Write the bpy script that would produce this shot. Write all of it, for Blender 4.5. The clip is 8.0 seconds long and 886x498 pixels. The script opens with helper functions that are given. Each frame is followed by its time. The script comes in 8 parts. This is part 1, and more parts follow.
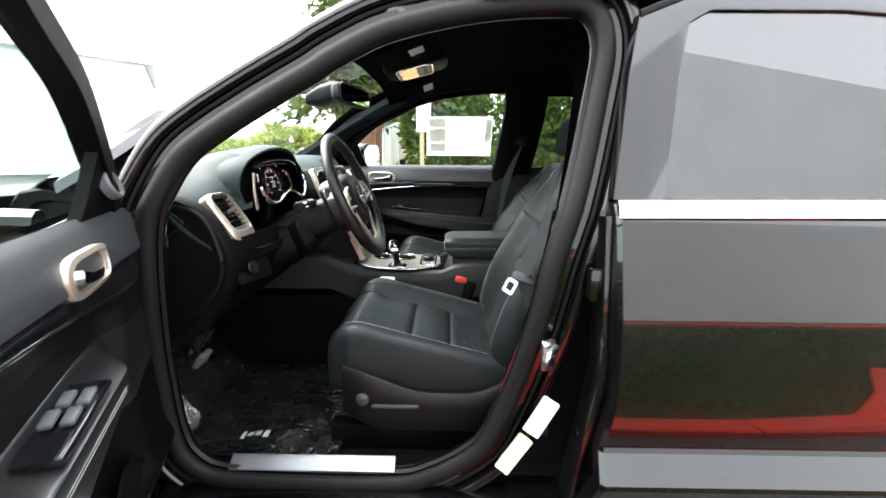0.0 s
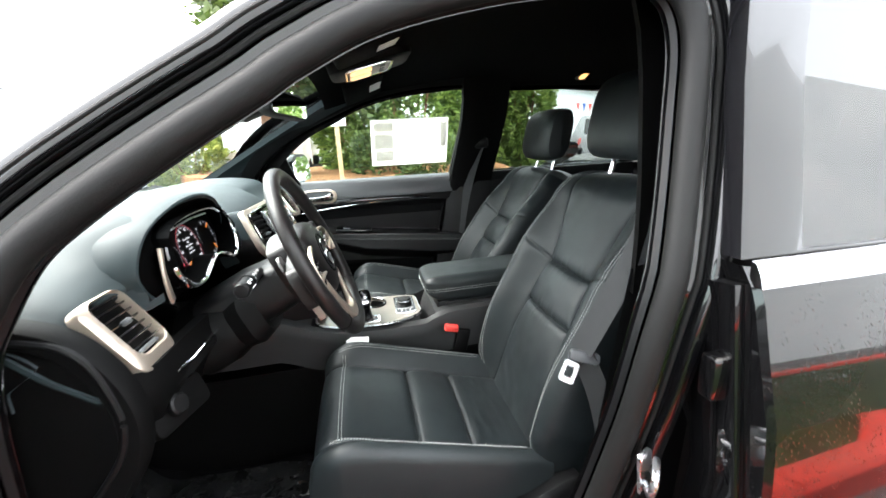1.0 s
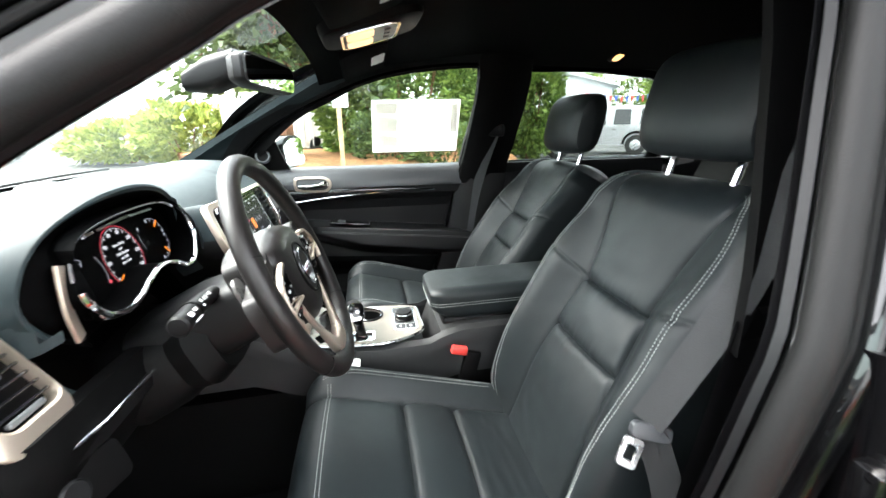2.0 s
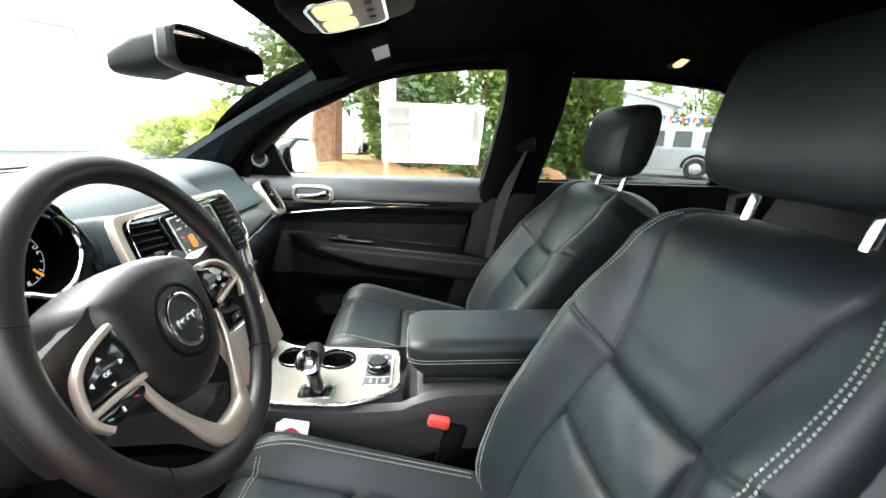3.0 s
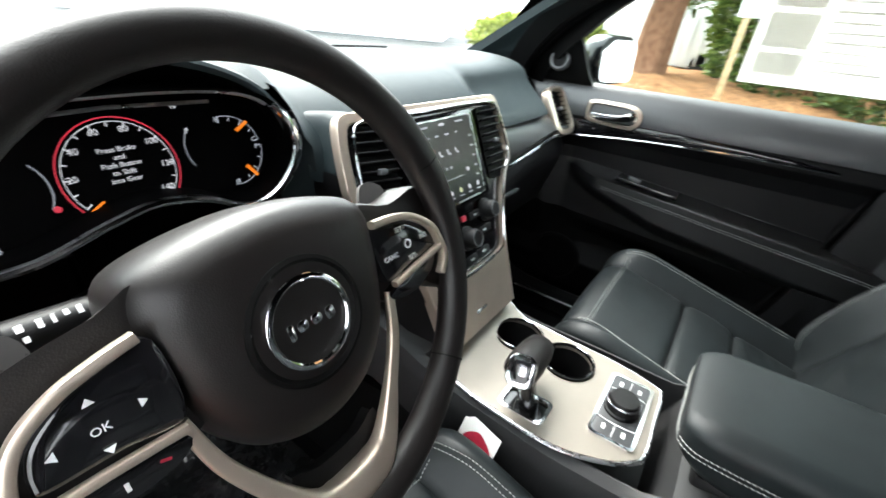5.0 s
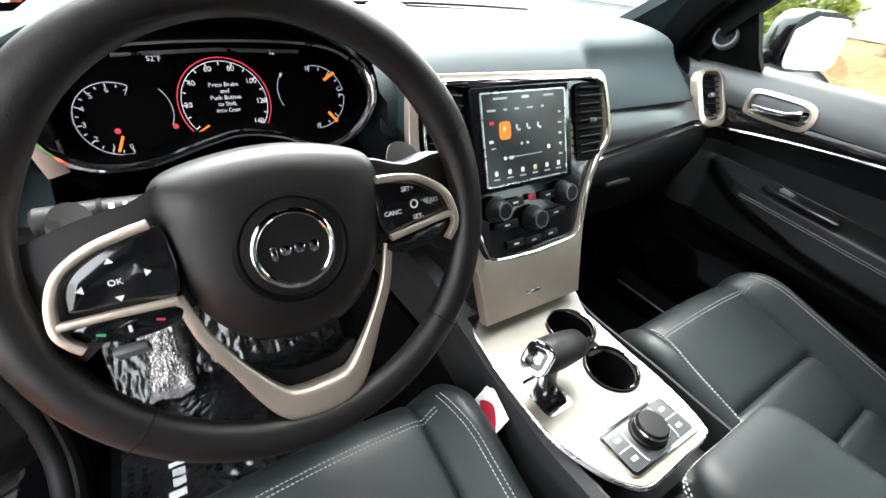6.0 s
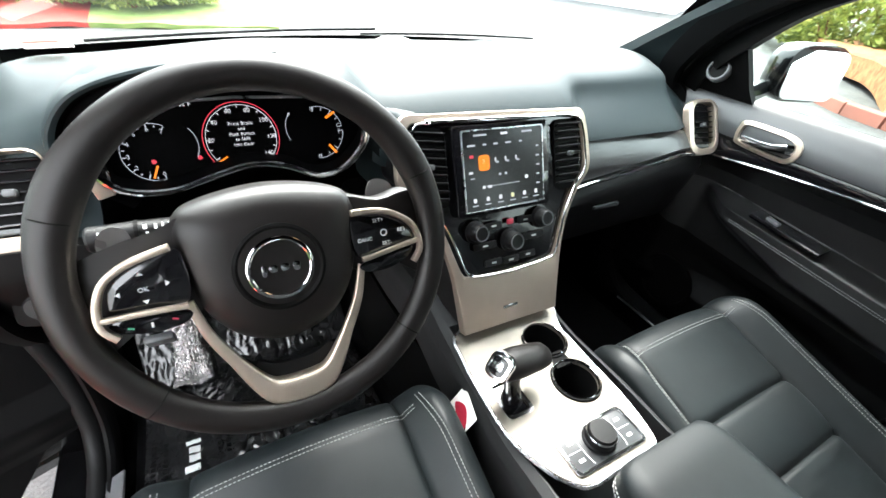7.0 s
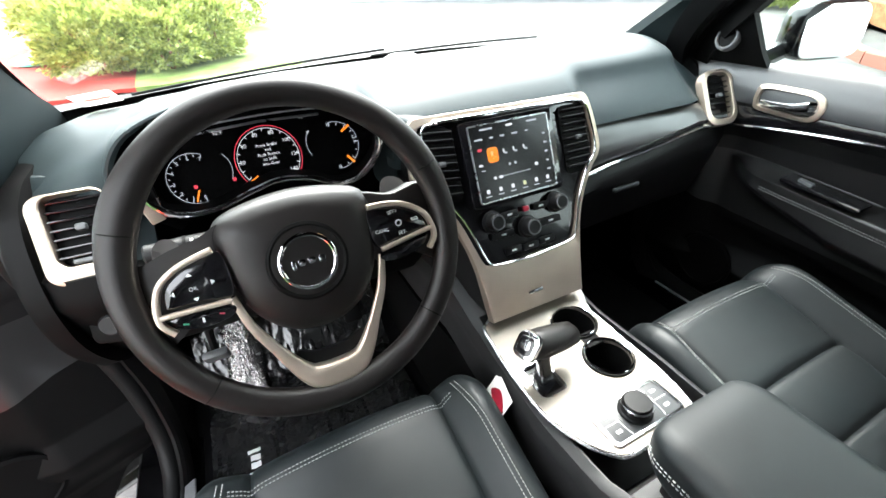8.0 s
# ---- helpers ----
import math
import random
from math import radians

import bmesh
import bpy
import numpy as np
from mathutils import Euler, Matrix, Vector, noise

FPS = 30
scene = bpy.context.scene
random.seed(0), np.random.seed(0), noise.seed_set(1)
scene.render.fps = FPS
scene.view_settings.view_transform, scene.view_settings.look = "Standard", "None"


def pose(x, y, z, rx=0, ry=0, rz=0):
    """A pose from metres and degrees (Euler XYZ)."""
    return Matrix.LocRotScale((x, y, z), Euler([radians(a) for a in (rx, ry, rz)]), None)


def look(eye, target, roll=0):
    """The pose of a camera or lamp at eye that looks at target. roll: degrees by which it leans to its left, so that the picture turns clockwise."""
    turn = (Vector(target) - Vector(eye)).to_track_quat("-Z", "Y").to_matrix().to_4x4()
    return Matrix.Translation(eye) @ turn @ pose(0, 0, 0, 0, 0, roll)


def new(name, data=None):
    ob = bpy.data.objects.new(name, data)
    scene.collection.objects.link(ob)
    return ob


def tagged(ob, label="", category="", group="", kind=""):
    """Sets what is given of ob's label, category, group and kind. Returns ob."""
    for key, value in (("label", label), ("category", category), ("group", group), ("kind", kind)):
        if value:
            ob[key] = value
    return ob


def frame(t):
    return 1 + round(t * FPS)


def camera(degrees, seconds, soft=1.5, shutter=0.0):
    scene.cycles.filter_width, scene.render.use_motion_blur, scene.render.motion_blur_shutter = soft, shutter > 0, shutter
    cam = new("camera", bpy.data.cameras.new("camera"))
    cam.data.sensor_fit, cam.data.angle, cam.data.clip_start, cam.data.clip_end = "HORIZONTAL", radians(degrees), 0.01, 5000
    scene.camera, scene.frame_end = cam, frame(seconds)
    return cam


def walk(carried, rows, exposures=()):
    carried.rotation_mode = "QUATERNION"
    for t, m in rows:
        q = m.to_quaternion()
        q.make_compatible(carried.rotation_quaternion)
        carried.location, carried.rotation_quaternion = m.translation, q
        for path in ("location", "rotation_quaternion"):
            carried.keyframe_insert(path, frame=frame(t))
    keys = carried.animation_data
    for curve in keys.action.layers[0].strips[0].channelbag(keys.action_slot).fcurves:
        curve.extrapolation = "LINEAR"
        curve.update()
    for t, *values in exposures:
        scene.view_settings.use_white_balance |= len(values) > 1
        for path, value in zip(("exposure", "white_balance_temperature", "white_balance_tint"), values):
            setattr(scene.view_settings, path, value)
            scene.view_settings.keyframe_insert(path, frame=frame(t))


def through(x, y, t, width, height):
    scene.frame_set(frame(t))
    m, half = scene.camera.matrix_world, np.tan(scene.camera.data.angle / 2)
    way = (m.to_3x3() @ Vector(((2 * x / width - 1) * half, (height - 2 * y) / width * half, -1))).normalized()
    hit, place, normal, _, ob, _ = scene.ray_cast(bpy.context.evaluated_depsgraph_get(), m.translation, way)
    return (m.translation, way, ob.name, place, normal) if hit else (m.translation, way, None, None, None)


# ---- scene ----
cam = camera(92.4, 8.0, shutter=0.35)
# the path: seconds, eye, target, roll
PATH = [
    (0.0, (-1.723, -0.038, 1.252), (0.225, -0.018, 0.799), 0.48),
    (0.5, (-1.505, 0.075, 1.288), (0.414, -0.048, 0.738), -2.37),
    (1.0, (-1.346, 0.136, 1.346), (0.557, -0.203, 0.832), -2.97),
    (1.5, (-1.247, 0.147, 1.365), (0.642, -0.264, 0.851), -0.25),
    (1.7, (-1.201, 0.147, 1.356), (0.684, -0.242, 0.810), -0.62),
    (2.8, (-0.916, -0.024, 1.333), (1.001, -0.197, 0.789), 0.69),
    (3.0, (-0.884, -0.035, 1.332), (1.041, -0.176, 0.807), 2.01),
    (3.5, (-0.802, -0.052, 1.317), (1.105, 0.068, 0.724), 3.26),
    (4.0, (-0.708, 0.000, 1.298), (1.149, 0.379, 0.659), 4.58),
    (4.5, (-0.628, 0.035, 1.300), (1.076, 0.630, 0.440), 4.06),
    (5.0, (-0.551, 0.034, 1.302), (0.921, 0.988, 0.342), 5.28),
    (5.2, (-0.534, 0.017, 1.307), (0.809, 1.116, 0.312), 5.04),
    (6.3, (-0.458, -0.089, 1.341), (0.455, 1.260, 0.181), 8.60),
    (6.5, (-0.453, -0.106, 1.364), (0.453, 1.255, 0.213), 9.67),
    (7.0, (-0.447, -0.143, 1.394), (0.426, 1.248, 0.252), 6.94),
    (7.5, (-0.448, -0.171, 1.398), (0.327, 1.308, 0.297), 2.23),
    (8.0, (-0.443, -0.203, 1.383), (0.286, 1.308, 0.295), -2.59),
]
walk(cam, [(t, look(eye, target, roll)) for t, eye, target, roll in PATH], [(0.0, 3.4), (0.6, 3.55), (1.0, 3.85), (1.5, 4.1), (3.0, 4.15), (4.0, 4.08), (5.0, 3.7), (6.3, 4.12), (8.0, 4.1)])

# ---- sky and sun: bright overcast ----
world = bpy.data.worlds.new("overcast_sky")
scene.world = world
world.use_nodes = True
wt = world.node_tree
wt.nodes.clear()
w_out = wt.nodes.new("ShaderNodeOutputWorld")
w_bg = wt.nodes.new("ShaderNodeBackground")
w_sky = wt.nodes.new("ShaderNodeTexSky")
w_sky.sky_type = "NISHITA"
w_sky.sun_disc = False
w_sky.sun_elevation, w_sky.sun_rotation = radians(54), radians(20)
w_sky.air_density, w_sky.dust_density, w_sky.ozone_density = 1.0, 6.0, 1.0
w_hsv = wt.nodes.new("ShaderNodeHueSaturation")
w_hsv.inputs["Saturation"].default_value = 0.5
wt.links.new(w_sky.outputs[0], w_hsv.inputs["Color"])
w_cloud = wt.nodes.new("ShaderNodeMix")
w_cloud.data_type = "RGBA"
w_cloud.inputs[0].default_value = 0.68
w_cloud.inputs[7].default_value = (4.85, 5.0, 5.15, 1)  # even cloud cover
wt.links.new(w_hsv.outputs[0], w_cloud.inputs[6])
wt.links.new(w_cloud.outputs[2], w_bg.inputs[0])
w_bg.inputs[1].default_value = 0.15
wt.links.new(w_bg.outputs[0], w_out.inputs[0])
sun = new("sun", bpy.data.lights.new("sun", "SUN"))
sun.data.energy, sun.data.angle, sun.data.color = 0.9, radians(40), (1.0, 0.985, 0.96)
sun.matrix_world = look((0, 0, 0), (-math.sin(radians(20)) * math.cos(radians(54)), -math.cos(radians(20)) * math.cos(radians(54)), -math.sin(radians(54))))

# ---- materials ----
def material(name, colour, rough=0.5, metal=0.0, spec=0.5, grain=0.0, grain_size=400.0, var=0.0, var_size=6.0, coat=0.0, rough_var=0.0, second=None, voronoi=False, emit=None, emit_strength=1.0, wrinkle=0.0):
    """A Principled material with colour and gloss varied at a large scale and a fine relief."""
    mat = bpy.data.materials.new(name)
    mat.use_nodes = True
    nt = mat.node_tree
    b = nt.nodes["Principled BSDF"]
    b.inputs["Base Color"].default_value = (*colour, 1)
    b.inputs["Roughness"].default_value = rough
    b.inputs["Metallic"].default_value = metal
    b.inputs["Specular IOR Level"].default_value = spec
    b.inputs["Coat Weight"].default_value = coat
    b.inputs["Coat Roughness"].default_value = 0.03
    tc = nt.nodes.new("ShaderNodeTexCoord")
    if var or rough_var:
        n = nt.nodes.new("ShaderNodeTexNoise")
        n.inputs["Scale"].default_value, n.inputs["Detail"].default_value = var_size, 6.0
        nt.links.new(tc.outputs["Object"], n.inputs["Vector"])
        if var:
            mix = nt.nodes.new("ShaderNodeMix")
            mix.data_type = "RGBA"
            other = second or tuple(c * (1 - var) for c in colour)
            mix.inputs[6].default_value, mix.inputs[7].default_value = (*colour, 1), (*other, 1)
            ramp = nt.nodes.new("ShaderNodeMapRange")
            ramp.inputs[1].default_value, ramp.inputs[2].default_value = 0.35, 0.65
            nt.links.new(n.outputs["Fac"], ramp.inputs[0])
            nt.links.new(ramp.outputs[0], mix.inputs[0])
            nt.links.new(mix.outputs[2], b.inputs["Base Color"])
        if rough_var:
            r = nt.nodes.new("ShaderNodeMapRange")
            r.inputs[1].default_value, r.inputs[2].default_value = 0.3, 0.7
            r.inputs[3].default_value, r.inputs[4].default_value = max(0.0, rough - rough_var), min(1.0, rough + rough_var)
            nt.links.new(n.outputs["Fac"], r.inputs[0])
            nt.links.new(r.outputs[0], b.inputs["Roughness"])
    if grain:
        g = nt.nodes.new("ShaderNodeTexVoronoi" if voronoi else "ShaderNodeTexNoise")
        g.inputs["Scale"].default_value = grain_size
        nt.links.new(tc.outputs["Object"], g.inputs["Vector"])
        bump = nt.nodes.new("ShaderNodeBump")
        bump.inputs["Strength"].default_value, bump.inputs["Distance"].default_value = grain, 0.001
        nt.links.new(g.outputs["Distance" if voronoi else "Fac"], bump.inputs["Height"])
        nt.links.new(bump.outputs[0], b.inputs["Normal"])
        if coat:
            nt.links.new(bump.outputs[0], b.inputs["Coat Normal"])
    if wrinkle:
        wn = nt.nodes.new("ShaderNodeTexNoise")
        wn.inputs["Scale"].default_value, wn.inputs["Detail"].default_value, wn.inputs["Distortion"].default_value = 26.0, 4.0, 0.2
        nt.links.new(tc.outputs["Object"], wn.inputs["Vector"])
        wb = nt.nodes.new("ShaderNodeBump")
        wb.inputs["Strength"].default_value, wb.inputs["Distance"].default_value = wrinkle, 0.004
        nt.links.new(wn.outputs["Fac"], wb.inputs["Height"])
        nt.links.new(wb.outputs[0], bump.inputs["Normal"])
    if emit:
        b.inputs["Emission Color"].default_value = (*emit, 1)
        b.inputs["Emission Strength"].default_value = emit_strength
    return mat


def glass_material(name, tint, rough=0.0, gloss=0.05):
    """Thin pane: tinted see-through with a real reflection on it."""
    mat = bpy.data.materials.new(name)
    mat.use_nodes = True
    nt = mat.node_tree
    nt.nodes.clear()
    out = nt.nodes.new("ShaderNodeOutputMaterial")
    clear = nt.nodes.new("ShaderNodeBsdfTransparent")
    clear.inputs[0].default_value = (*tint, 1)
    shine = nt.nodes.new("ShaderNodeBsdfGlossy")
    shine.inputs["Roughness"].default_value = rough
    face = nt.nodes.new("ShaderNodeLayerWeight")
    face.inputs[0].default_value = 0.5
    power = nt.nodes.new("ShaderNodeMath")
    power.operation, power.inputs[1].default_value = "POWER", 5.0
    nt.links.new(face.outputs["Facing"], power.inputs[0])
    fres = nt.nodes.new("ShaderNodeMapRange")
    fres.inputs[3].default_value, fres.inputs[4].default_value = gloss, 0.9
    nt.links.new(power.outputs[0], fres.inputs[0])
    mix = nt.nodes.new("ShaderNodeMixShader")
    nt.links.new(fres.outputs[0], mix.inputs[0])
    nt.links.new(clear.outputs[0], mix.inputs[1])
    nt.links.new(shine.outputs[0], mix.inputs[2])
    nt.links.new(mix.outputs[0], out.inputs[0])
    return mat


LEATHER = material("black_leather", (0.0080, 0.0113, 0.0126), 0.50, spec=0.36, wrinkle=0.05, grain=0.07, grain_size=800, voronoi=True, var=0.25, var_size=9, rough_var=0.06)
LEATHER_WHEEL = material("black_wheel_leather", (0.0058, 0.0045, 0.0043), 0.44, spec=0.42, grain=0.10, grain_size=900, voronoi=True, rough_var=0.06, var_size=14)
DASH_TOP = material("soft_dash_plastic", (0.019, 0.0285, 0.031), 0.55, spec=0.25, grain=0.14, grain_size=900, voronoi=True, var=0.12, var_size=5, rough_var=0.04)
PLASTIC = material("black_plastic", (0.0028, 0.0028, 0.0032), 0.48, spec=0.28, grain=0.2, grain_size=800, var=0.2, var_size=8, rough_var=0.05)
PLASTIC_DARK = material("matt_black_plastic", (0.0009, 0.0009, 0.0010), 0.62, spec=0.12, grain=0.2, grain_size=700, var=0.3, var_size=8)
PLASTIC_GREY = material("grey_plastic", (0.10, 0.105, 0.11), 0.45, grain=0.15, grain_size=700, var=0.15)
PLASTIC_SLATE = material("slate_plastic", (0.035, 0.037, 0.04), 0.42, grain=0.12, grain_size=700, var=0.15)
PIANO = material("gloss_black_trim", (0.006, 0.006, 0.007), 0.12, coat=0.5, rough_var=0.05, var_size=20)
CHAMPAGNE = material("champagne_satin_metal", (0.57, 0.485, 0.40), 0.38, metal=0.8, grain=0.08, grain_size=900, var=0.08, var_size=15, rough_var=0.05)
CHAMPAGNE_PLATE = material("champagne_console_plate", (0.23, 0.205, 0.175), 0.44, metal=0.6, grain=0.06, grain_size=900, var=0.08, var_size=12, rough_var=0.05)
CHROME = material("chrome", (0.85, 0.86, 0.88), 0.10, metal=1.0, rough_var=0.04, var_size=40)
STEEL = material("brushed_steel", (0.55, 0.56, 0.58), 0.28, metal=1.0, grain=0.1, grain_size=500, rough_var=0.08, var_size=30)
DOOR_PAD = material("soft_door_pad", (0.030, 0.0325, 0.035), 0.42, spec=0.7, coat=0.2, grain=0.12, grain_size=900, voronoi=True, var=0.12, var_size=5)
DOOR_TRIM = material("satin_black_door_trim", (0.006, 0.0062, 0.0066), 0.38, spec=0.8, coat=0.3, grain=0.04, grain_size=800, rough_var=0.05)
CONSOLE_SOFT = material("soft_console_plastic", (0.020, 0.0205, 0.021), 0.5, spec=0.35, grain=0.12, grain_size=900, voronoi=True, var=0.12, var_size=6)
PADDLE = material("satin_grey_paddle", (0.15, 0.145, 0.14), 0.30, metal=0.2, spec=0.6, rough_var=0.05, var_size=30)
DIAL = material("black_dial_face", (0.0005, 0.0005, 0.0006), 0.6, spec=0.03, grain=0.05)
SILL_METAL = material("rough_sill_metal", (0.45, 0.46, 0.48), 0.48, metal=0.9, grain=0.1, grain_size=500, rough_var=0.08, var=0.1, var_size=20)
STITCH = material("grey_thread", (0.30, 0.31, 0.30), 0.8, grain=0.2, grain_size=1500, var=0.2, var_size=60)
RUBBER = material("black_rubber_seal", (0.004, 0.004, 0.004), 0.62, spec=0.24, grain=0.3, grain_size=500, var=0.2, var_size=10)
PAINT = material("black_car_paint", (0.002, 0.002, 0.0023), 0.3, spec=0.1, coat=1.0, var=0.2, var_size=4)
PAINT_BEADED = material("beaded_black_car_paint", (0.004, 0.004, 0.0045), 0.45, spec=0.2, coat=0.12, var=0.2, var_size=4)
PAINT_BEADED.node_tree.nodes["Principled BSDF"].inputs["Coat Roughness"].default_value = 0.28


def rain_paint(name):
    """Black lacquer beaded with small rain drops, in patches."""
    mat = material(name, (0.002, 0.002, 0.0023), 0.3, spec=0.1, coat=1.0, var=0.2, var_size=4)
    nt = mat.node_tree
    b = nt.nodes["Principled BSDF"]
    tc = nt.nodes.new("ShaderNodeTexCoord")
    cells = nt.nodes.new("ShaderNodeTexVoronoi")
    cells.inputs["Scale"].default_value = 170.0
    dome = nt.nodes.new("ShaderNodeMapRange")
    dome.inputs[1].default_value, dome.inputs[2].default_value, dome.inputs[3].default_value, dome.inputs[4].default_value = 0.0, 0.30, 1.0, 0.0
    patch = nt.nodes.new("ShaderNodeTexNoise")
    patch.inputs["Scale"].default_value, patch.inputs["Detail"].default_value = 14.0, 4.0
    cut = nt.nodes.new("ShaderNodeMapRange")
    cut.inputs[1].default_value, cut.inputs[2].default_value = 0.46, 0.62
    mul = nt.nodes.new("ShaderNodeMath")
    mul.operation = "MULTIPLY"
    bump = nt.nodes.new("ShaderNodeBump")
    bump.inputs["Strength"].default_value, bump.inputs["Distance"].default_value = 0.35, 0.001
    nt.links.new(tc.outputs["Object"], cells.inputs["Vector"])
    nt.links.new(tc.outputs["Object"], patch.inputs["Vector"])
    nt.links.new(cells.outputs["Distance"], dome.inputs[0])
    nt.links.new(patch.outputs["Fac"], cut.inputs[0])
    nt.links.new(dome.outputs[0], mul.inputs[0])
    nt.links.new(cut.outputs[0], mul.inputs[1])
    nt.links.new(mul.outputs[0], bump.inputs["Height"])
    nt.links.new(bump.outputs[0], b.inputs["Coat Normal"])
    return mat


WET_PAINT = rain_paint("wet_black_car_paint")
CARPET = material("black_carpet", (0.0035, 0.0035, 0.004), 0.95, spec=0.1, grain=1.0, grain_size=350, var=0.35, var_size=30)
HEADLINER = material("black_headliner_cloth", (0.0016, 0.0014, 0.0016), 0.95, spec=0.03, grain=0.5, grain_size=500, var=0.15, var_size=8)
BELT = material("grey_belt_webbing", (0.012, 0.013, 0.014), 0.75, grain=0.6, grain_size=600, var=0.2, var_size=40)
BUCKLE_RED = material("red_plastic", (0.75, 0.06, 0.05), 0.4, grain=0.1, var=0.1)
FILM = material("clear_plastic_film_over_black_mat", (0.010, 0.0102, 0.0106), 0.24, spec=0.5, coat=0.6, grain=0.35, grain_size=160, rough_var=0.08, var_size=25)
FOIL = material("crumpled_clear_wrap", (0.50, 0.48, 0.47), 0.20, metal=0.75, spec=0.8, coat=0.4, grain=0.9, grain_size=170, rough_var=0.1, var_size=60)
PAPER = material("white_paper", (0.85, 0.85, 0.82), 0.6, grain=0.05, grain_size=300, var=0.03)
PAPER_GREY = material("grey_print", (0.52, 0.52, 0.50), 0.7, var=0.2, var_size=30, grain=0.05)
PAPER_YELLOW = material("yellowed_label", (0.80, 0.74, 0.45), 0.5, var=0.15, var_size=60, grain=0.05)
RED_PRINT = material("dark_red_print", (0.45, 0.02, 0.05), 0.5, var=0.3, var_size=80, grain=0.05)
MIRROR = material("mirror_glass", (0.9, 0.9, 0.9), 0.02, metal=1.0)
GLASS = glass_material("clear_window_glass", (0.86, 0.93, 0.91))
# one privacy glass in two tints; the sides' light difference is in the colour
GLASS_DEEP = glass_material("privacy_glass_dimmed", (0.16, 0.17, 0.17), gloss=0.13)
GLASS_DARK = glass_material("privacy_glass_bright_side", (0.62, 0.66, 0.64), gloss=0.08)
INLAY = material("satin_dark_inlay", (0.022, 0.020, 0.020), 0.36, spec=0.6, coat=0.2, rough_var=0.05, var=0.2, var_size=12)
LCD = material("lit_lcd_grey", (0.004, 0.004, 0.0045), 0.22, emit=(0.55, 0.62, 0.66), emit_strength=0.0006)
GLOW_WHITE = material("lit_white_print", (0.1, 0.1, 0.1), 0.5, emit=(0.9, 0.93, 1.0), emit_strength=0.052)
GLOW_GREY = material("lit_grey_print", (0.1, 0.1, 0.1), 0.5, emit=(0.6, 0.65, 0.75), emit_strength=0.045)
GLOW_RED = material("lit_red_ring", (0.1, 0.01, 0.01), 0.5, emit=(0.9, 0.05, 0.10), emit_strength=0.05)
GLOW_ORANGE = material("lit_orange", (0.15, 0.04, 0.01), 0.5, emit=(1.0, 0.25, 0.01), emit_strength=0.075)
PRINT_WHITE = material("white_print", (0.65, 0.66, 0.66), 0.5, grain=0.05)
PRINT_GREEN = material("green_print", (0.05, 0.35, 0.18), 0.5, grain=0.05)
LAMP = material("lit_map_lamp", (0.9, 0.7, 0.45), 0.3, emit=(1.0, 0.55, 0.22), emit_strength=0.10)
LAMP_SMALL = material("lit_dome_lamp", (0.9, 0.6, 0.3), 0.3, emit=(1.0, 0.45, 0.15), emit_strength=0.18)


def backlit_paper(name, colour, through):
    """Paper on glass: daylight from behind shines through it."""
    mat = material(name, colour, 0.7, grain=0.05, grain_size=300, var=0.04, var_size=20)
    nt = mat.node_tree
    tr = nt.nodes.new("ShaderNodeBsdfTranslucent")
    tr.inputs[0].default_value = (*colour, 1)
    mix = nt.nodes.new("ShaderNodeMixShader")
    mix.inputs[0].default_value = through
    out = nt.nodes["Material Output"]
    nt.links.new(nt.nodes["Principled BSDF"].outputs[0], mix.inputs[1])
    nt.links.new(tr.outputs[0], mix.inputs[2])
    nt.links.new(mix.outputs[0], out.inputs[0])
    return mat


STICKER = backlit_paper("backlit_sticker_paper", (0.80, 0.79, 0.76), 0.62)
STICKER_GREY = backlit_paper("backlit_grey_print", (0.785, 0.775, 0.745), 0.62)
STICKER_PINK = backlit_paper("backlit_pink_print", (0.85, 0.45, 0.42), 0.75)
FILM_PRINT = material("dark_print_on_film", (0.0006, 0.0006, 0.0006), 0.6, spec=0.1, var=0.3, var_size=90, grain=0.1)

# ---- building helpers ----
ORIGIN = {}


def thing(name, at, label, category, group="", kind=""):
    """An Empty at the thing's base, which parents its parts."""
    ob = new(name)
    ob.empty_display_size = 0.05
    ob.location = at
    ORIGIN[ob.name] = Vector(at)
    return tagged(ob, label, category, group, kind)


def mesh_of(name, bm, mat, smooth=True, angle=0.6):
    bmesh.ops.recalc_face_normals(bm, faces=bm.faces)
    if smooth:
        for f in bm.faces:
            f.smooth = True
        for e in bm.edges:
            e.smooth = len(e.link_faces) != 2 or e.calc_face_angle(0) < angle
    me = bpy.data.meshes.new(name)
    bm.to_mesh(me)
    bm.free()
    me.materials.append(mat)
    return me


def part(name, bm, mat, parent, label="", smooth=True, angle=0.6):
    """Links a bmesh, built in world places, as one mesh under a thing or a part."""
    o = ORIGIN[parent.name]
    bmesh.ops.translate(bm, vec=-o, verts=bm.verts)
    ob = new(name, mesh_of(name, bm, mat, smooth, angle))
    ob.parent = parent
    ORIGIN[ob.name] = o
    return tagged(ob, label)


def solo(name, bm, mat, label, category, group="", kind="", smooth=True, at=None):
    """A thing that is one mesh, its origin at its base."""
    lo = at if at is not None else Vector((sum(v.co.x for v in bm.verts) / len(bm.verts), sum(v.co.y for v in bm.verts) / len(bm.verts), min(v.co.z for v in bm.verts)))
    bmesh.ops.translate(bm, vec=-Vector(lo), verts=bm.verts)
    ob = new(name, mesh_of(name, bm, mat, smooth))
    ob.location = lo
    ORIGIN[ob.name] = Vector(lo)
    return tagged(ob, label, category, group, kind)


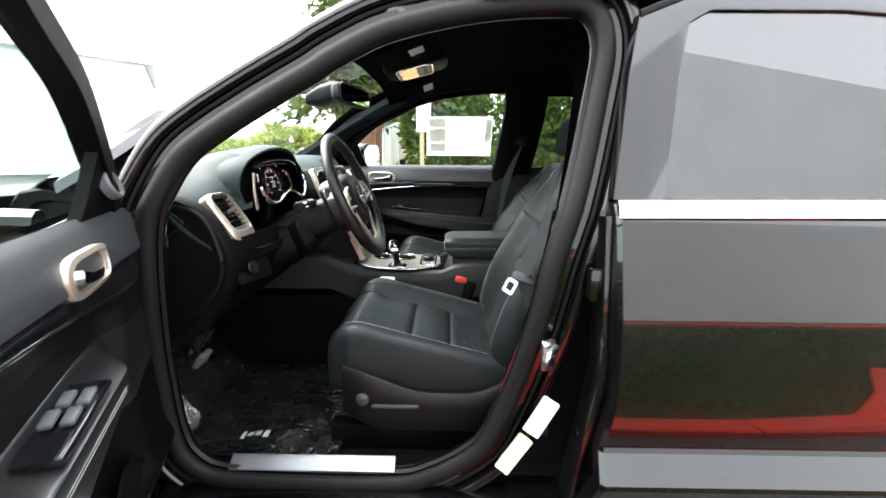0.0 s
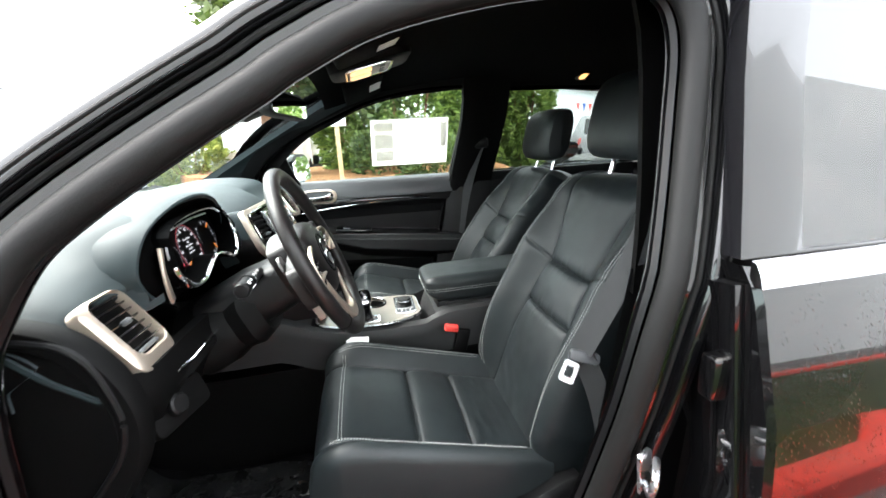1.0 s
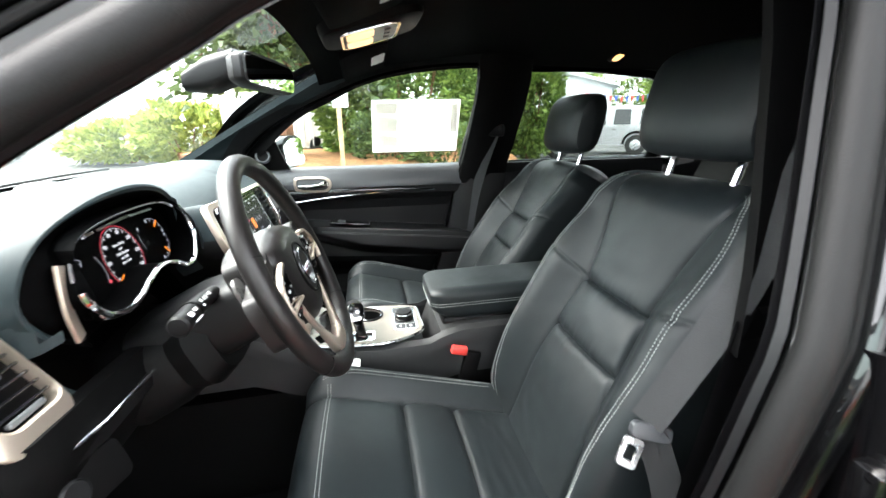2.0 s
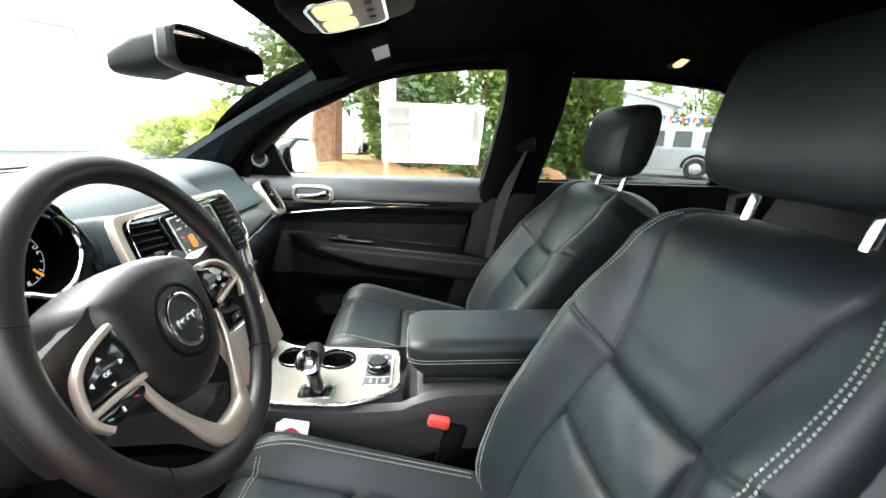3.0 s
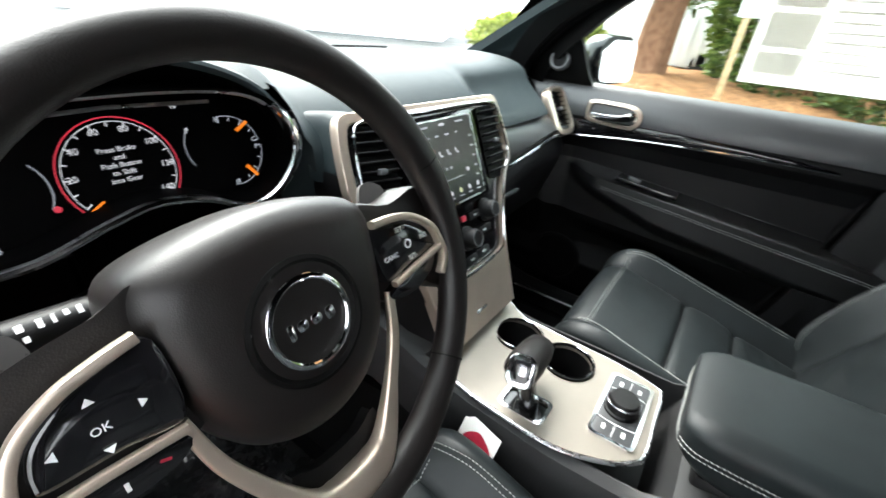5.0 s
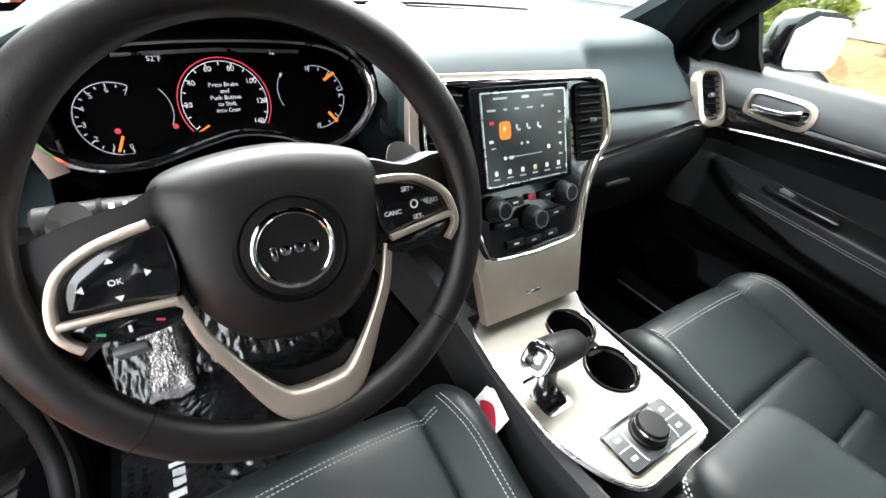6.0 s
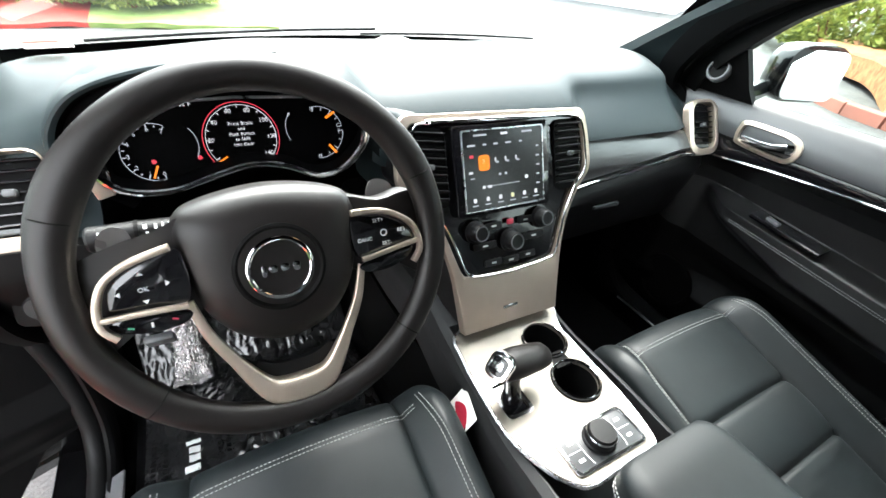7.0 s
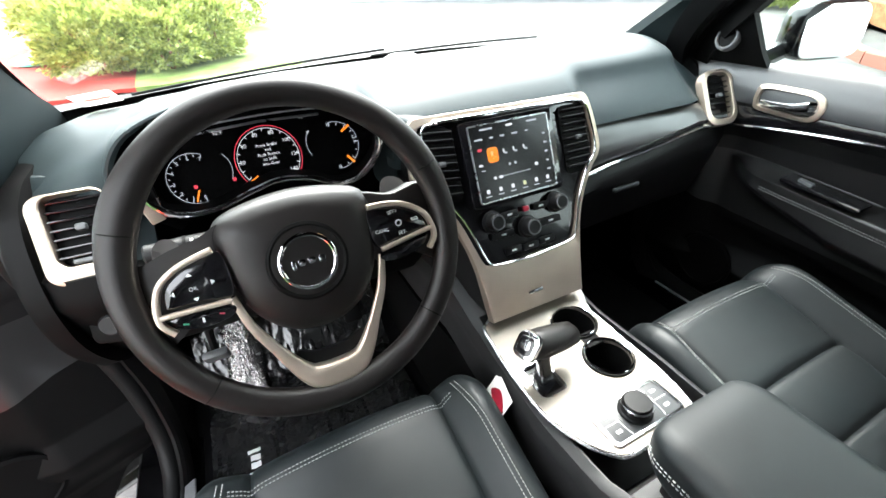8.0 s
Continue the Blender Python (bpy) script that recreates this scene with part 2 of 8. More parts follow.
def join(*bms):
    out = bms[0]
    for b in bms[1:]:
        me = bpy.data.meshes.new("tmp")
        b.to_mesh(me)
        b.free()
        out.from_mesh(me)
        bpy.data.meshes.remove(me)
    return out


def moved(bm, m):
    bmesh.ops.transform(bm, matrix=m, verts=bm.verts)
    return bm


def flip(bm):
    """Mirror image across the car's middle plane."""
    bmesh.ops.scale(bm, vec=(-1, 1, 1), verts=bm.verts)
    bmesh.ops.reverse_faces(bm, faces=bm.faces)
    return bm


def box(c, s, bev=0.004, seg=2, m=None):
    bm = bmesh.new()
    bmesh.ops.create_cube(bm, size=1)
    bmesh.ops.scale(bm, vec=s, verts=bm.verts)
    if bev:
        bmesh.ops.bevel(bm, geom=bm.edges, offset=min(bev, min(s) * 0.45), segments=seg, profile=0.5, affect="EDGES")
    if m is not None:
        bmesh.ops.transform(bm, matrix=m, verts=bm.verts)
    bmesh.ops.translate(bm, vec=c, verts=bm.verts)
    return bm


def spline(pts, n=8, closed=False):
    """Points on a Catmull-Rom curve through pts."""
    p = [Vector(q) for q in pts]
    k, out = len(p), []
    for i in range(k if closed else k - 1):
        a, b, c, d = (p[(i + j) % k] if closed else p[min(max(i + j, 0), k - 1)] for j in (-1, 0, 1, 2))
        for s in range(n):
            t = s / n
            out.append(0.5 * ((2 * b) + (c - a) * t + (2 * a - 5 * b + 4 * c - d) * t * t + (3 * b - a - 3 * c + d) * t ** 3))
    if not closed:
        out.append(p[-1])
    return out


def loft(rings, caps=True, closed=True, loop=False):
    """Skins rings of points, all of one length."""
    bm = bmesh.new()
    vs = [[bm.verts.new(q) for q in r] for r in rings]
    n = len(vs[0])
    pairs = list(zip(vs, vs[1:])) + ([(vs[-1], vs[0])] if loop else [])
    for a, b in pairs:
        for i in range(n if closed else n - 1):
            j = (i + 1) % n
            bm.faces.new((a[i], a[j], b[j], b[i]))
    if caps and closed and not loop:
        bm.faces.new(list(reversed(vs[0])))
        bm.faces.new(vs[-1])
    return bm


def sweep(pts, profile, up=(0, 0, 1), closed=False, caps=True, scale=None):
    """Carries a 2D profile (across, up) along pts."""
    p = [Vector(q) for q in pts]
    n, rings, up = len(p), [], Vector(up)
    for i in range(n):
        d = (p[(i + 1) % n] - p[i - 1]) if closed else (p[min(i + 1, n - 1)] - p[max(i - 1, 0)])
        d.normalize()
        side = d.cross(up)
        side.normalize()
        top = side.cross(d)
        k = scale[i] if scale else 1.0
        rings.append([p[i] + side * (a * k) + top * (b * k) for a, b in profile])
    return loft(rings, caps=caps, loop=closed)


def circle(r, n=12, r2=None):
    return [(r * math.cos(2 * math.pi * i / n), (r2 or r) * math.sin(2 * math.pi * i / n)) for i in range(n)]


def rounded(w, h, r, n=4):
    """A rounded rectangle's outline round the middle."""
    out = []
    for cx, cy, a0 in ((w / 2 - r, h / 2 - r, 0), (-w / 2 + r, h / 2 - r, 90), (-w / 2 + r, -h / 2 + r, 180), (w / 2 - r, -h / 2 + r, 270)):
        for i in range(n + 1):
            a = radians(a0 + 90 * i / n)
            out.append((cx + r * math.cos(a), cy + r * math.sin(a)))
    return out


def tube(pts, r, n=10, closed=False, up=(0, 0, 1), scale=None):
    return sweep(pts, circle(r, n), up, closed, scale=scale)


def lathe(profile, n=32, m=None):
    """Turns a profile of (radius, height) round the z axis; a profile off the axis at both ends makes a ring with a hole."""
    rings = [[Vector((r * math.cos(2 * math.pi * i / n), r * math.sin(2 * math.pi * i / n), h)) for i in range(n)] for r, h in profile]
    bm = loft(rings, loop=profile[0][0] > 0 and profile[-1][0] > 0)
    bmesh.ops.remove_doubles(bm, verts=bm.verts, dist=1e-6)
    return moved(bm, m) if m is not None else bm


def slab(outline, depth, m, bev=0.0, seg=2):
    """Extrudes an outline in the plane of m by depth towards its -z side, with rounded front edges."""
    rings = []
    k = len(outline)
    steps = [(0.0, -depth)] + [(-bev * (1 - math.cos(math.pi / 2 * i / seg)), -bev * (1 - math.sin(math.pi / 2 * i / seg))) for i in range(seg + 1)] if bev else [(0, -depth), (0, 0)]
    for off, z in steps:
        ring = []
        for i in range(k):
            a, b, c = (Vector(outline[(i + j) % k]) for j in (-1, 0, 1))
            t = (c - a).normalized()
            nrm = Vector((t.y, -t.x))
            q = b + nrm * off
            ring.append(m @ Vector((q.x, q.y, z)))
        rings.append(ring)
    return loft(rings)


def frame_plate(outer, inner, depth, m, proud=0.0):
    """A flat frame between two outlines of one length, with depth and an inner edge set proud or back."""
    r = [[m @ Vector((x, y, -depth)) for x, y in outer], [m @ Vector((x, y, -0.0015)) for x, y in outer],
         [m @ Vector((x * 0.93 + u * 0.07, y * 0.93 + v * 0.07, 0)) for (x, y), (u, v) in zip(outer, inner)],
         [m @ Vector((x * 0.12 + u * 0.88, y * 0.12 + v * 0.88, proud)) for (x, y), (u, v) in zip(outer, inner)],
         [m @ Vector((u, v, proud - 0.002)) for u, v in inner], [m @ Vector((u, v, -depth)) for u, v in inner]]
    return loft(r, loop=True)


def sheet(fn, nu, nv, thick=0.0, way=(0, 0, -1)):
    """A surface fn(u, v), u and v from 0 to 1, given a back side at thick along way."""
    bm = bmesh.new()
    way = Vector(way) * thick
    top = [[bm.verts.new(fn(i / nu, j / nv)) for j in range(nv + 1)] for i in range(nu + 1)]
    for i in range(nu):
        for j in range(nv):
            bm.faces.new((top[i][j], top[i + 1][j], top[i + 1][j + 1], top[i][j + 1]))
    if thick:
        low = [[bm.verts.new(v.co + way) for v in row] for row in top]
        for i in range(nu):
            for j in range(nv):
                bm.faces.new((low[i][j], low[i][j + 1], low[i + 1][j + 1], low[i + 1][j]))
        for i in range(nu):
            for j, s in ((0, 1), (nv, -1)):
                q = (top[i][j], low[i][j], low[i + 1][j], top[i + 1][j])
                bm.faces.new(q if s > 0 else q[::-1])
        for j in range(nv):
            for i, s in ((0, -1), (nu, 1)):
                q = (top[i][j], low[i][j], low[i][j + 1], top[i][j + 1])
                bm.faces.new(q if s > 0 else q[::-1])
    return bm


def resample(pts, step):
    p = [Vector(q) for q in pts]
    out, left = [p[0]], step
    for a, b in zip(p, p[1:]):
        d = (b - a).length
        while left <= d:
            out.append(a + (b - a) * (left / d))
            left += step
        left -= d
    return out


def stitches(pts, up=(0, 0, 1), step=0.0060, size=(0.0050, 0.0015, 0.0011)):
    """A row of short threads along pts."""
    p = resample(pts, step)
    bm = bmesh.new()
    for a, b in zip(p, p[1:]):
        d = (b - a).normalized()
        u = Vector(up) if not callable(up) else Vector(up(a))
        side = d.cross(u).normalized()
        n = side.cross(d)
        c = [bm.verts.new(a + d * (s * size[0]) + side * (w * size[1] / 2) + n * (h * size[2])) for s, w, h in ((0.1, -1, 0), (0.1, 1, 0), (0.9, 1, 0), (0.9, -1, 0), (0.25, -0.6, 1), (0.25, 0.6, 1), (0.75, 0.6, 1), (0.75, -0.6, 1))]
        for f in ((4, 5, 6, 7), (0, 1, 5, 4), (1, 2, 6, 5), (2, 3, 7, 6), (3, 0, 4, 7)):
            bm.faces.new([c[i] for i in f])
    return bm


def words(text, size, m, depth=0.0003, align="CENTER"):
    """Raised letters of the built-in font, in the plane of m."""
    cu = bpy.data.curves.new("words", "FONT")
    cu.body, cu.size, cu.extrude, cu.align_x, cu.align_y, cu.resolution_u = text, size, depth, align, "CENTER", 2
    ob = bpy.data.objects.new("words", cu)
    scene.collection.objects.link(ob)
    me = bpy.data.meshes.new_from_object(ob.evaluated_get(bpy.context.evaluated_depsgraph_get()))
    bm = bmesh.new()
    bm.from_mesh(me)
    bpy.data.objects.remove(ob)
    bpy.data.meshes.remove(me)
    return moved(bm, m)


def plane_at(at, right, up):
    """A matrix whose x runs along right and y along up, at a place; z comes out of the face."""
    x = Vector(right).normalized()
    z = x.cross(Vector(up)).normalized()
    y = z.cross(x)
    return Matrix.Translation(at) @ Matrix((x, y, z)).transposed().to_4x4()


def smooth(a, b, x):
    t = min(1.0, max(0.0, (x - a) / (b - a)))
    return t * t * (3 - 2 * t)


def lerp(table, x):
    """Piecewise linear look-up in rows (x, value)."""
    if x <= table[0][0]:
        return table[0][1]
    for (a, p), (b, q) in zip(table, table[1:]):
        if x <= b:
            return p + (q - p) * (x - a) / (b - a)
    return table[-1][1]

# ---- the car's shell ----
OPENING = [(0.635, 1.14), (0.60, 1.22), (0.50, 1.315), (0.36, 1.395), (0.22, 1.455), (0.07, 1.51), (-0.12, 1.545), (-0.33, 1.555), (-0.395, 1.53), (-0.405, 1.46),
           (-0.385, 1.36), (-0.34, 1.25), (-0.29, 1.12), (-0.25, 0.95), (-0.215, 0.80), (-0.17, 0.65), (-0.10, 0.54), (0.0, 0.475), (0.12, 0.455), (0.48, 0.455), (0.58, 0.49), (0.62, 0.58), (0.63, 0.75), (0.637, 0.95)]
OPENING_DRIVER = [(0.606, 1.085), (0.578, 1.155), (0.535, 1.225), (0.478, 1.272), (0.41, 1.317), (0.34, 1.36), (0.26, 1.407), (0.2, 1.445), (0.085, 1.499), (-0.105, 1.541), (-0.285, 1.553), (-0.345, 1.535), (-0.363, 1.47),
                  (-0.345, 1.36), (-0.312, 1.2), (-0.269, 1.028), (-0.241, 0.875), (-0.205, 0.721), (-0.17, 0.617), (-0.118, 0.518), (0.002, 0.44), (0.126, 0.414), (0.5, 0.422), (0.609, 0.461), (0.647, 0.555), (0.651, 0.736), (0.627, 0.949)]


def side_x(z, base=0.82, side=1):
    """How far out the body's side stands at a height: upright to the belt, leaning in above it."""
    return base - (0.45 if side > 0 else 0.25) * max(0.0, z - 1.12)


def grown(loop, d):
    """The loop (y, z) grown outwards by d."""
    out, k = [], len(loop)
    for i in range(k):
        a, b, c = (Vector(loop[(i + j) % k][:2]) for j in (-1, 0, 1))
        t = (c - a).normalized()
        n = Vector((-t.y, t.x))
        out.append(b - n * d * SIGN)
    return out


LOOPS = {k: [(v.x, v.y) for v in spline([(y, z, 0) for y, z in rows], 5, True)] for k, rows in ((1, OPENING), (-1, OPENING_DRIVER))}
SIGN = 1 if sum(a[0] * b[1] - b[0] * a[1] for a, b in zip(LOOPS[1], LOOPS[1][1:] + LOOPS[1][:1])) > 0 else -1


def loop_at(d, out, side=-1):
    """The door opening's loop grown by d and set outwards by out, on one side of the car."""
    tuck = 0.035 if side < 0 else 0.0
    return [Vector((side * (side_x(q.y, side=side) - tuck * smooth(1.05, 0.60, q.y) + out), q.x, q.y)) for q in grown(LOOPS[side], d)]


car_body = thing("car_shell", (0, 0, 0.3), "gloss black wet SUV body shell standing on asphalt", "car")
for side in (-1, 1):
    # jamb: seal flange, gutter, second seal ledge, outer skin
    steps = ((-0.012, -0.075), (0.0, -0.06), (0.004, -0.012), (0.018, -0.010), (0.024, 0.0), (0.044, 0.002), (0.050, 0.016), (0.066, 0.018), (0.070, 0.03), (0.088, 0.034), (0.105, 0.022), (0.115, -0.03))
    fat, at, ridge = (0.013, 0.020), (0.006, 0.004), (0.060, 0.022)
    if side < 0:
        steps = ((-0.012, -0.035), (0.0, -0.03), (0.006, -0.014), (0.031, -0.012), (0.034, -0.001), (0.045, 0.001), (0.050, -0.010), (0.060, -0.010), (0.064, 0.010), (0.068, 0.015), (0.072, 0.0165), (0.087, 0.0165), (0.092, 0.014), (0.100, 0.004), (0.108, -0.02))
        fat, at, ridge = (0.022, 0.018), (0.009, 0.004), (0.055, -0.002)
    part("door_jamb", loft([loop_at(d, out, side) for d, out in steps], caps=False), PAINT, car_body, "gloss black painted door jamb")
    seal = part("door_seal", sweep(loop_at(*at, side), [(fat[0] * math.cos(a), fat[1] * math.sin(a)) for a in (i * math.pi / 7 for i in range(14))], (side, 0, 0), True), RUBBER, car_body, "matt black rubber seal round the opening")
    part("outer_seal", sweep(loop_at(*ridge, side), circle(0.005, 8), (side, 0, 0), True), RUBBER, car_body, "thin black rubber seal")
    # inner pillar and rail trim, from the opening into the cabin
    part("opening_trim", loft([loop_at(-0.006, -0.016, side), loop_at(-0.012, -0.035 if side > 0 else -0.024, side), loop_at(0.004, -0.075 if side > 0 else -0.034, side), loop_at(0.05 if side > 0 else 0.02, -0.09 if side > 0 else -0.04, side)], caps=False), PLASTIC, car_body, "black plastic trim")


def roof_fn(u, v, lift=0.0):
    y = 0.26 - 2.5 * v
    half = lerp([(-2.3, 0.54), (-1.2, 0.60), (-0.3, 0.625), (0.1, 0.585), (0.3, 0.50)], y)
    s = 2 * u - 1
    x = half * s * (1.13 if s < 0 else 1.0)
    z = lerp([(-2.3, 1.52), (-1.2, 1.60), (-0.3, 1.625), (0.1, 1.585), (0.26, 1.535)], y) - 0.055 * abs(s) ** 3
    return Vector((x, y, z + lift))


part("headliner", sheet(lambda u, v: roof_fn(u, v, -0.01), 24, 30, 0.02, (0, 0, 1)), HEADLINER, car_body, "black cloth headliner")
part("roof_skin", sheet(lambda u, v: roof_fn(u, v, 0.05) + Vector(((2 * u - 1) * 0.05, 0, -0.03 * abs(2 * u - 1) ** 6)), 24, 30, 0.012), PAINT, car_body, "wet black roof panel")

# windscreen pillars: inner edge against the glass, outer edge against the door opening
A_IN = [(0.735, 0.93, 1.155), (0.708, 0.845, 1.203), (0.66, 0.68, 1.292), (0.61, 0.52, 1.377), (0.56, 0.37, 1.456), (0.511, 0.229, 1.531)]
A_OUT = [(0.80, 0.72, 1.15), (0.775, 0.62, 1.215), (0.735, 0.50, 1.315), (0.70, 0.36, 1.395), (0.672, 0.22, 1.455), (0.648, 0.07, 1.51)]
A_OUT_DRIVER = [(0.80, 0.66, 1.10), (0.785, 0.565, 1.18), (0.765, 0.46, 1.285), (0.748, 0.35, 1.355), (0.733, 0.25, 1.415), (0.715, 0.09, 1.50)]
RAIL_DRIVER = [(0.80, 0.80, 1.19), (0.762, 0.70, 1.258), (0.742, 0.585, 1.336), (0.726, 0.49, 1.398), (0.712, 0.40, 1.452), (0.698, 0.28, 1.512)]
A_IN_DRIVER = [(0.738, 0.94, 1.150), (0.722, 0.846, 1.20), (0.718, 0.69, 1.285), (0.678, 0.52, 1.377), (0.628, 0.37, 1.456), (0.560, 0.229, 1.531)]
for side in (-1, 1):
    A_LINE = A_IN if side > 0 else A_IN_DRIVER
    B_LINE = A_OUT if side > 0 else A_OUT_DRIVER
    rings = []
    for a, b in zip(spline(A_LINE, 4), spline(B_LINE, 4)):
        a, b = Vector(a), Vector(b)
        inward = Vector((-0.75, -0.45, -0.45)).normalized() * (0.028 if side > 0 else 0.006)
        c = (a + b) / 2 + inward
        rings.append([a, a * 0.75 + c * 0.25 + inward * 0.5, a * 0.4 + b * 0.1 + c * 0.5 + inward * 0.15, c, b * 0.45 + c * 0.55 + inward * 0.12, b * 0.8 + c * 0.2 + inward * 0.4, b])
    bm = loft(rings, caps=False, closed=False)
    if side < 0:
        flip(bm)
    part("windscreen_pillar_trim", bm, DASH_TOP, car_body, "dark grey pillar trim")
    rings = []
    for a, b in zip(spline(A_LINE, 4), spline(A_OUT if side > 0 else RAIL_DRIVER, 4)):
        a, b = Vector(a), Vector(b)
        o = Vector((0.55, 0.45, 0.7)).normalized()
        if side > 0:
            rings.append([a + o * 0.002, a * 0.7 + b * 0.3 + o * 0.010, (a + b) / 2 + o * 0.022, b + o * 0.03, b + o * 0.01])
        else:
            rings.append([a + o * 0.001, a * 0.7 + b * 0.3 + o * 0.006, a * 0.3 + b * 0.7 + o * 0.010, b, b + Vector((0.022, 0, -0.012)), b + Vector((0.034, -0.012, -0.034))])
    bm = loft(rings, caps=False, closed=False)
    if side < 0:
        flip(bm)
    part("windscreen_pillar", bm, PAINT, car_body, "wet gloss black outer pillar")


# thin moulding where the driver's pillar meets its gutter
part("roof_moulding", tube(loop_at(0.079, 0.016, -1)[:52], 0.0035, 8, up=(-1, 0, 0)), RUBBER, car_body, "black rubber moulding along the rail")


def screen_fn(u, v):
    s = 2 * u - 1
    y = 0.93 + (0.25 - 0.93) * v
    half = 0.752 - 0.02 * v - 0.10 * v * v
    z = 1.155 + (1.538 - 1.155) * v + 0.02 * math.sin(math.pi * v) * (1 - s * s)
    return Vector((half * s, y + 0.10 * (1 - s * s) * (1 - 0.75 * v), z + 0.015 * (1 - s * s)))


windscreen = part("windscreen", sheet(screen_fn, 20, 14), GLASS, car_body, "clear raked windscreen")
windscreen.visible_shadow = False
part("windscreen_black_band", sheet(lambda u, v: screen_fn(u, v * 0.095) + Vector((0, -0.004, -0.004)), 20, 2), PLASTIC_DARK, car_body, "black band along the glass")
for s in (-1, 1):
    part("windscreen_edge_band", sheet(lambda u, v, s=s: screen_fn(0.5 + s * (0.5 - (0.012 if s > 0 else 0.014) * u), v) + Vector((0, -0.004, -0.004)), 2, 14), PLASTIC_DARK, car_body)


def hood_fn(u, v):
    s = 2 * u - 1
    y = 1.04 + 1.25 * v - 0.12 * abs(s) ** 2 * (1 - v)
    z = 1.135 - 0.16 * v ** 1.5 + 0.02 * (1 - s * s) - 0.15 * abs(s) ** 5 - 0.16 * smooth(0.86, 1.0, v)
    return Vector((0.90 * s, y, z))


part("bonnet", sheet(hood_fn, 40, 24, 0.02), PAINT_BEADED, car_body, "wet black bonnet")
part("cowl", sheet(lambda u, v: Vector(((2 * u - 1) * 0.76, 0.92 + 0.13 * v + 0.10 * (1 - (2 * u - 1) ** 2), 1.125 - 0.01 * v)), 16, 3, 0.01), PLASTIC_DARK, car_body, "matt black cowl panel")
for x0, x1 in ((-0.60, -0.02), (-0.05, 0.45)):
    arm = [screen_fn(0.5 + x / 1.47, 0.045 + 0.012 * i) + Vector((0, 0.012, 0.012)) for i, x in enumerate((x0, (2 * x0 + x1) / 3, (x0 + 2 * x1) / 3, x1))]
    wip = part("wiper", tube(spline(arm, 6), 0.003, 6), PLASTIC_DARK, car_body, "black wiper blade resting on the glass")


# fenders, rockers, floor, firewall and rear quarters close the shell
DOOR_SKIN = [(1.150, 0.875), (1.125, 0.892), (1.10, 0.902), (1.02, 0.921), (0.938, 0.942), (0.930, 0.943), (0.90, 0.946), (0.85, 0.9495), (0.80, 0.952), (0.75, 0.9535), (0.70, 0.954), (0.68, 0.953), (0.650, 0.949), (0.640, 0.953), (0.596, 0.996), (0.586, 0.998), (0.50, 0.960), (0.38, 0.90), (0.31, 0.87)]


def skin(y0, y1, side, z0=0.31, z1=1.15, n=3):
    rows = [(z, x) for z, x in DOOR_SKIN if z0 <= z <= z1]
    return loft([[Vector((side * x, y0 + (y1 - y0) * i / n, z)) for z, x in rows] for i in range(n + 1)], caps=False, closed=False)


for side in (-1, 1):
    part("fender", skin(0.76, 2.25, side, 0.38, 0.945), PAINT, car_body, "gloss black front fender")
    part("rear_quarter", skin(-1.36, -2.30, side), PAINT, car_body, "gloss black rear quarter panel")
    low = 0.35 if side < 0 else 0.40
    bm = sweep([(side * 0.80, 0.78, low), (side * 0.80, -0.36, low), (side * 0.80, -1.4, low)], [(0.075, 0.045), (0.06, 0.052), (-0.03, 0.052), (-0.07, 0.04), (-0.085, -0.02), (-0.05, -0.06), (0.06, -0.06)] if side < 0 else [(-0.075, 0.045), (-0.06, 0.052), (0.03, 0.052), (0.07, 0.04), (0.085, -0.02), (0.05, -0.06), (-0.06, -0.06)][::-1])
    part("rocker", bm, PAINT, car_body, "gloss black door sill")
    part("sill_plate", box((0, 0, 0), (0.042, 0.44, 0.006), 0.002, m=Matrix.Translation((side * 0.752, 0.315, 0.436)) @ pose(0, 0, 0, 0, side * 30, 0)), SILL_METAL, car_body, "brushed metal sill plate")
    # lower centre pillar inside
    bm = loft([[Vector((side * x, y, z)) for x, y in ((0.75, -0.20 - k), (0.72, -0.26 - k), (0.72, -0.42 - k), (0.78, -0.50 - k))] for z, k in ((0.42, 0.0), (0.8, 0.03), (1.12, 0.08))], caps=False, closed=False)
    part("centre_pillar_lower", bm, PLASTIC, car_body, "black lower pillar trim")
    bm = loft([[Vector((side * (side_x(z, 0.76, side) - dx), y - k, z)) for dx, y in ((0.0, -0.28), (0.018, -0.285), (0.030, -0.305), (0.036, -0.345), (0.034, -0.40), (0.020, -0.46), (0.0, -0.50))] for z, k in ((1.08, 0.0), (1.17, 0.012), (1.25, 0.025), (1.34, 0.036), (1.42, 0.045), (1.50, 0.048), (1.58, 0.04))], caps=False, closed=False)
    part("centre_pillar_upper", bm, PLASTIC_DARK, car_body, "black upper pillar trim")
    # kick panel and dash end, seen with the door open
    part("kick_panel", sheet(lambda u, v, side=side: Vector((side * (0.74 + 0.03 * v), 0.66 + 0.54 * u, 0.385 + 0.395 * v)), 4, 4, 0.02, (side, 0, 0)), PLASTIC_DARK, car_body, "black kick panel")

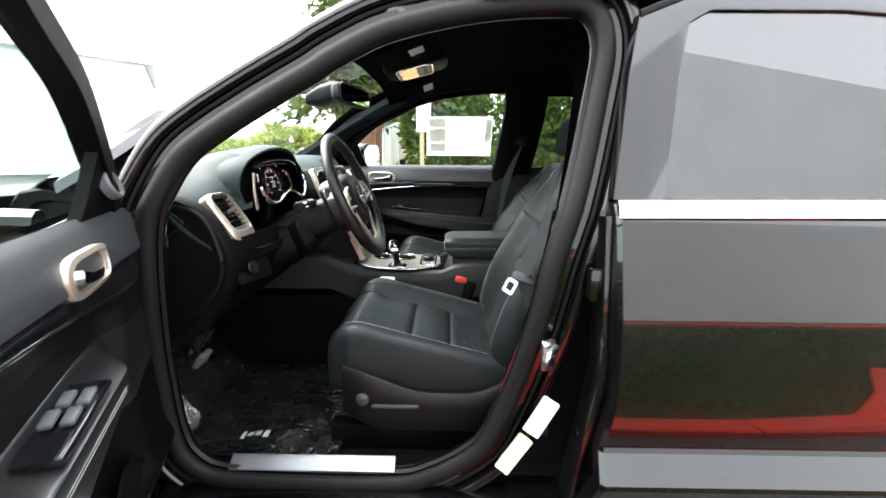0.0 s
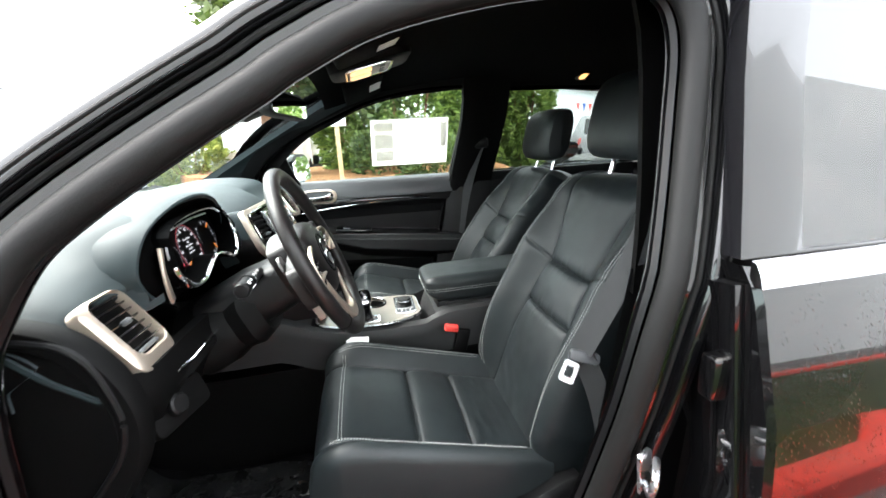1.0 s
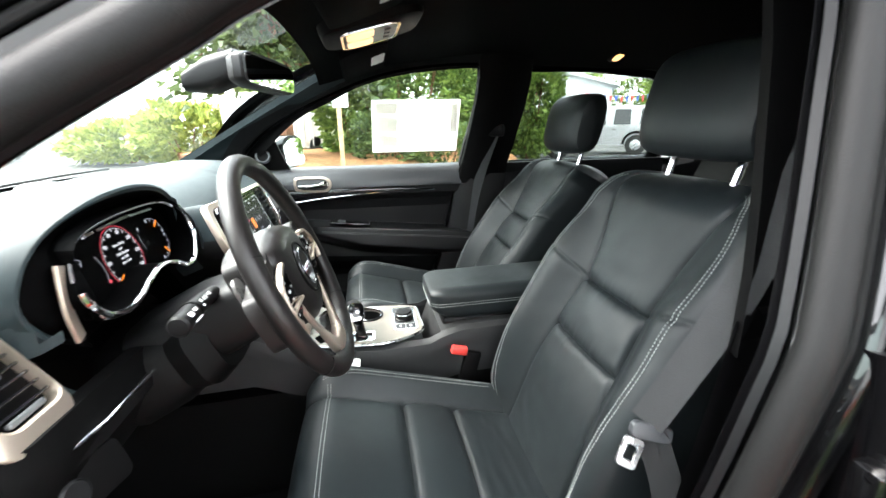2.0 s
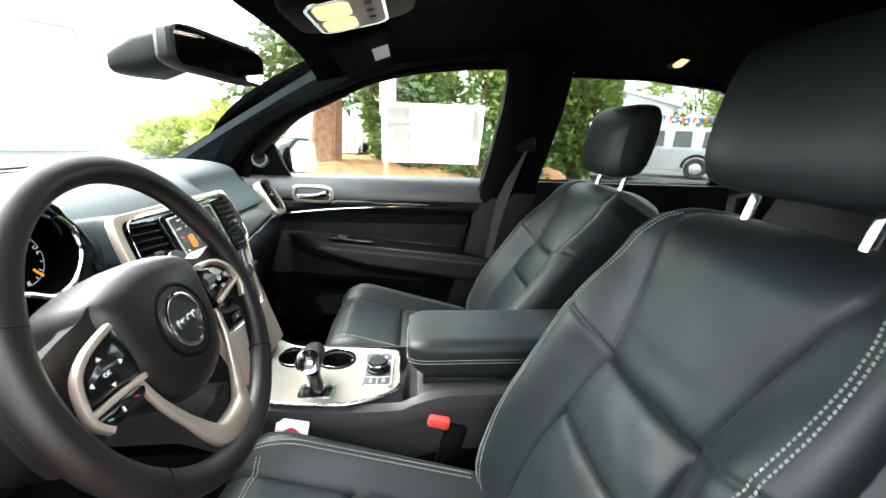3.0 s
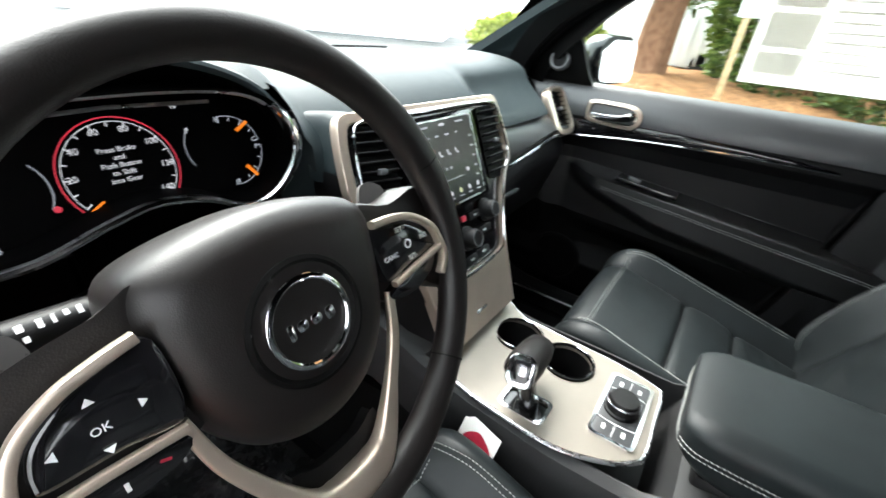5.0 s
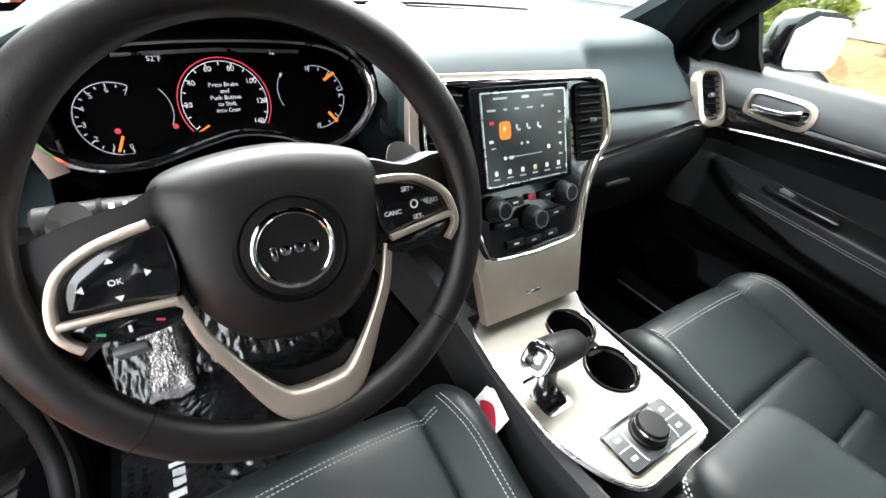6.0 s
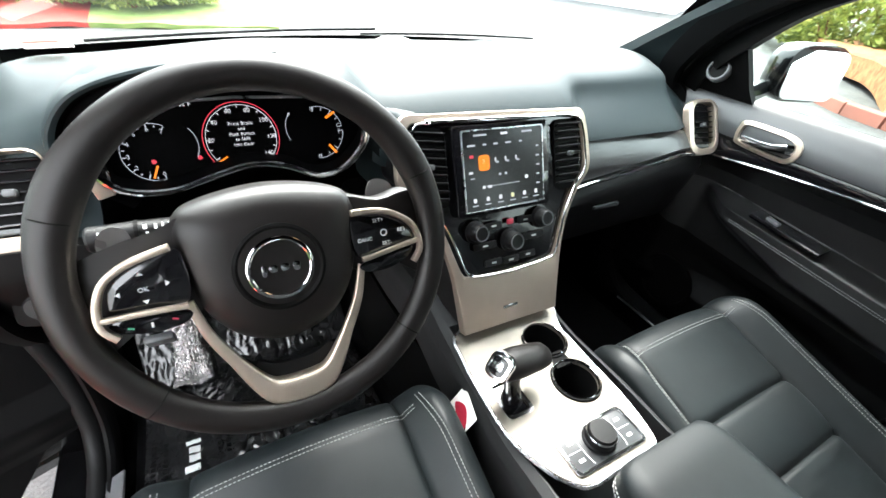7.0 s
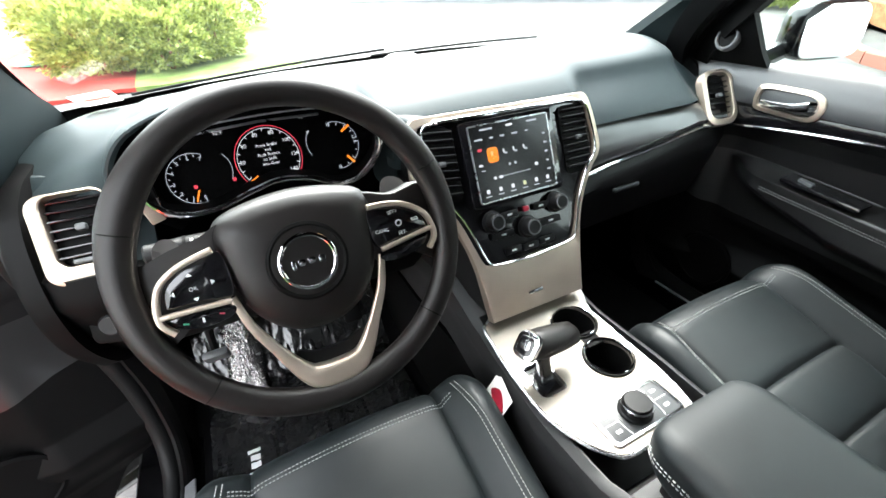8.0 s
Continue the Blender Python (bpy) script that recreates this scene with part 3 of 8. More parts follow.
part("floor_pan", sheet(lambda u, v: Vector(((2 * u - 1) * 0.765, 1.25 - 3.4 * v, 0.388 + 0.382 * smooth(0.16, 0.0, v))), 8, 24, 0.03), CARPET, car_body, "black carpeted floor")
part("firewall", sheet(lambda u, v: Vector(((2 * u - 1) * 0.80, 1.10 - 0.12 * v, 0.40 + 0.74 * v)), 8, 6, 0.02, (0, 1, 0)), CARPET, car_body)
part("tailgate", sheet(lambda u, v: Vector(((2 * u - 1) * (0.80 - 0.24 * smooth(0.55, 1, v)), -2.28 + 0.12 * v, 0.4 + 1.14 * v)), 8, 8, 0.02, (0, -1, 0)), PLASTIC_DARK, car_body, "black tailgate")
for side in (-1, 1):
    # quarter panes take the darkened copy of the privacy glass on both sides
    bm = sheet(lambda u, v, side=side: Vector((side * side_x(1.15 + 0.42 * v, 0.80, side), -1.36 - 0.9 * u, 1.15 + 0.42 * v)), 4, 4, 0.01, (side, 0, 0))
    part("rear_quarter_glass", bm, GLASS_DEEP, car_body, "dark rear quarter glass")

# striker, labels and door check on the driver's jamb
part("striker_plate", slab(rounded(0.036, 0.075, 0.01), 0.006, plane_at((-0.838, -0.272, 0.80), (0.45, -1, 0), (0, 0.2, 1)), 0.002), STEEL, car_body, "bare metal door striker")
part("striker_loop", tube(spline([(-0.842, -0.285, 0.825), (-0.872, -0.262, 0.82), (-0.872, -0.255, 0.79), (-0.842, -0.27, 0.782)], 4), 0.006, 8), STEEL, car_body)
m_lab = plane_at((-0.856, -0.258, 0.655), (-0.30, -0.86, -0.45), (0, -0.50, 1))
part("white_label", slab(rounded(0.040, 0.100, 0.004), 0.001, m_lab), PAPER, car_body, "white printed label")
m_lab2 = plane_at((-0.856, -0.199, 0.556), (-0.30, -0.80, -0.5), (0, -0.62, 1))
lab = part("yellow_label", slab(rounded(0.036, 0.108, 0.004), 0.001, m_lab2), PAPER_YELLOW, car_body, "white and yellow printed label")
for i in range(5):
    part("print_bar", box((0, 0, 0), (0.026, 0.0035, 0.0006), 0, m=m_lab2 @ Matrix.Translation((0, -0.03 + 0.012 * i, 0.0008))), PAPER_GREY, lab)

# ---- seats ----
def spread(u, split, seam, half):
    """Across a seat, u from -1 to 1, with a mesh line along the seam."""
    a = abs(u)
    w = seam * a / split if a < split else seam + (half - seam) * (a - split) / (1 - split)
    return math.copysign(w, u)


def cushion_z(w, l, rake=0.26):
    """Height of the sitting surface: w across from the middle, l forward from the seat's crease."""
    a = abs(w)
    base = 0.635 + rake * l
    bol = 0.045 * smooth(0.15, 0.215, a) * (1 - 0.55 * smooth(0.38, 0.50, l))
    crown = 0.012 * (1 - (w / 0.16) ** 2) if a < 0.16 else 0
    seam = -0.007 * math.exp(-((a - 0.158) / 0.0038) ** 2) - 0.003 * math.exp(-((a - 0.158) / 0.012) ** 2)
    cross = 0.0
    if a < 0.158:
        for c in (0.155, 0.275):
            k = l - c
            cross -= 0.007 * math.exp(-(k / 0.0038) ** 2) + 0.004 * math.exp(-(k / 0.012) ** 2)
        cross += 0.006 * math.sin(math.pi * min(max((l - 0.155) / 0.12, 0), 1))
        if l < 0.150:
            cross += 0.0016 * noise.noise((w * 14, l * 60, 2.0)) * smooth(0.155, 0.14, a)
    return base + bol + crown + seam + cross


def cushion_mesh(x0):
    rings = []
    n = 151
    for i in range(130):
        s = i / 129
        l = 0.50 * s
        f = smooth(0.0, 1.0, (0.50 - l) / 0.075) if l > 0.425 else 1.0
        half = 0.245 - 0.012 * (1 - s) - 0.03 * (1 - min(1.0, (0.505 - l) / 0.07) ** 0.5 if l > 0.435 else 0)
        drop = 0.0
        if l > 0.42:
            q = (l - 0.42) / 0.08
            drop = 0.075 * (1 - math.sqrt(max(0.0, 1 - q * q)))
        ring = []
        for k in range(n):
            w = spread(2 * k / (n - 1) - 1, 48 / 75, 0.158, half)
            e = max(0.0, (abs(w) - (half - 0.035)) / 0.035)
            z = cushion_z(w, l) - 0.03 * (1 - math.sqrt(max(0.0, 1 - e * e))) - drop
            ring.append(Vector((x0 + w, -0.205 + l, z)))
        zb = 0.545 + 0.12 * l
        ring += [Vector((x0 + half * 1.01, -0.205 + l, min(ring[-1].z - 0.012, zb + 0.055))), Vector((x0 + half * 0.98, -0.205 + l, zb)), Vector((x0 - half * 0.98, -0.205 + l, zb)), Vector((x0 - half * 1.01, -0.205 + l, min(ring[0].z - 0.012, zb + 0.055)))]
        rings.append(ring)
    return loft(rings)


REC = {"driver": radians(23), "passenger": radians(30)}


class Seat:
    """Where a seat stands: its middle, how far it is slid back, its recline."""

    def __init__(self, x0, slide, rec):
        self.x0, self.slide, self.rec = x0, slide, rec

    def back(self, w, h, d):
        """A place on the backrest: w across, h up along it from the crease, d out of its front."""
        s, c = math.sin(self.rec), math.cos(self.rec)
        return Vector((self.x0 + w, self.slide - 0.185 - s * h + c * d, 0.635 + c * h + s * d))


def back_centre(h):
    """Half the width of the middle panels."""
    return min(lerp([(0.0, 0.140), (0.2, 0.126), (0.415, 0.104), (0.5, 0.118), (0.62, 0.150)], h), 0.74 * back_half(h))


def back_depth(w, h):
    a, ch = abs(w), back_centre(h)
    bol = 0.050 * smooth(ch, ch + 0.085, a) * (1 - 0.70 * smooth(0.40, 0.58, h)) * smooth(0.0, 0.10, h + 0.03)
    seam = -0.006 * math.exp(-((a - ch) / 0.0035) ** 2) - 0.003 * math.exp(-((a - ch) / 0.012) ** 2)
    crown = 0.010 * (1 - (w / ch) ** 2) if a < ch else 0.0
    cross = 0.0
    if a < ch:
        for c in (0.285, 0.405):
            k = h - c
            cross -= 0.007 * math.exp(-(k / 0.0035) ** 2) + 0.004 * math.exp(-(k / 0.012) ** 2)
        cross += 0.006 * math.sin(math.pi * min(max((h - 0.28) / 0.12, 0), 1))
    else:
        cross -= 0.004 * math.exp(-((h - 0.408 - 0.30 * (a - ch)) / 0.0045) ** 2)
    wrinkle = 0.0012 * noise.noise((w * 22, h * 30, 3.0)) * (1 if a < ch else 0.5)
    if a < ch:
        for c in (0.285, 0.405):
            wrinkle += 0.0022 * max(0.0, noise.noise((w * 95, h * 16, c * 40))) * math.exp(-((h - c) / 0.022) ** 2)
    lumbar = 0.018 * math.exp(-((h - 0.2) / 0.14) ** 2)
    return bol + seam + crown + cross + lumbar + wrinkle


def back_half(h):
    return lerp([(-0.03, 0.220), (0.10, 0.243), (0.35, 0.25), (0.50, 0.244), (0.59, 0.232), (0.635, 0.214), (0.664, 0.180), (0.682, 0.14)], h)


def back_pull(h, w=0.2):
    q = min(max(0.0, (h - 0.585) / 0.098), 1.0)
    return (0.118 - 0.053 * smooth(0.09, 0.19, abs(w))) * (1 - math.sqrt(max(0.0, 1 - q * q)))


def back_mesh(seat):
    rings, n = [], 171
    for i in range(230):
        h = -0.03 + 0.712 * i / 229
        half, pull = back_half(h), back_pull(h, 0.2)
        thick = 0.125 + 0.04 * smooth(0.3, 0.55, h) - pull * 0.15
        ring = []
        for k in range(n):
            w = spread(2 * k / (n - 1) - 1, 39 / 85, back_centre(h), half)
            e = max(0.0, (abs(w) - (half - 0.040)) / 0.040)
            ring.append(seat.back(w, h, back_depth(w, h) - 0.05 * (1 - math.sqrt(max(0.0, 1 - e * e))) - back_pull(h, w)))
        edge = back_depth(half, h) - 0.05 - back_pull(h, half)
        s1, s2, s3 = min(-0.05, edge - 0.003), min(-thick * 0.75, edge - 0.008), min(-thick, edge - 0.016)
        ring += [seat.back(half * 1.01, h, s1), seat.back(half * 0.99, h, s2), seat.back(half * 0.88, h, s3), seat.back(-half * 0.88, h, s3), seat.back(-half * 0.99, h, s2), seat.back(-half * 1.01, h, s1)]
        rings.append(ring)
    return loft(rings)


def headrest_mesh(x0, dy=0.0, dz=0.0):
    rings = []
    for i in range(25):
        s = -1 + 2 * i / 24
        k = (1 - abs(s) ** 4) ** (1 / 4) if abs(s) < 1 else 0.0
        k = max(k, 0.12)
        ring = []
        for j in range(28):
            a = 2 * math.pi * j / 28
            c, d = math.cos(a), math.sin(a)
            r = (abs(c) ** 2.9 + abs(d) ** 2.9) ** (-1 / 2.9)
            ring.append(Vector((x0 + 0.150 * s, dy - 0.490 + 0.060 * k * r * c - 0.026 * d * k, dz + 1.370 + 0.102 * (0.62 + 0.38 * k) * r * d)))
        rings.append(ring)
    return loft(rings)


def front_seat(x0, name, label, slide, rec):
    seat = thing(name, (x0, 0.0, 0.42), label, "car seat", "front seats")
    st_ = Seat(x0, slide, rec)
    out = -1 if x0 < 0 else 1
    sh = Matrix.Translation((0, slide, 0))
    cush = part("cushion", moved(cushion_mesh(x0), sh), LEATHER, seat, "black leather cushion with cross seams", angle=1.0)

    def front_drop(l):
        return 0.075 * (1 - math.sqrt(max(0.0, 1 - ((l - 0.42) / 0.08) ** 2))) if l > 0.42 else 0.0

    for s in (-1, 1):
        for k in (0, 0.007):
            row = [Vector((x0 + s * (0.200 + k - 0.012 * smooth(0.36, 0.46, l)), slide - 0.205 + l, cushion_z(0.200 + k, l) + 0.0004 - front_drop(l))) for l in [0.05 + 0.41 * i / 60 for i in range(61)]]
            part("stitching", stitches(row), STITCH, cush, "pale grey thread")
    for k in (0, 0.007):
        part("stitching", stitches([Vector((x0 + w, slide + 0.232 + k, cushion_z(w, 0.437 + k) - front_drop(0.437 + k) + 0.0004)) for w in [-0.185 + 0.37 * i / 60 for i in range(61)]]), STITCH, cush, "pale grey thread")
    back = part("backrest", back_mesh(st_), LEATHER, seat, "black leather backrest with side bolsters", angle=1.0)
    for s in (-1, 1):
        for k in (0, 0.008):
            rows = [0.03 + 0.62 * i / 96 for i in range(97)]
            part("stitching", stitches([st_.back(s * (back_half(h) - 0.036 - k), h, back_depth(back_half(h) - 0.036 - k, h) + 0.0006 - back_pull(h)) for h in rows], (0, 1, 0.4)), STITCH, back, "pale grey thread")
    top = st_.back(0, 0.662, -0.066)
    dy, dz = top.y + 0.484, top.z - 1.217
    head = part("headrest", headrest_mesh(x0, dy, dz), LEATHER, seat, "black leather headrest")
    for s in (-1, 1):
        post = part("headrest_post", tube([(x0 + s * 0.083, dy - 0.464, dz + 1.17), (x0 + s * 0.083, dy - 0.500, dz + 1.31)], 0.0075, 12, up=(1, 0, 0)), CHROME, seat, "bright chrome post")
        part("post_collar", lathe([(0.0, 0), (0.018, 0), (0.018, 0.006), (0.010, 0.010), (0.0, 0.010)], 20, plane_at((x0 + s * 0.083, dy - 0.477, dz + 1.216), (1, 0, 0), (0, 0.94, -0.1))), PLASTIC_DARK, seat)
    # plastic side shield with switches, runners and base
    rings = []
    for i in range(15):
        y = slide - 0.25 + 0.50 * i / 14
        yy = y - slide
        top = 0.60 + 0.07 * smooth(0.0, 0.25, yy) + 0.05 * smooth(-0.10, -0.25, yy)
        lowz = 0.475 + 0.04 * smooth(0.12, 0.26, yy)
        o = 0.268 - 0.02 * smooth(0.18, 0.26, yy)
        rings.append([Vector((x0 + out * q, y, z)) for q, z in ((0.22, top - 0.01), (o - 0.004, top), (o + 0.004, top - 0.012), (o + 0.006, (top + lowz) / 2 + 0.02), (o - 0.002, lowz + 0.01), (o - 0.012, lowz), (0.22, lowz))])
    shield = part("side_shield", loft(rings), PLASTIC, seat, "black plastic seat side shield")
    part("seat_switch", box((x0 + out * 0.276, slide + 0.10, 0.565), (0.012, 0.13, 0.012), 0.005), PLASTIC_SLATE, shield)
    part("seat_switch", lathe([(0, 0), (0.018, 0), (0.018, 0.006), (0.012, 0.010), (0, 0.010)], 20, plane_at((x0 + out * 0.272, slide + 0.19, 0.585), (0, out, 0), (0, 0, 1))), PLASTIC_SLATE, shield)
    for s in (-1, 1):
        part("runner", box((x0 + s * 0.20, slide + 0.02, 0.428), (0.05, 0.56, 0.084), 0.01), PLASTIC_DARK, seat, "black seat runner cover")
    part("seat_base", box((x0, slide, 0.515), (0.43, 0.40, 0.10), 0.02), PLASTIC_DARK, seat)
    inner = -out
    stalk = part("buckle_stalk", box((x0 + inner * 0.272, slide - 0.115, 0.68), (0.018, 0.045, 0.15), 0.006, m=pose(0, 0, 0, 14, 0, 0)), PLASTIC_DARK, seat, "black buckle stalk")
    part("buckle_button", box((x0 + inner * 0.272, slide - 0.093, 0.762), (0.024, 0.044, 0.022), 0.005, m=pose(0, 0, 0, 14, 0, 0)), BUCKLE_RED, stalk, "bright red release button")
    return seat


front_seat(-0.41, "front_seat", "black leather driver's seat with pale stitching in the car", 0.0, REC["driver"])
front_seat(0.41, "front_seat", "black leather passenger seat with pale stitching in the car", -0.07, REC["passenger"])

rear = thing("rear_bench", (0, -1.1, 0.42), "black leather rear bench seat in the car", "car seat")
part("bench_cushion", sheet(lambda u, v: Vector(((2 * u - 1) * 0.68, -0.72 - 0.52 * v, 0.72 - 0.05 * v - 0.10 * (1 - smooth(0, 0.18, v)) + 0.02 * math.cos(3 * math.pi * (2 * u - 1)))), 30, 14, 0.18), LEATHER, rear)
part("bench_back", sheet(lambda u, v: Vector(((2 * u - 1) * 0.66, -1.20 - 0.28 * v, 0.68 + 0.55 * v - 0.05 * smooth(0.85, 1, v) + 0.0)), 30, 14, 0.12, (0, -1, -0.2)), PLASTIC_DARK, rear)
for x in (-0.4, 0.0, 0.4):
    part("bench_headrest", moved(headrest_mesh(0), Matrix.Translation((x, -0.93, -0.02))), LEATHER, rear)

# ---- dashboard ----
dash = thing("dashboard", (0, 0.6, 0.45), "dark grey soft-touch dashboard with champagne metal trim in the car", "dashboard")
# section of the pad from the windscreen down to the face: y, z
PAD = [(0.97, 1.150), (0.90, 1.188), (0.82, 1.212), (0.72, 1.222), (0.62, 1.218), (0.54, 1.200), (0.49, 1.170), (0.465, 1.135), (0.462, 1.095)]
PAD_CURVE = spline([(0, y, z) for y, z in PAD], 4)


def pad_fn(u, v):
    s = 2 * u - 1
    x = 0.765 * s
    k = v * (len(PAD_CURVE) - 1)
    i = min(int(k), len(PAD_CURVE) - 2)
    p = PAD_CURVE[i].lerp(PAD_CURVE[i + 1], k - i)
    y, z = p.y, p.z
    front = smooth(0.85, 0.5, y)
    y += 0.095 * (1 - s * s) * smooth(0.62, 0.95, y) + front * ((0.070 * smooth(0.56, 0.66, abs(x)) * (smooth(1.05, 1.14, z) if x > 0 else 1.0) + 0.050 * smooth(0.61, 0.65, -x) * smooth(1.146, 1.120, z) + 0.5 * max(0.0, abs(x) - 0.70)))
    z -= 0.03 * smooth(0.75, 1.0, abs(s)) * front + 0.02 * smooth(0.85, 1.0, abs(s))
    z -= 0.024 * smooth(-0.30, -0.66, x) * smooth(0.50, 0.64, y)
    y += smooth(0.20, 0.28, x) * (0.003 + 0.047 * smooth(1.085, 1.165, z) * smooth(1.226, 1.165, z))
    # hood over the instruments
    b = smooth(-0.625, -0.54, x) * smooth(-0.195, -0.25, x)
    z += b * 0.045 * smooth(0.74, 0.56, y) * (1 if z > 1.12 else smooth(1.05, 1.12, z))
    y -= b * 0.012 * smooth(0.56, 0.48, y)
    return Vector((x, y, z))


HOOD = spline([(-0.556, 0.488, 1.066), (-0.598, 0.499, 1.100), (-0.621, 0.507, 1.152), (-0.585, 0.500, 1.212), (-0.505, 0.487, 1.246), (-0.408, 0.478, 1.257), (-0.325, 0.474, 1.246), (-0.255, 0.480, 1.212), (-0.212, 0.492, 1.150)], 6)


def pad_mesh():
    bm = sheet(pad_fn, 110, 44)
    gone = [f for f in bm.faces if -0.585 < f.calc_center_median().x < -0.222 and f.calc_center_median().y < 0.485 and f.calc_center_median().z < 1.215]
    gone += [f for f in bm.faces if -0.165 < f.calc_center_median().x < 0.19 and f.calc_center_median().y < 0.50 and f.calc_center_median().z < 1.16]
    well = [(p.x, p.z) for p in HOOD] + [(-0.222, 1.060)]

    def within(x, z):
        odd = False
        for (x0, z0), (x1, z1) in zip(well, well[1:] + well[:1]):
            if (z0 > z) != (z1 > z) and x < x0 + (x1 - x0) * (z - z0) / (z1 - z0):
                odd = not odd
        return odd

    gone += [f for f in bm.faces if f.calc_center_median().y < 0.56 and within(f.calc_center_median().x, f.calc_center_median().z)]
    bmesh.ops.delete(bm, geom=list(set(gone)), context="FACES")
    return bm


part("top_pad", pad_mesh(), DASH_TOP, dash, "dark grey soft-touch top pad", angle=0.9)
# the round sensor by the glass
part("light_sensor", lathe([(0.045, 0.0), (0.043, 0.006), (0.030, 0.012), (0.0, 0.014)], 28, Matrix.Translation((-0.028, 0.835, 1.212))), PLASTIC_GREY, dash, "grey round sensor cap")

# passenger face: gloss inlay, chrome line, lower glovebox
part("inlay", loft([[Vector((x, 0.462 + d + 0.5 * max(0.0, x - 0.70), z)) for d, z in ((0.034, z1), (0.022, z1 - 0.008), (0.008, 0.40 * z0 + 0.60 * z1), (-0.004, 0.68 * z0 + 0.32 * z1), (-0.007, z0 + 0.014), (-0.003, z0 + 0.004), (0.008, z0))] for x, z0, z1 in [(0.20 + 0.56 * i / 14, lerp([(0.2, 0.985), (0.3, 1.0), (0.45, 1.015), (0.6, 1.035), (0.76, 1.028)], 0.20 + 0.56 * i / 14), lerp([(0.2, 1.10), (0.45, 1.09), (0.76, 1.075)], 0.20 + 0.56 * i / 14)) for i in range(15)]], caps=False, closed=False), INLAY, dash, "satin dark brown inlay")
chrome_row = [Vector((x, 0.4515 + 0.5 * max(0.0, x - 0.70), lerp([(0.2, 0.98), (0.3, 0.998), (0.45, 1.013), (0.6, 1.034), (0.76, 1.027)], x))) for x in [0.205 + 0.555 * i / 20 for i in range(21)]]
part("chrome_line", tube(chrome_row, 0.0042, 8), CHROME, dash, "thin chrome line")


def glove_fn(u, v):
    x = 0.17 + 0.60 * u
    top = lerp([(0.17, 0.965), (0.3, 0.992), (0.45, 1.008), (0.6, 1.03), (0.77, 1.022)], x)
    y = lerp([(0, 0.470), (0.12, 0.448), (0.3, 0.462), (0.65, 0.50), (1.0, 0.66)], v) + 0.5 * max(0.0, x - 0.70)
    return Vector((x, y, top - (top - 0.70) * v))


part("glovebox", sheet(glove_fn, 20, 14, 0.02, (0, 1, 0)), PLASTIC, dash, "black glovebox lid")
part("glovebox_handle", box((0.38, 0.453, 0.925), (0.085, 0.010, 0.012), 0.004), PLASTIC_SLATE, dash)


def knee_fn(u, v):
    x = -0.765 + 0.62 * u
    top = 1.02 + 0.02 * smooth(-0.3, -0.7, x)
    y = lerp([(0, 0.462), (0.15, 0.452), (0.4, 0.49), (0.75, 0.58), (1.0, 0.70)], v) + 0.5 * max(0.0, -x - 0.70)
    return Vector((x, y, top - (top - 0.72) * v))


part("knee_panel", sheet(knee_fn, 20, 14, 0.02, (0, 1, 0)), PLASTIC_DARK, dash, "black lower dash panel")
part("light_switch_panel", slab(rounded(0.12, 0.055, 0.012), 0.012, plane_at((-0.665, 0.462, 0.945), (0.95, -0.3, 0), (0, 0.35, 1)), 0.003), PLASTIC_DARK, dash, "black switch panel")
part("light_switch", lathe([(0.017, 0), (0.017, 0.010), (0.014, 0.013), (0, 0.013)], 24, plane_at((-0.684, 0.463, 0.955), (0.95, -0.3, 0), (0, 0.35, 1))), PLASTIC, dash, "round light switch with chrome rim")
part("corner_panel", sheet(lambda u, v: Vector((-0.765 + 0.17 * u, lerp([(0, 0.614), (0.06, 0.602), (0.45, 0.556), (0.7, 0.525), (1, 0.472)], v) + 0.5 * max(0.0, 0.765 - 0.17 * u - 0.70), 1.143 - 0.123 * v)), 8, 12, 0.01, (0, 1, 0)), DASH_TOP, dash, "dark grey soft dash corner")
# end caps beside the doors
for side in (-1, 1):
    ends = [(0.66, 1.165), (0.605, 1.15), (0.578, 1.11), (0.530, 1.04), (0.510, 0.97), (0.540, 0.89), (0.605, 0.81), (0.69, 0.755), (0.95, 0.74), (0.97, 1.12), (0.80, 1.17)]
    if side < 0:
        ends = [(0.66, 1.150), (0.585, 1.143), (0.522, 1.112), (0.478, 1.045), (0.466, 0.97), (0.492, 0.89), (0.57, 0.80), (0.69, 0.745), (0.95, 0.74), (0.97, 1.12), (0.80, 1.155)]
    cap = spline([(0, y, z) for y, z in ends], 4, True)
    cy, cz = 0.70, 0.97
    rings = [[Vector((side * x, cy + (q.y - cy) * k, cz + (q.z - cz) * k)) for q in cap] for x, k in ((0.740, 1.0), (0.762, 0.995), (0.770, 0.97), (0.770, 0.86), (0.762, 0.83))]
    end = part("end_cap", loft(rings), PLASTIC_DARK, dash, "black dash end cap with a raised rim")
    if side < 0:
        part("rim", tube(spline([(-0.768, 0.625, 1.125), (-0.769, 0.580, 1.122), (-0.769, 0.539, 1.110), (-0.769, 0.512, 1.082), (-0.769, 0.497, 1.040), (-0.769, 0.489, 0.995), (-0.769, 0.495, 0.955), (-0.768, 0.516, 0.915), (-0.766, 0.560, 0.86)], 4), 0.0055, 8), PLASTIC, end, "raised satin rim")

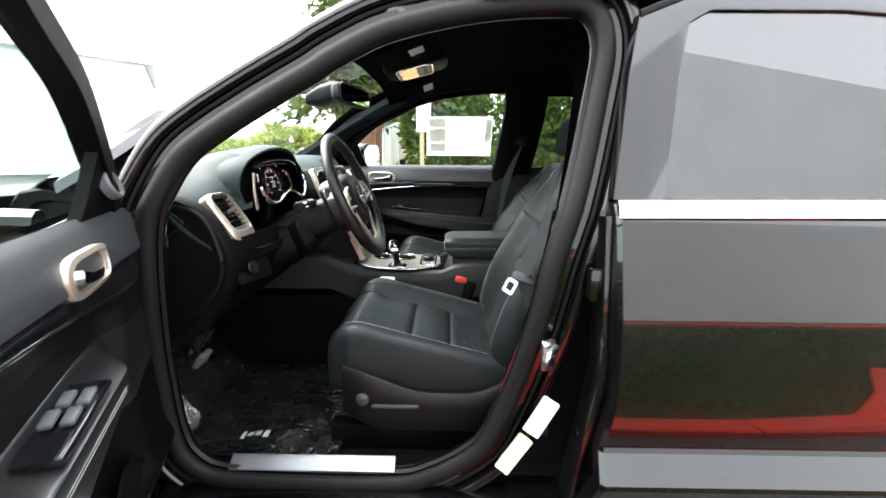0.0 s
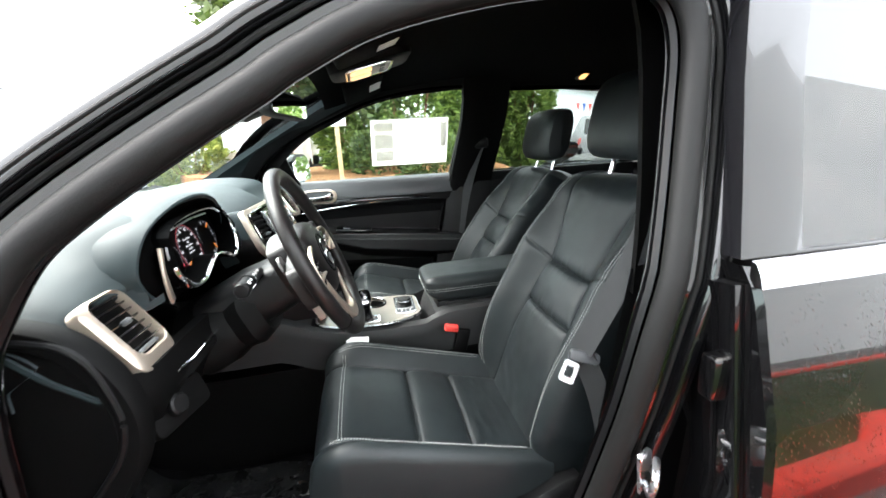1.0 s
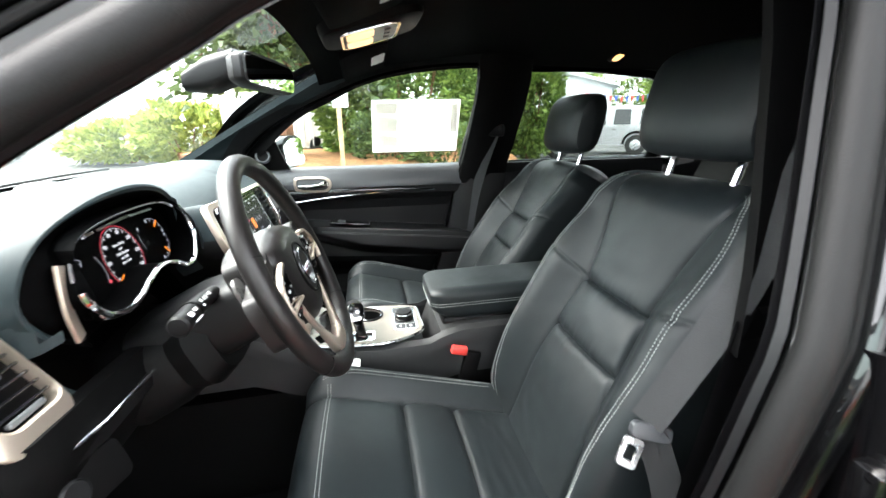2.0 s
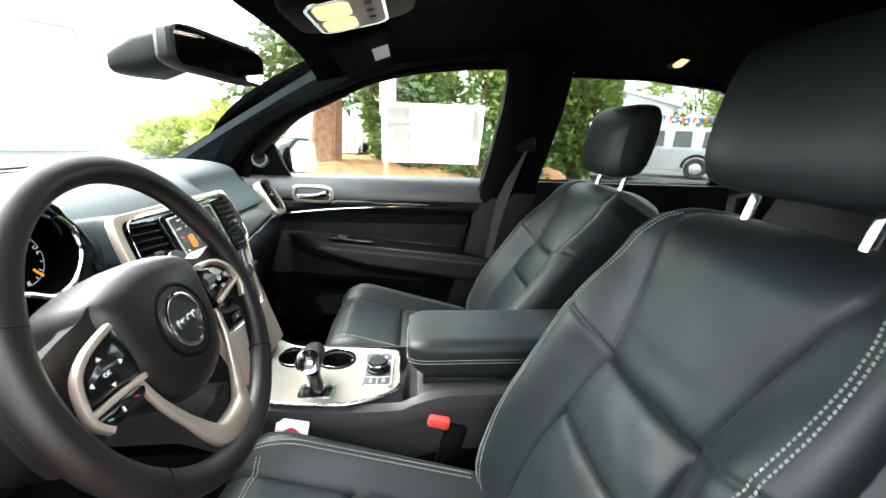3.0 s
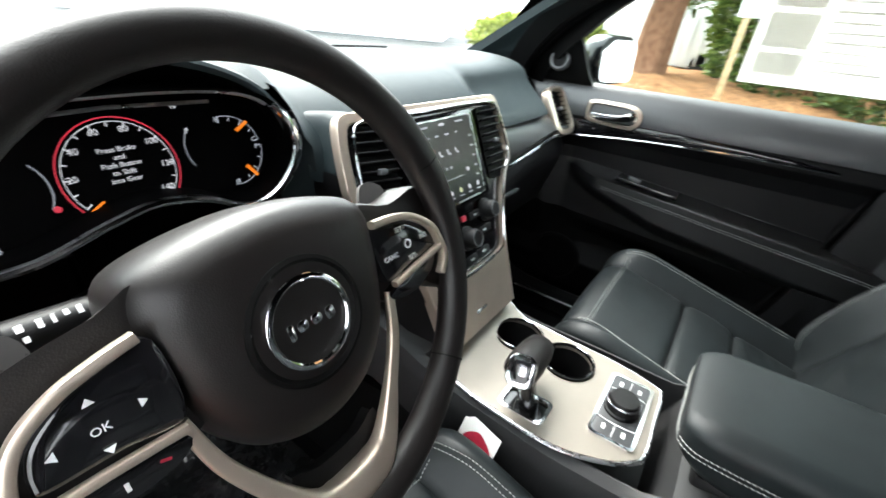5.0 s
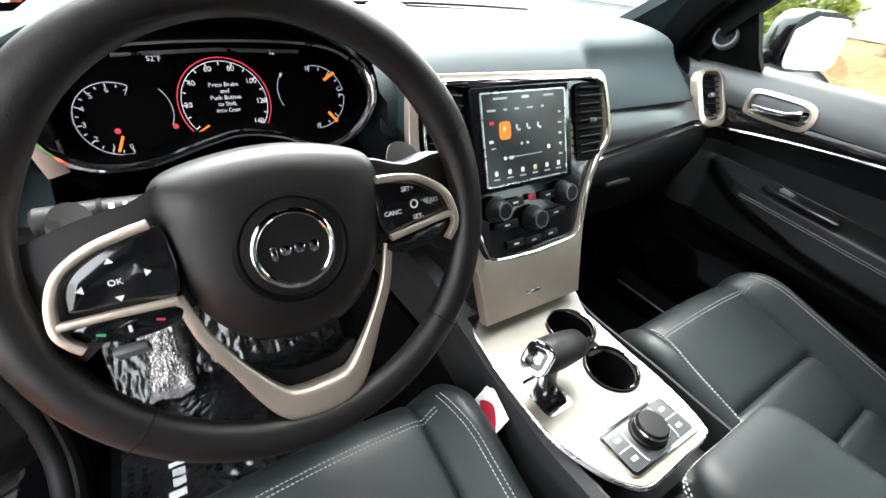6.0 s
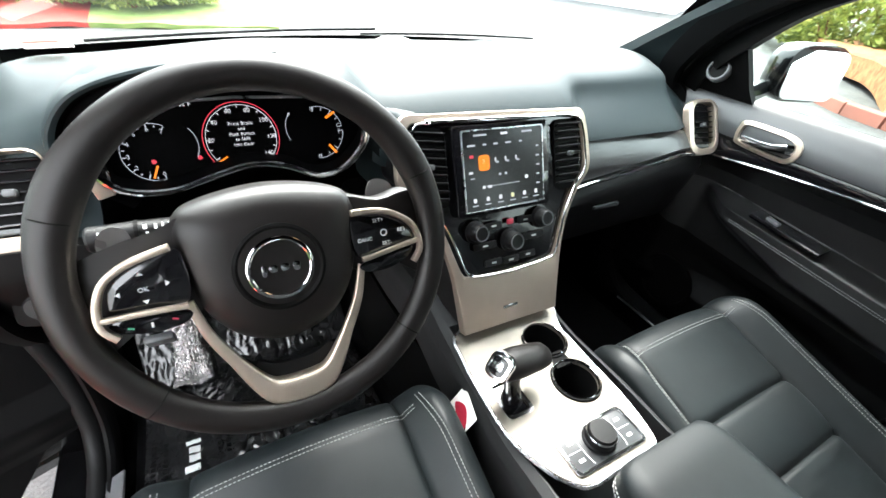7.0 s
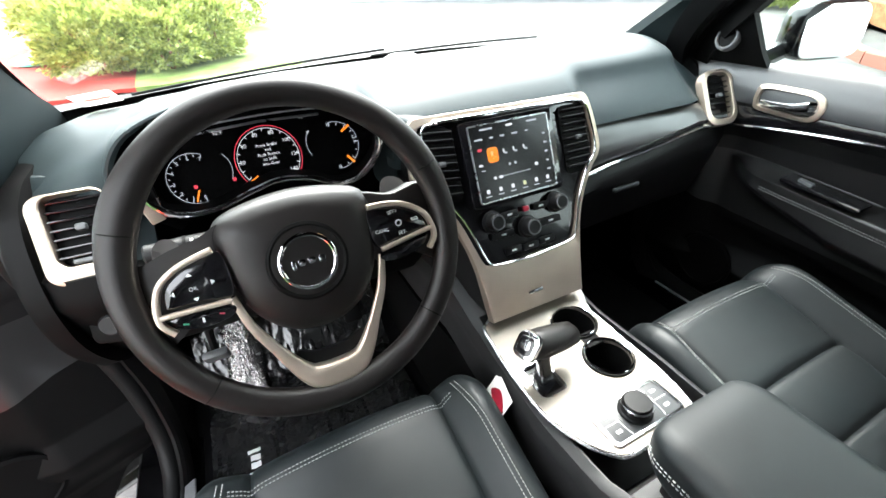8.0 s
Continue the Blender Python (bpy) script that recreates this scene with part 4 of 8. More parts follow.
# air vents at the ends
def air_vent(at, right, up, w, h, iw, ih, off, rad, name, slats, parent, skew=0.0):
    m = plane_at(at, right, up)
    sk = Matrix.Identity(4)
    sk[0][1] = skew
    m = m @ sk @ Matrix.Translation((0, 0, -0.001))
    outer, inner = rounded(w, h, w * rad, 6), [(x + off[0], y + off[1]) for x, y in rounded(iw, ih, iw * rad, 6)]
    ring = part(name, frame_plate(outer, inner, 0.02, m, 0.004), CHAMPAGNE, parent, "champagne satin vent surround")
    part("vent_well", slab(inner, 0.003, m @ Matrix.Translation((0, 0, -0.016))), PLASTIC_DARK, ring)
    for i in range(slats):
        y = off[1] - ih / 2 + ih * (i + 1.1) / (slats + 0.8)
        part("slat", box((0, 0, 0), (iw - 0.002 if abs(y - off[1]) < ih * 0.36 else iw * 0.86, 0.0036, 0.009), 0.001, 1, m @ Matrix.Translation((off[0], y, -0.008)) @ pose(0, 0, 0, -8, 0, 0)), PIANO, ring)
    part("vent_slider", box((0, 0, 0), (0.014, 0.010, 0.012), 0.003, 2, m @ Matrix.Translation((off[0], off[1] + 0.002, -0.001))), PLASTIC_GREY, ring)
    part("vent_wheel", box((0, 0, 0), (iw * 0.6, 0.007, 0.008), 0.002, 1, m @ Matrix.Translation((off[0], off[1] - ih / 2 + 0.007, -0.006))), PLASTIC_GREY, ring)
    return ring


air_vent((0.690, 0.476, 1.092), (0.99, -0.13, 0), (0, 0.545, 0.838), 0.104, 0.142, 0.076, 0.118, (-0.002, 0.003), 0.34, "end_vent", 8, dash, 0.06)
air_vent((-0.680, 0.499, 1.090), (1, -0.04, 0), (0, 0.545, 0.838), 0.102, 0.132, 0.080, 0.104, (0.008, 0.010), 0.22, "end_vent", 7, dash, -0.04)
part("chrome_line", tube([Vector((-0.738, 0.478, 1.010)), Vector((-0.70, 0.462, 1.006)), Vector((-0.62, 0.450, 1.000)), Vector((-0.50, 0.446, 0.998))], 0.003, 8), CHROME, dash)
part("lower_ledge", sweep([(-0.738, 0.486, 0.996), (-0.70, 0.472, 0.994), (-0.62, 0.461, 0.990), (-0.36, 0.456, 0.987)], [(0.010, 0.006), (0.0, 0.009), (-0.008, 0.005), (-0.009, -0.008), (0.010, -0.012)]), PLASTIC, dash, "dark ledge under the vent")

# instrument cluster
CL = [(-0.578, 1.152), (-0.566, 1.122), (-0.538, 1.106), (-0.493, 1.104), (-0.440, 1.118), (-0.396, 1.126), (-0.350, 1.118), (-0.310, 1.100), (-0.270, 1.108), (-0.236, 1.142), (-0.236, 1.178), (-0.262, 1.205), (-0.310, 1.217), (-0.402, 1.220), (-0.500, 1.215), (-0.552, 1.198)]
cl = [(v.x, v.y) for v in spline([(x, z, 0) for x, z in CL], 4, True)]
cx, cz = -0.405, 1.150


def cl_ring(k, y, lift=0.0):
    return [Vector((max(cx + (x - cx) * k, -0.563 if k > 1.01 else -1.0), y + 0.25 * (z - cz), cz + (z - cz) * k + lift)) for x, z in cl]


cluster = part("instrument_binnacle", loft([cl_ring(1.08, 0.478), cl_ring(1.03, 0.462), cl_ring(0.99, 0.468), cl_ring(1.01, 0.485), cl_ring(1.04, 0.508)], caps=False), DIAL, dash, "black instrument binnacle")
part("dial_face", loft([cl_ring(1.045, 0.512), cl_ring(1.045, 0.508)]), DIAL, cluster, "black dial face", smooth=False)
low = [q for q in cl_ring(1.0, 0.463)]
i0 = min(range(len(low)), key=lambda i: (low[i] - Vector((-0.578, 0.46, 1.15))).length)
i1 = min(range(len(low)), key=lambda i: (low[i] - Vector((-0.255, 0.46, 1.20))).length)
part("chrome_rim", tube(low[i0:i1 + 1], 0.0044, 8, up=(0, 1, 0)), CHROME, cluster, "bright rim under the dials")
part("chrome_rim", tube(cl_ring(1.045, 0.466)[i0 + 2:i1 - 2], 0.0022, 8, up=(0, 1, 0)), STEEL, cluster, "thin second rim")
ring_top = cl_ring(0.985, 0.470)
part("upper_rim", tube(ring_top[i1:] + ring_top[:max(0, i0 - 2)], 0.0026, 8, up=(0, 1, 0)), STEEL, cluster, "thin dull upper rim")
part("side_strip", sweep(spline([(-0.572, 0.484, 1.186), (-0.579, 0.482, 1.158), (-0.581, 0.481, 1.125), (-0.575, 0.480, 1.092)], 6), rounded(0.020, 0.006, 0.002, 2), up=(0.2, -1, 0)), CHAMPAGNE, cluster, "champagne strip")
part("top_strip", tube([Vector((-0.50, 0.492, 1.204)), Vector((-0.405, 0.492, 1.208)), Vector((-0.315, 0.492, 1.205))], 0.002, 6), STEEL, cluster)
# hood over the dials: soft outer skin, black lining down to the dials' rim
rim_pts = cl_ring(1.05, 0.488)
skin_rows, lining_rows = [], []
for p in HOOD:
    u = Vector((cx - p.x, 0, cz - p.z)).normalized()
    deep = 0.10 + 0.90 * smooth(1.09, 1.17, p.z)
    deep *= 0.92 + 0.08 * smooth(-0.60, -0.46, p.x)
    out = [p + u * a + Vector((0, b * deep if b > 0.02 else b, 0)) for a, b in ((0.010, 0.0), (0.004, -0.004), (0.0, -0.002), (-0.004, 0.012), (-0.006, 0.05), (0.010, 0.13))]
    if p.z > 1.098 or p.x > -0.3:
        skin_rows.append(out)
    lining_rows.append([p + u * a + Vector((0, b, 0)) for a, b in ((0.004, -0.0035), (0.010, 0.0), (0.016, 0.010))] + [min(rim_pts, key=lambda q: -Vector((q.x - cx, 0, q.z - cz)).normalized().dot(-u))])
part("hood_skin", loft(skin_rows, caps=False, closed=False), DASH_TOP, cluster, "dark grey soft hood")
part("hood_lining", loft(lining_rows, caps=False, closed=False), DIAL, cluster, "black hood lining")
F = plane_at((cx, 0.5045, cz), (1, 0, 0), (0, 0.25, 1))


def on_face(x, z, lift=0.001):
    return F @ Matrix.Translation((x - cx, z - cz, lift))


def arc(x, z, r, a0, a1, w, mat, name):
    pts = [(x + r * math.cos(radians(a0 + (a1 - a0) * i / 28)), z + r * math.sin(radians(a0 + (a1 - a0) * i / 28))) for i in range(29)]
    inn = [(x + (r - w) * math.cos(radians(a0 + (a1 - a0) * i / 28)), z + (r - w) * math.sin(radians(a0 + (a1 - a0) * i / 28))) for i in range(29)]
    part(name, loft([[on_face(*p) @ Vector((0, 0, 0)) for p in pts], [on_face(*p) @ Vector((0, 0, 0)) for p in inn]], caps=False, closed=False), mat, cluster)


def ticks(x, z, r, a0, a1, n, length, mat):
    bm = None
    for i in range(n):
        a = radians(a0 + (a1 - a0) * i / (n - 1))
        b = box((0, 0, 0), (length if i % 2 == 0 else length * 0.6, 0.0012, 0.0006), 0, m=on_face(x + r * math.cos(a), z + r * math.sin(a)) @ Matrix.Rotation(a, 4, "Z"))
        bm = join(bm, b) if bm else b
    part("scale_marks", bm, mat, cluster, smooth=False)


def print_at(text, x, z, size, mat, name="digits"):
    part(name, words(text, size, on_face(x, z)), mat, cluster, smooth=False)


SX, SZ, SR = -0.402, 1.146, 0.050
arc(SX, SZ, SR + 0.001, -35, 215, 0.0012, GLOW_RED, "red_ring")
arc(SX, SZ, SR - 0.003, -35, 215, 0.0008, GLOW_WHITE, "white_ring")
ticks(SX, SZ, SR - 0.006, 215, -35, 15, 0.006, GLOW_WHITE)
for i, n in enumerate((0, 20, 40, 60, 80, 100, 120, 140)):
    if i:
        a = radians(215 - 250 * i / 7)
        print_at(str(n), SX + 0.040 * math.cos(a), SZ + 0.040 * math.sin(a), 0.0085, GLOW_WHITE)
for i, t in enumerate(("Press Brake", "and", "Push Button", "to Shift", "into Gear")):
    print_at(t, SX + 0.001, SZ + 0.021 - 0.0072 * i, 0.0068, GLOW_WHITE, "message")
print_at("14 mi", SX + 0.008, SZ - 0.032, 0.007, GLOW_WHITE, "message")
print_at("52\u00b0F", SX - 0.062, SZ + 0.050, 0.0075, GLOW_WHITE, "message")
print_at("N", SX + 0.062, SZ + 0.054, 0.0075, GLOW_WHITE, "message")
part("pointer", box((0, 0, 0), (0.014, 0.002, 0.0008), 0, m=on_face(SX + 0.040 * math.cos(radians(222)), SZ + 0.040 * math.sin(radians(222))) @ Matrix.Rotation(radians(30), 4, "Z")), GLOW_ORANGE, cluster)
TX, TZ, TR = -0.512, 1.137, 0.038
arc(TX, TZ, TR, 62, 280, 0.0009, GLOW_GREY, "white_ring")
ticks(TX, TZ, TR - 0.004, 62, 280, 15, 0.005, GLOW_GREY)
for i in range(8):
    a = radians(280 - 218 * i / 7)
    print_at(str(i), TX + 0.030 * math.cos(a), TZ + 0.030 * math.sin(a), 0.0080, GLOW_GREY)
part("pointer", box((0, 0, 0), (0.018, 0.0026, 0.0008), 0, m=on_face(TX + 0.027 * math.cos(radians(262)), TZ + 0.026 * math.sin(radians(262))) @ Matrix.Rotation(radians(245), 4, "Z")), GLOW_ORANGE, cluster)
part("warning_light", slab(circle(0.0030, 12), 0.0006, on_face(TX - 0.003, TZ - 0.012, 0.0012)), GLOW_RED, cluster)
part("warning_light", slab(circle(0.0030, 12), 0.0006, on_face(TX + 0.052, TZ - 0.012, 0.0012)), GLOW_RED, cluster)
arc(TX + 0.020, TZ + 0.006, 0.034, -30, 42, 0.0008, GLOW_GREY, "white_ring")
part("gear_marks", words("P", 0.0075, on_face(SX + 0.068, SZ + 0.028)), GLOW_WHITE, cluster, smooth=False)
arc(SX + 0.095, SZ + 0.010, 0.034, 140, 212, 0.0008, GLOW_GREY, "white_ring")
GX, GZ, GR = -0.294, 1.146, 0.039
arc(GX, GZ, GR, 98, 12, 0.0009, GLOW_GREY, "white_ring")
arc(GX, GZ, GR, 2, -88, 0.0009, GLOW_GREY, "white_ring")
ticks(GX, GZ, GR - 0.004, 98, 12, 5, 0.006, GLOW_GREY)
ticks(GX, GZ, GR - 0.004, 2, -88, 5, 0.006, GLOW_GREY)
for t, a in (("H", 100), ("C", 14), ("F", 0), ("E", -92)):
    print_at(t, GX + 0.033 * math.cos(radians(a)), GZ + 0.036 * math.sin(radians(a)), 0.008, GLOW_GREY)
for a in (50, -52):
    part("pointer", box((0, 0, 0), (0.017, 0.0036, 0.0008), 0, m=on_face(GX + 0.033 * math.cos(radians(a)), GZ + 0.033 * math.sin(radians(a))) @ Matrix.Rotation(radians(a - 20 if a > 0 else a), 4, "Z")), GLOW_ORANGE, cluster)

# ---- centre stack ----
stack = thing("centre_stack", (0, 0.42, 0.82), "centre stack with touchscreen, air vents and round knobs in champagne frame", "control panel")
S = plane_at((-0.004, 0.400, 1.10), (1, 0, 0), (0, 0.42, 1))
UP = math.sqrt(1 + 0.42 ** 2)


def st(x, z, lift=0.0):
    """A place on the stack's leaning face, by its height."""
    return S @ Vector((x, (z - 1.10) * UP, lift))


def on_stack(x, z, lift=0.0):
    return S @ Matrix.Translation((x, (z - 1.10) * UP, lift))


def stack_outline(rows):
    right = [(x, (z - 1.10) * UP) for x, z in rows]
    pts = spline([(*p, 0) for p in right], 5)
    return [(p.x, p.y) for p in pts] + [(-p.x, p.y) for p in reversed(pts)]


body_rows = [(0.155, 1.182), (0.184, 1.173), (0.198, 1.11), (0.196, 1.075), (0.168, 1.045), (0.142, 1.005), (0.126, 0.965), (0.117, 0.925), (0.110, 0.88), (0.104, 0.835)]
inner_rows = [(0.145, 1.170), (0.172, 1.162), (0.183, 1.11), (0.181, 1.078), (0.156, 1.052), (0.130, 1.010), (0.114, 0.968), (0.105, 0.945), (0.094, 0.934), (0.06, 0.930)]
out_l, in_l = stack_outline(body_rows), stack_outline(inner_rows)
part("stack_frame", frame_plate(out_l, in_l, 0.014, S @ Matrix.Translation((0, 0, 0.008)), 0.002), CHAMPAGNE, stack, "champagne satin frame")
part("stack_face", slab(in_l, 0.03, S @ Matrix.Translation((0, 0, 0.002))), PIANO, stack, "gloss black panel")
edge = [st(x, z, 0.0115) for x, z in inner_rows]
for s in (-1, 1):
    part("chrome_line", tube([Vector((s * p.x, p.y, p.z)) for p in spline(edge, 5)], 0.0018, 8, up=(0, 1, 0)), CHROME, stack, "thin chrome edge")
part("chrome_line", tube([st(-0.06, 0.930, 0.0115), st(0, 0.927, 0.0115), st(0.06, 0.930, 0.0115)], 0.0028, 8, up=(0, 1, 0)), CHROME, stack)
part("top_chrome", tube([st(-0.145, 1.172, 0.0115), st(0, 1.174, 0.0115), st(0.145, 1.172, 0.0115)], 0.003, 8, up=(0, 1, 0)), CHROME, stack)
# soft shoulders and side fairings from the face back to the dash
for s, wide in ((-1, 0.042), (1, 0.012)):
    edge = spline([(x, z, 0) for x, z in ([(0.15, 1.178)] + body_rows[1:5] if s < 0 else body_rows[2:5])], 4)
    near = [st(s * (p.x - 0.004), p.y, 0.001) for p in edge]
    half = [Vector((s * (p.x + 0.003), 0.452, p.y + 0.003)) for p in edge]
    far = [Vector((s * (p.x + wide), 0.483 + 0.03 * smooth(1.12, 1.17, p.y), p.y - 0.004)) for p in edge]
    part("stack_shoulder", loft([near, half, far], caps=False, closed=False), DASH_TOP, stack, "dark grey soft shoulder")
for s in (-1, 1):
    rows = spline([st(s * (x - 0.003), z, 0.002) for x, z in body_rows[2:]], 3)
    back = [Vector((p.x + s * 0.012, 0.52, p.z)) for p in rows]
    part("stack_flank", loft([rows, back], caps=False, closed=False), PLASTIC, stack, "black stack side")
part("slot_panel", slab([(-0.113, (0.920 - 1.10) * UP), (-0.106, (0.832 - 1.1) * UP), (0.106, (0.832 - 1.1) * UP), (0.113, (0.920 - 1.10) * UP), (0.06, (0.916 - 1.10) * UP), (-0.06, (0.916 - 1.1) * UP)], 0.02, S @ Matrix.Translation((0, 0, 0.006)), 0.003), CHAMPAGNE, stack, "champagne panel with a slot")
part("slot", box((0, 0, 0), (0.034, 0.007, 0.004), 0.002, 2, on_stack(-0.006, 0.864, 0.007)), CHROME, stack)
scr = part("touchscreen", slab(rounded(0.196, 0.150, 0.008), 0.006, on_stack(-0.004, 1.098, 0.010), 0.002), PIANO, stack, "gloss black touchscreen frame")
part("screen_trim", frame_plate(rounded(0.168, 0.135, 0.004), rounded(0.163, 0.130, 0.003), 0.003, on_stack(-0.004, 1.098, 0.0122)), STEEL, scr, "thin silver edge")
part("display", slab(rounded(0.162, 0.129, 0.003), 0.001, on_stack(-0.004, 1.098, 0.0118)), LCD, scr, "lit dark grey climate display", smooth=False)


def icon(x, z, w, h, mat, name="icon"):
    part(name, slab(rounded(w, h, min(w, h) * 0.25, 2), 0.0004, on_stack(x, z, 0.0124)), mat, scr, smooth=False)


icon(-0.047, 1.110, 0.022, 0.026, GLOW_ORANGE, "lit_orange_tile")
icon(-0.048, 1.112, 0.005, 0.008, PRINT_WHITE)
icon(-0.044, 1.105, 0.008, 0.003, PRINT_WHITE)
for x in (-0.024, -0.003, 0.019):
    icon(x, 1.113, 0.003, 0.007, GLOW_WHITE)
    icon(x + 0.004, 1.109, 0.006, 0.003, GLOW_GREY)
icon(-0.071, 1.121, 0.008, 0.005, GLOW_RED)
icon(-0.074, 1.097, 0.008, 0.004, GLOW_WHITE)
icon(-0.071, 1.088, 0.008, 0.002, GLOW_GREY)
for z, w in ((1.127, 0.006), (1.112, 0.008), (1.097, 0.007), (1.082, 0.006), (1.067, 0.008)):
    icon(0.066, z, w, 0.003, GLOW_GREY)
for x, w in ((-0.070, 0.016), (-0.044, 0.007), (-0.022, 0.009), (0.004, 0.012), (0.030, 0.006)):
    icon(x, 1.137, w, 0.003, GLOW_GREY)
icon(-0.004, 1.1515, 0.014, 0.004, GLOW_WHITE)
icon(-0.052, 1.1515, 0.026, 0.003, GLOW_GREY)
icon(0.044, 1.1515, 0.022, 0.003, GLOW_GREY)
for x in (-0.016, -0.004):
    icon(x, 1.090, 0.005, 0.004, GLOW_GREY)
icon(-0.010, 1.0735, 0.070, 0.0012, GLOW_GREY)
icon(-0.050, 1.073, 0.006, 0.005, GLOW_WHITE)
icon(-0.038, 1.073, 0.008, 0.005, GLOW_WHITE)
icon(0.040, 1.080, 0.007, 0.006, GLOW_WHITE)
for i in range(6):
    icon(-0.069 + 0.0258 * i, 1.054, 0.0065, 0.0075, GLOW_WHITE if i != 3 else PAPER_YELLOW)
    icon(-0.069 + 0.0258 * i, 1.046, 0.012, 0.002, GLOW_GREY)
for s in (-1, 1):
    m = on_stack(s * 0.143, 1.106, 0.004)
    well = part("centre_vent", slab(rounded(0.060, 0.128, 0.012), 0.004, m), PLASTIC_DARK, stack, "black slatted air vent")
    for i in range(9):
        part("slat", box((0, 0, 0), (0.056, 0.0028, 0.010), 0.0008, 1, m @ Matrix.Translation((0, -0.050 + 0.0130 * i, 0.004)) @ pose(0, 0, 0, -25, 0, 0)), PLASTIC, well)
    part("vent_slider", box((0, 0, 0), (0.012, 0.009, 0.010), 0.003, 2, m @ Matrix.Translation((0, 0.002, 0.010))), PLASTIC_GREY, well)
for x, z, r in ((-0.070, 1.004, 0.016), (0.002, 0.979, 0.017), (0.072, 1.007, 0.016)):
    m = on_stack(x, z, 0.004)
    knob = part("climate_knob", lathe([(r + 0.004, 0), (r + 0.004, 0.004), (r, 0.006), (r * 0.96, 0.020), (r * 0.85, 0.024), (0, 0.024)], 32, m), PLASTIC, stack, "round black climate knob")
    part("knob_ring", lathe([(r * 0.82, 0.0235), (r * 0.82, 0.0252), (r * 0.70, 0.0252), (r * 0.70, 0.0235)], 32, m), PLASTIC_GREY, knob)
for x, z, w in ((-0.032, 1.008, 0.036), (0.038, 1.008, 0.032), (-0.052, 0.978, 0.048), (0.055, 0.978, 0.048), (-0.036, 0.947, 0.036), (0.002, 0.945, 0.036), (0.040, 0.947, 0.036)):
    b = part("button", box((0, 0, 0), (w, 0.013, 0.005), 0.002, 2, on_stack(x, z, 0.005)), PLASTIC, stack)
    part("button_mark", box((0, 0, 0), (0.010, 0.003, 0.0005), 0, m=on_stack(x, z, 0.0078)), PRINT_WHITE, b)
bpy.context.view_layer.update()
for ob in [o for o in bpy.data.objects if o.parent in (stack, *stack.children)]:
    for v in ob.data.vertices:
        k = smooth(0.095, 0.19, -v.co.x)
        v.co.x, v.co.y = v.co.x * (1 - 0.03 * k), v.co.y + 0.024 * k
part("hazard_button", box((0, 0, 0), (0.014, 0.010, 0.005), 0.002, 2, on_stack(0.004, 1.010, 0.006)), RED_PRINT, stack, "dark red hazard button")

# ---- steering wheel ----
WT = radians(22.3)
W = plane_at((-0.406, 0.246, 1.114), (1, 0, 0), (0, math.sin(WT), math.cos(WT)))
wheel = thing("steering_wheel", (-0.406, 0.30, 1.08), "black leather steering wheel with champagne spokes and chrome badge", "steering wheel")


def wp(x, y, z=0.0):
    return W @ Vector((x, y, z))


rings = []
for i in range(96):
    a = 2 * math.pi * i / 96
    fat = 1 + 0.16 * max(math.exp(-((math.degrees(a) - d) / 16) ** 2) for d in (28, 152)) + 0.05 * math.exp(-((math.degrees(a) - 270) / 30) ** 2)
    c, s = math.cos(a), math.sin(a)
    rings.append([wp((0.182 + 0.0165 * fat * math.cos(b)) * c, (0.182 + 0.0165 * fat * math.cos(b)) * s, 0.0150 * math.sin(b)) for b in (2 * math.pi * k / 16 for k in range(16))])
rim = part("rim", loft(rings, loop=True), LEATHER_WHEEL, wheel, "black leather rim")
for d in (22, 158, 222, 318):
    a = radians(d)
    u = Vector((math.cos(a), math.sin(a), 0))
    part("rim_seam", tube([W @ (u * (0.182 + 0.0172 * math.cos(b)) + Vector((0, 0, 0.0157 * math.sin(b)))) for b in (2 * math.pi * k / 18 for k in range(18))], 0.0007, 5, True, up=W.to_3x3() @ u.cross(Vector((0, 0, 1)))), PLASTIC_DARK, rim)


hub = [(p.x, p.y) for p in spline([(x, y, 0) for x, y in [(-0.091, 0.048), (-0.067, 0.066), (0.0, 0.076), (0.067, 0.066), (0.091, 0.048), (0.091, 0.008), (0.078, -0.045), (0.047, -0.084), (0.0, -0.098), (-0.047, -0.084), (-0.078, -0.045), (-0.091, 0.008)]], 5, True)]
part("airbag_cover", loft([[wp(x * k, y * k, z) for x, y in hub] for k, z in ((0.97, -0.075), (1.0, -0.052), (1.0, -0.026), (0.985, -0.014), (0.95, -0.005), (0.86, 0.004), (0.70, 0.010), (0.45, 0.013), (0.30, 0.013))]), LEATHER_WHEEL, wheel, "black domed airbag cover")
ebm = W @ Matrix.Translation((0, -0.008, 0.0135))
badge = part("badge", lathe([(0.047, -0.003), (0.046, 0.0), (0.043, 0.0012), (0.040, -0.001), (0.0, -0.0005)], 48, ebm), PLASTIC_DARK, wheel, "round matt black badge disc")
part("badge_ring", lathe([(0.0335, 0.0), (0.0335, 0.002), (0.0320, 0.0030), (0.0300, 0.0030), (0.0288, 0.002), (0.0288, 0.0)], 48, ebm), CHROME, badge, "chrome ring")
# the maker's mark as plain raised chrome shapes
for x, y, w, h in ((-0.0165, -0.001, 0.005, 0.012), (-0.0075, 0.0, 0.009, 0.008), (0.004, 0.0, 0.009, 0.008), (0.0155, -0.001, 0.008, 0.010)):
    part("badge_bar", slab(rounded(w, h, min(w, h) * 0.42, 4), 0.002, ebm @ Matrix.Translation((x, y, 0.0022)), 0.0005), CHROME, badge)

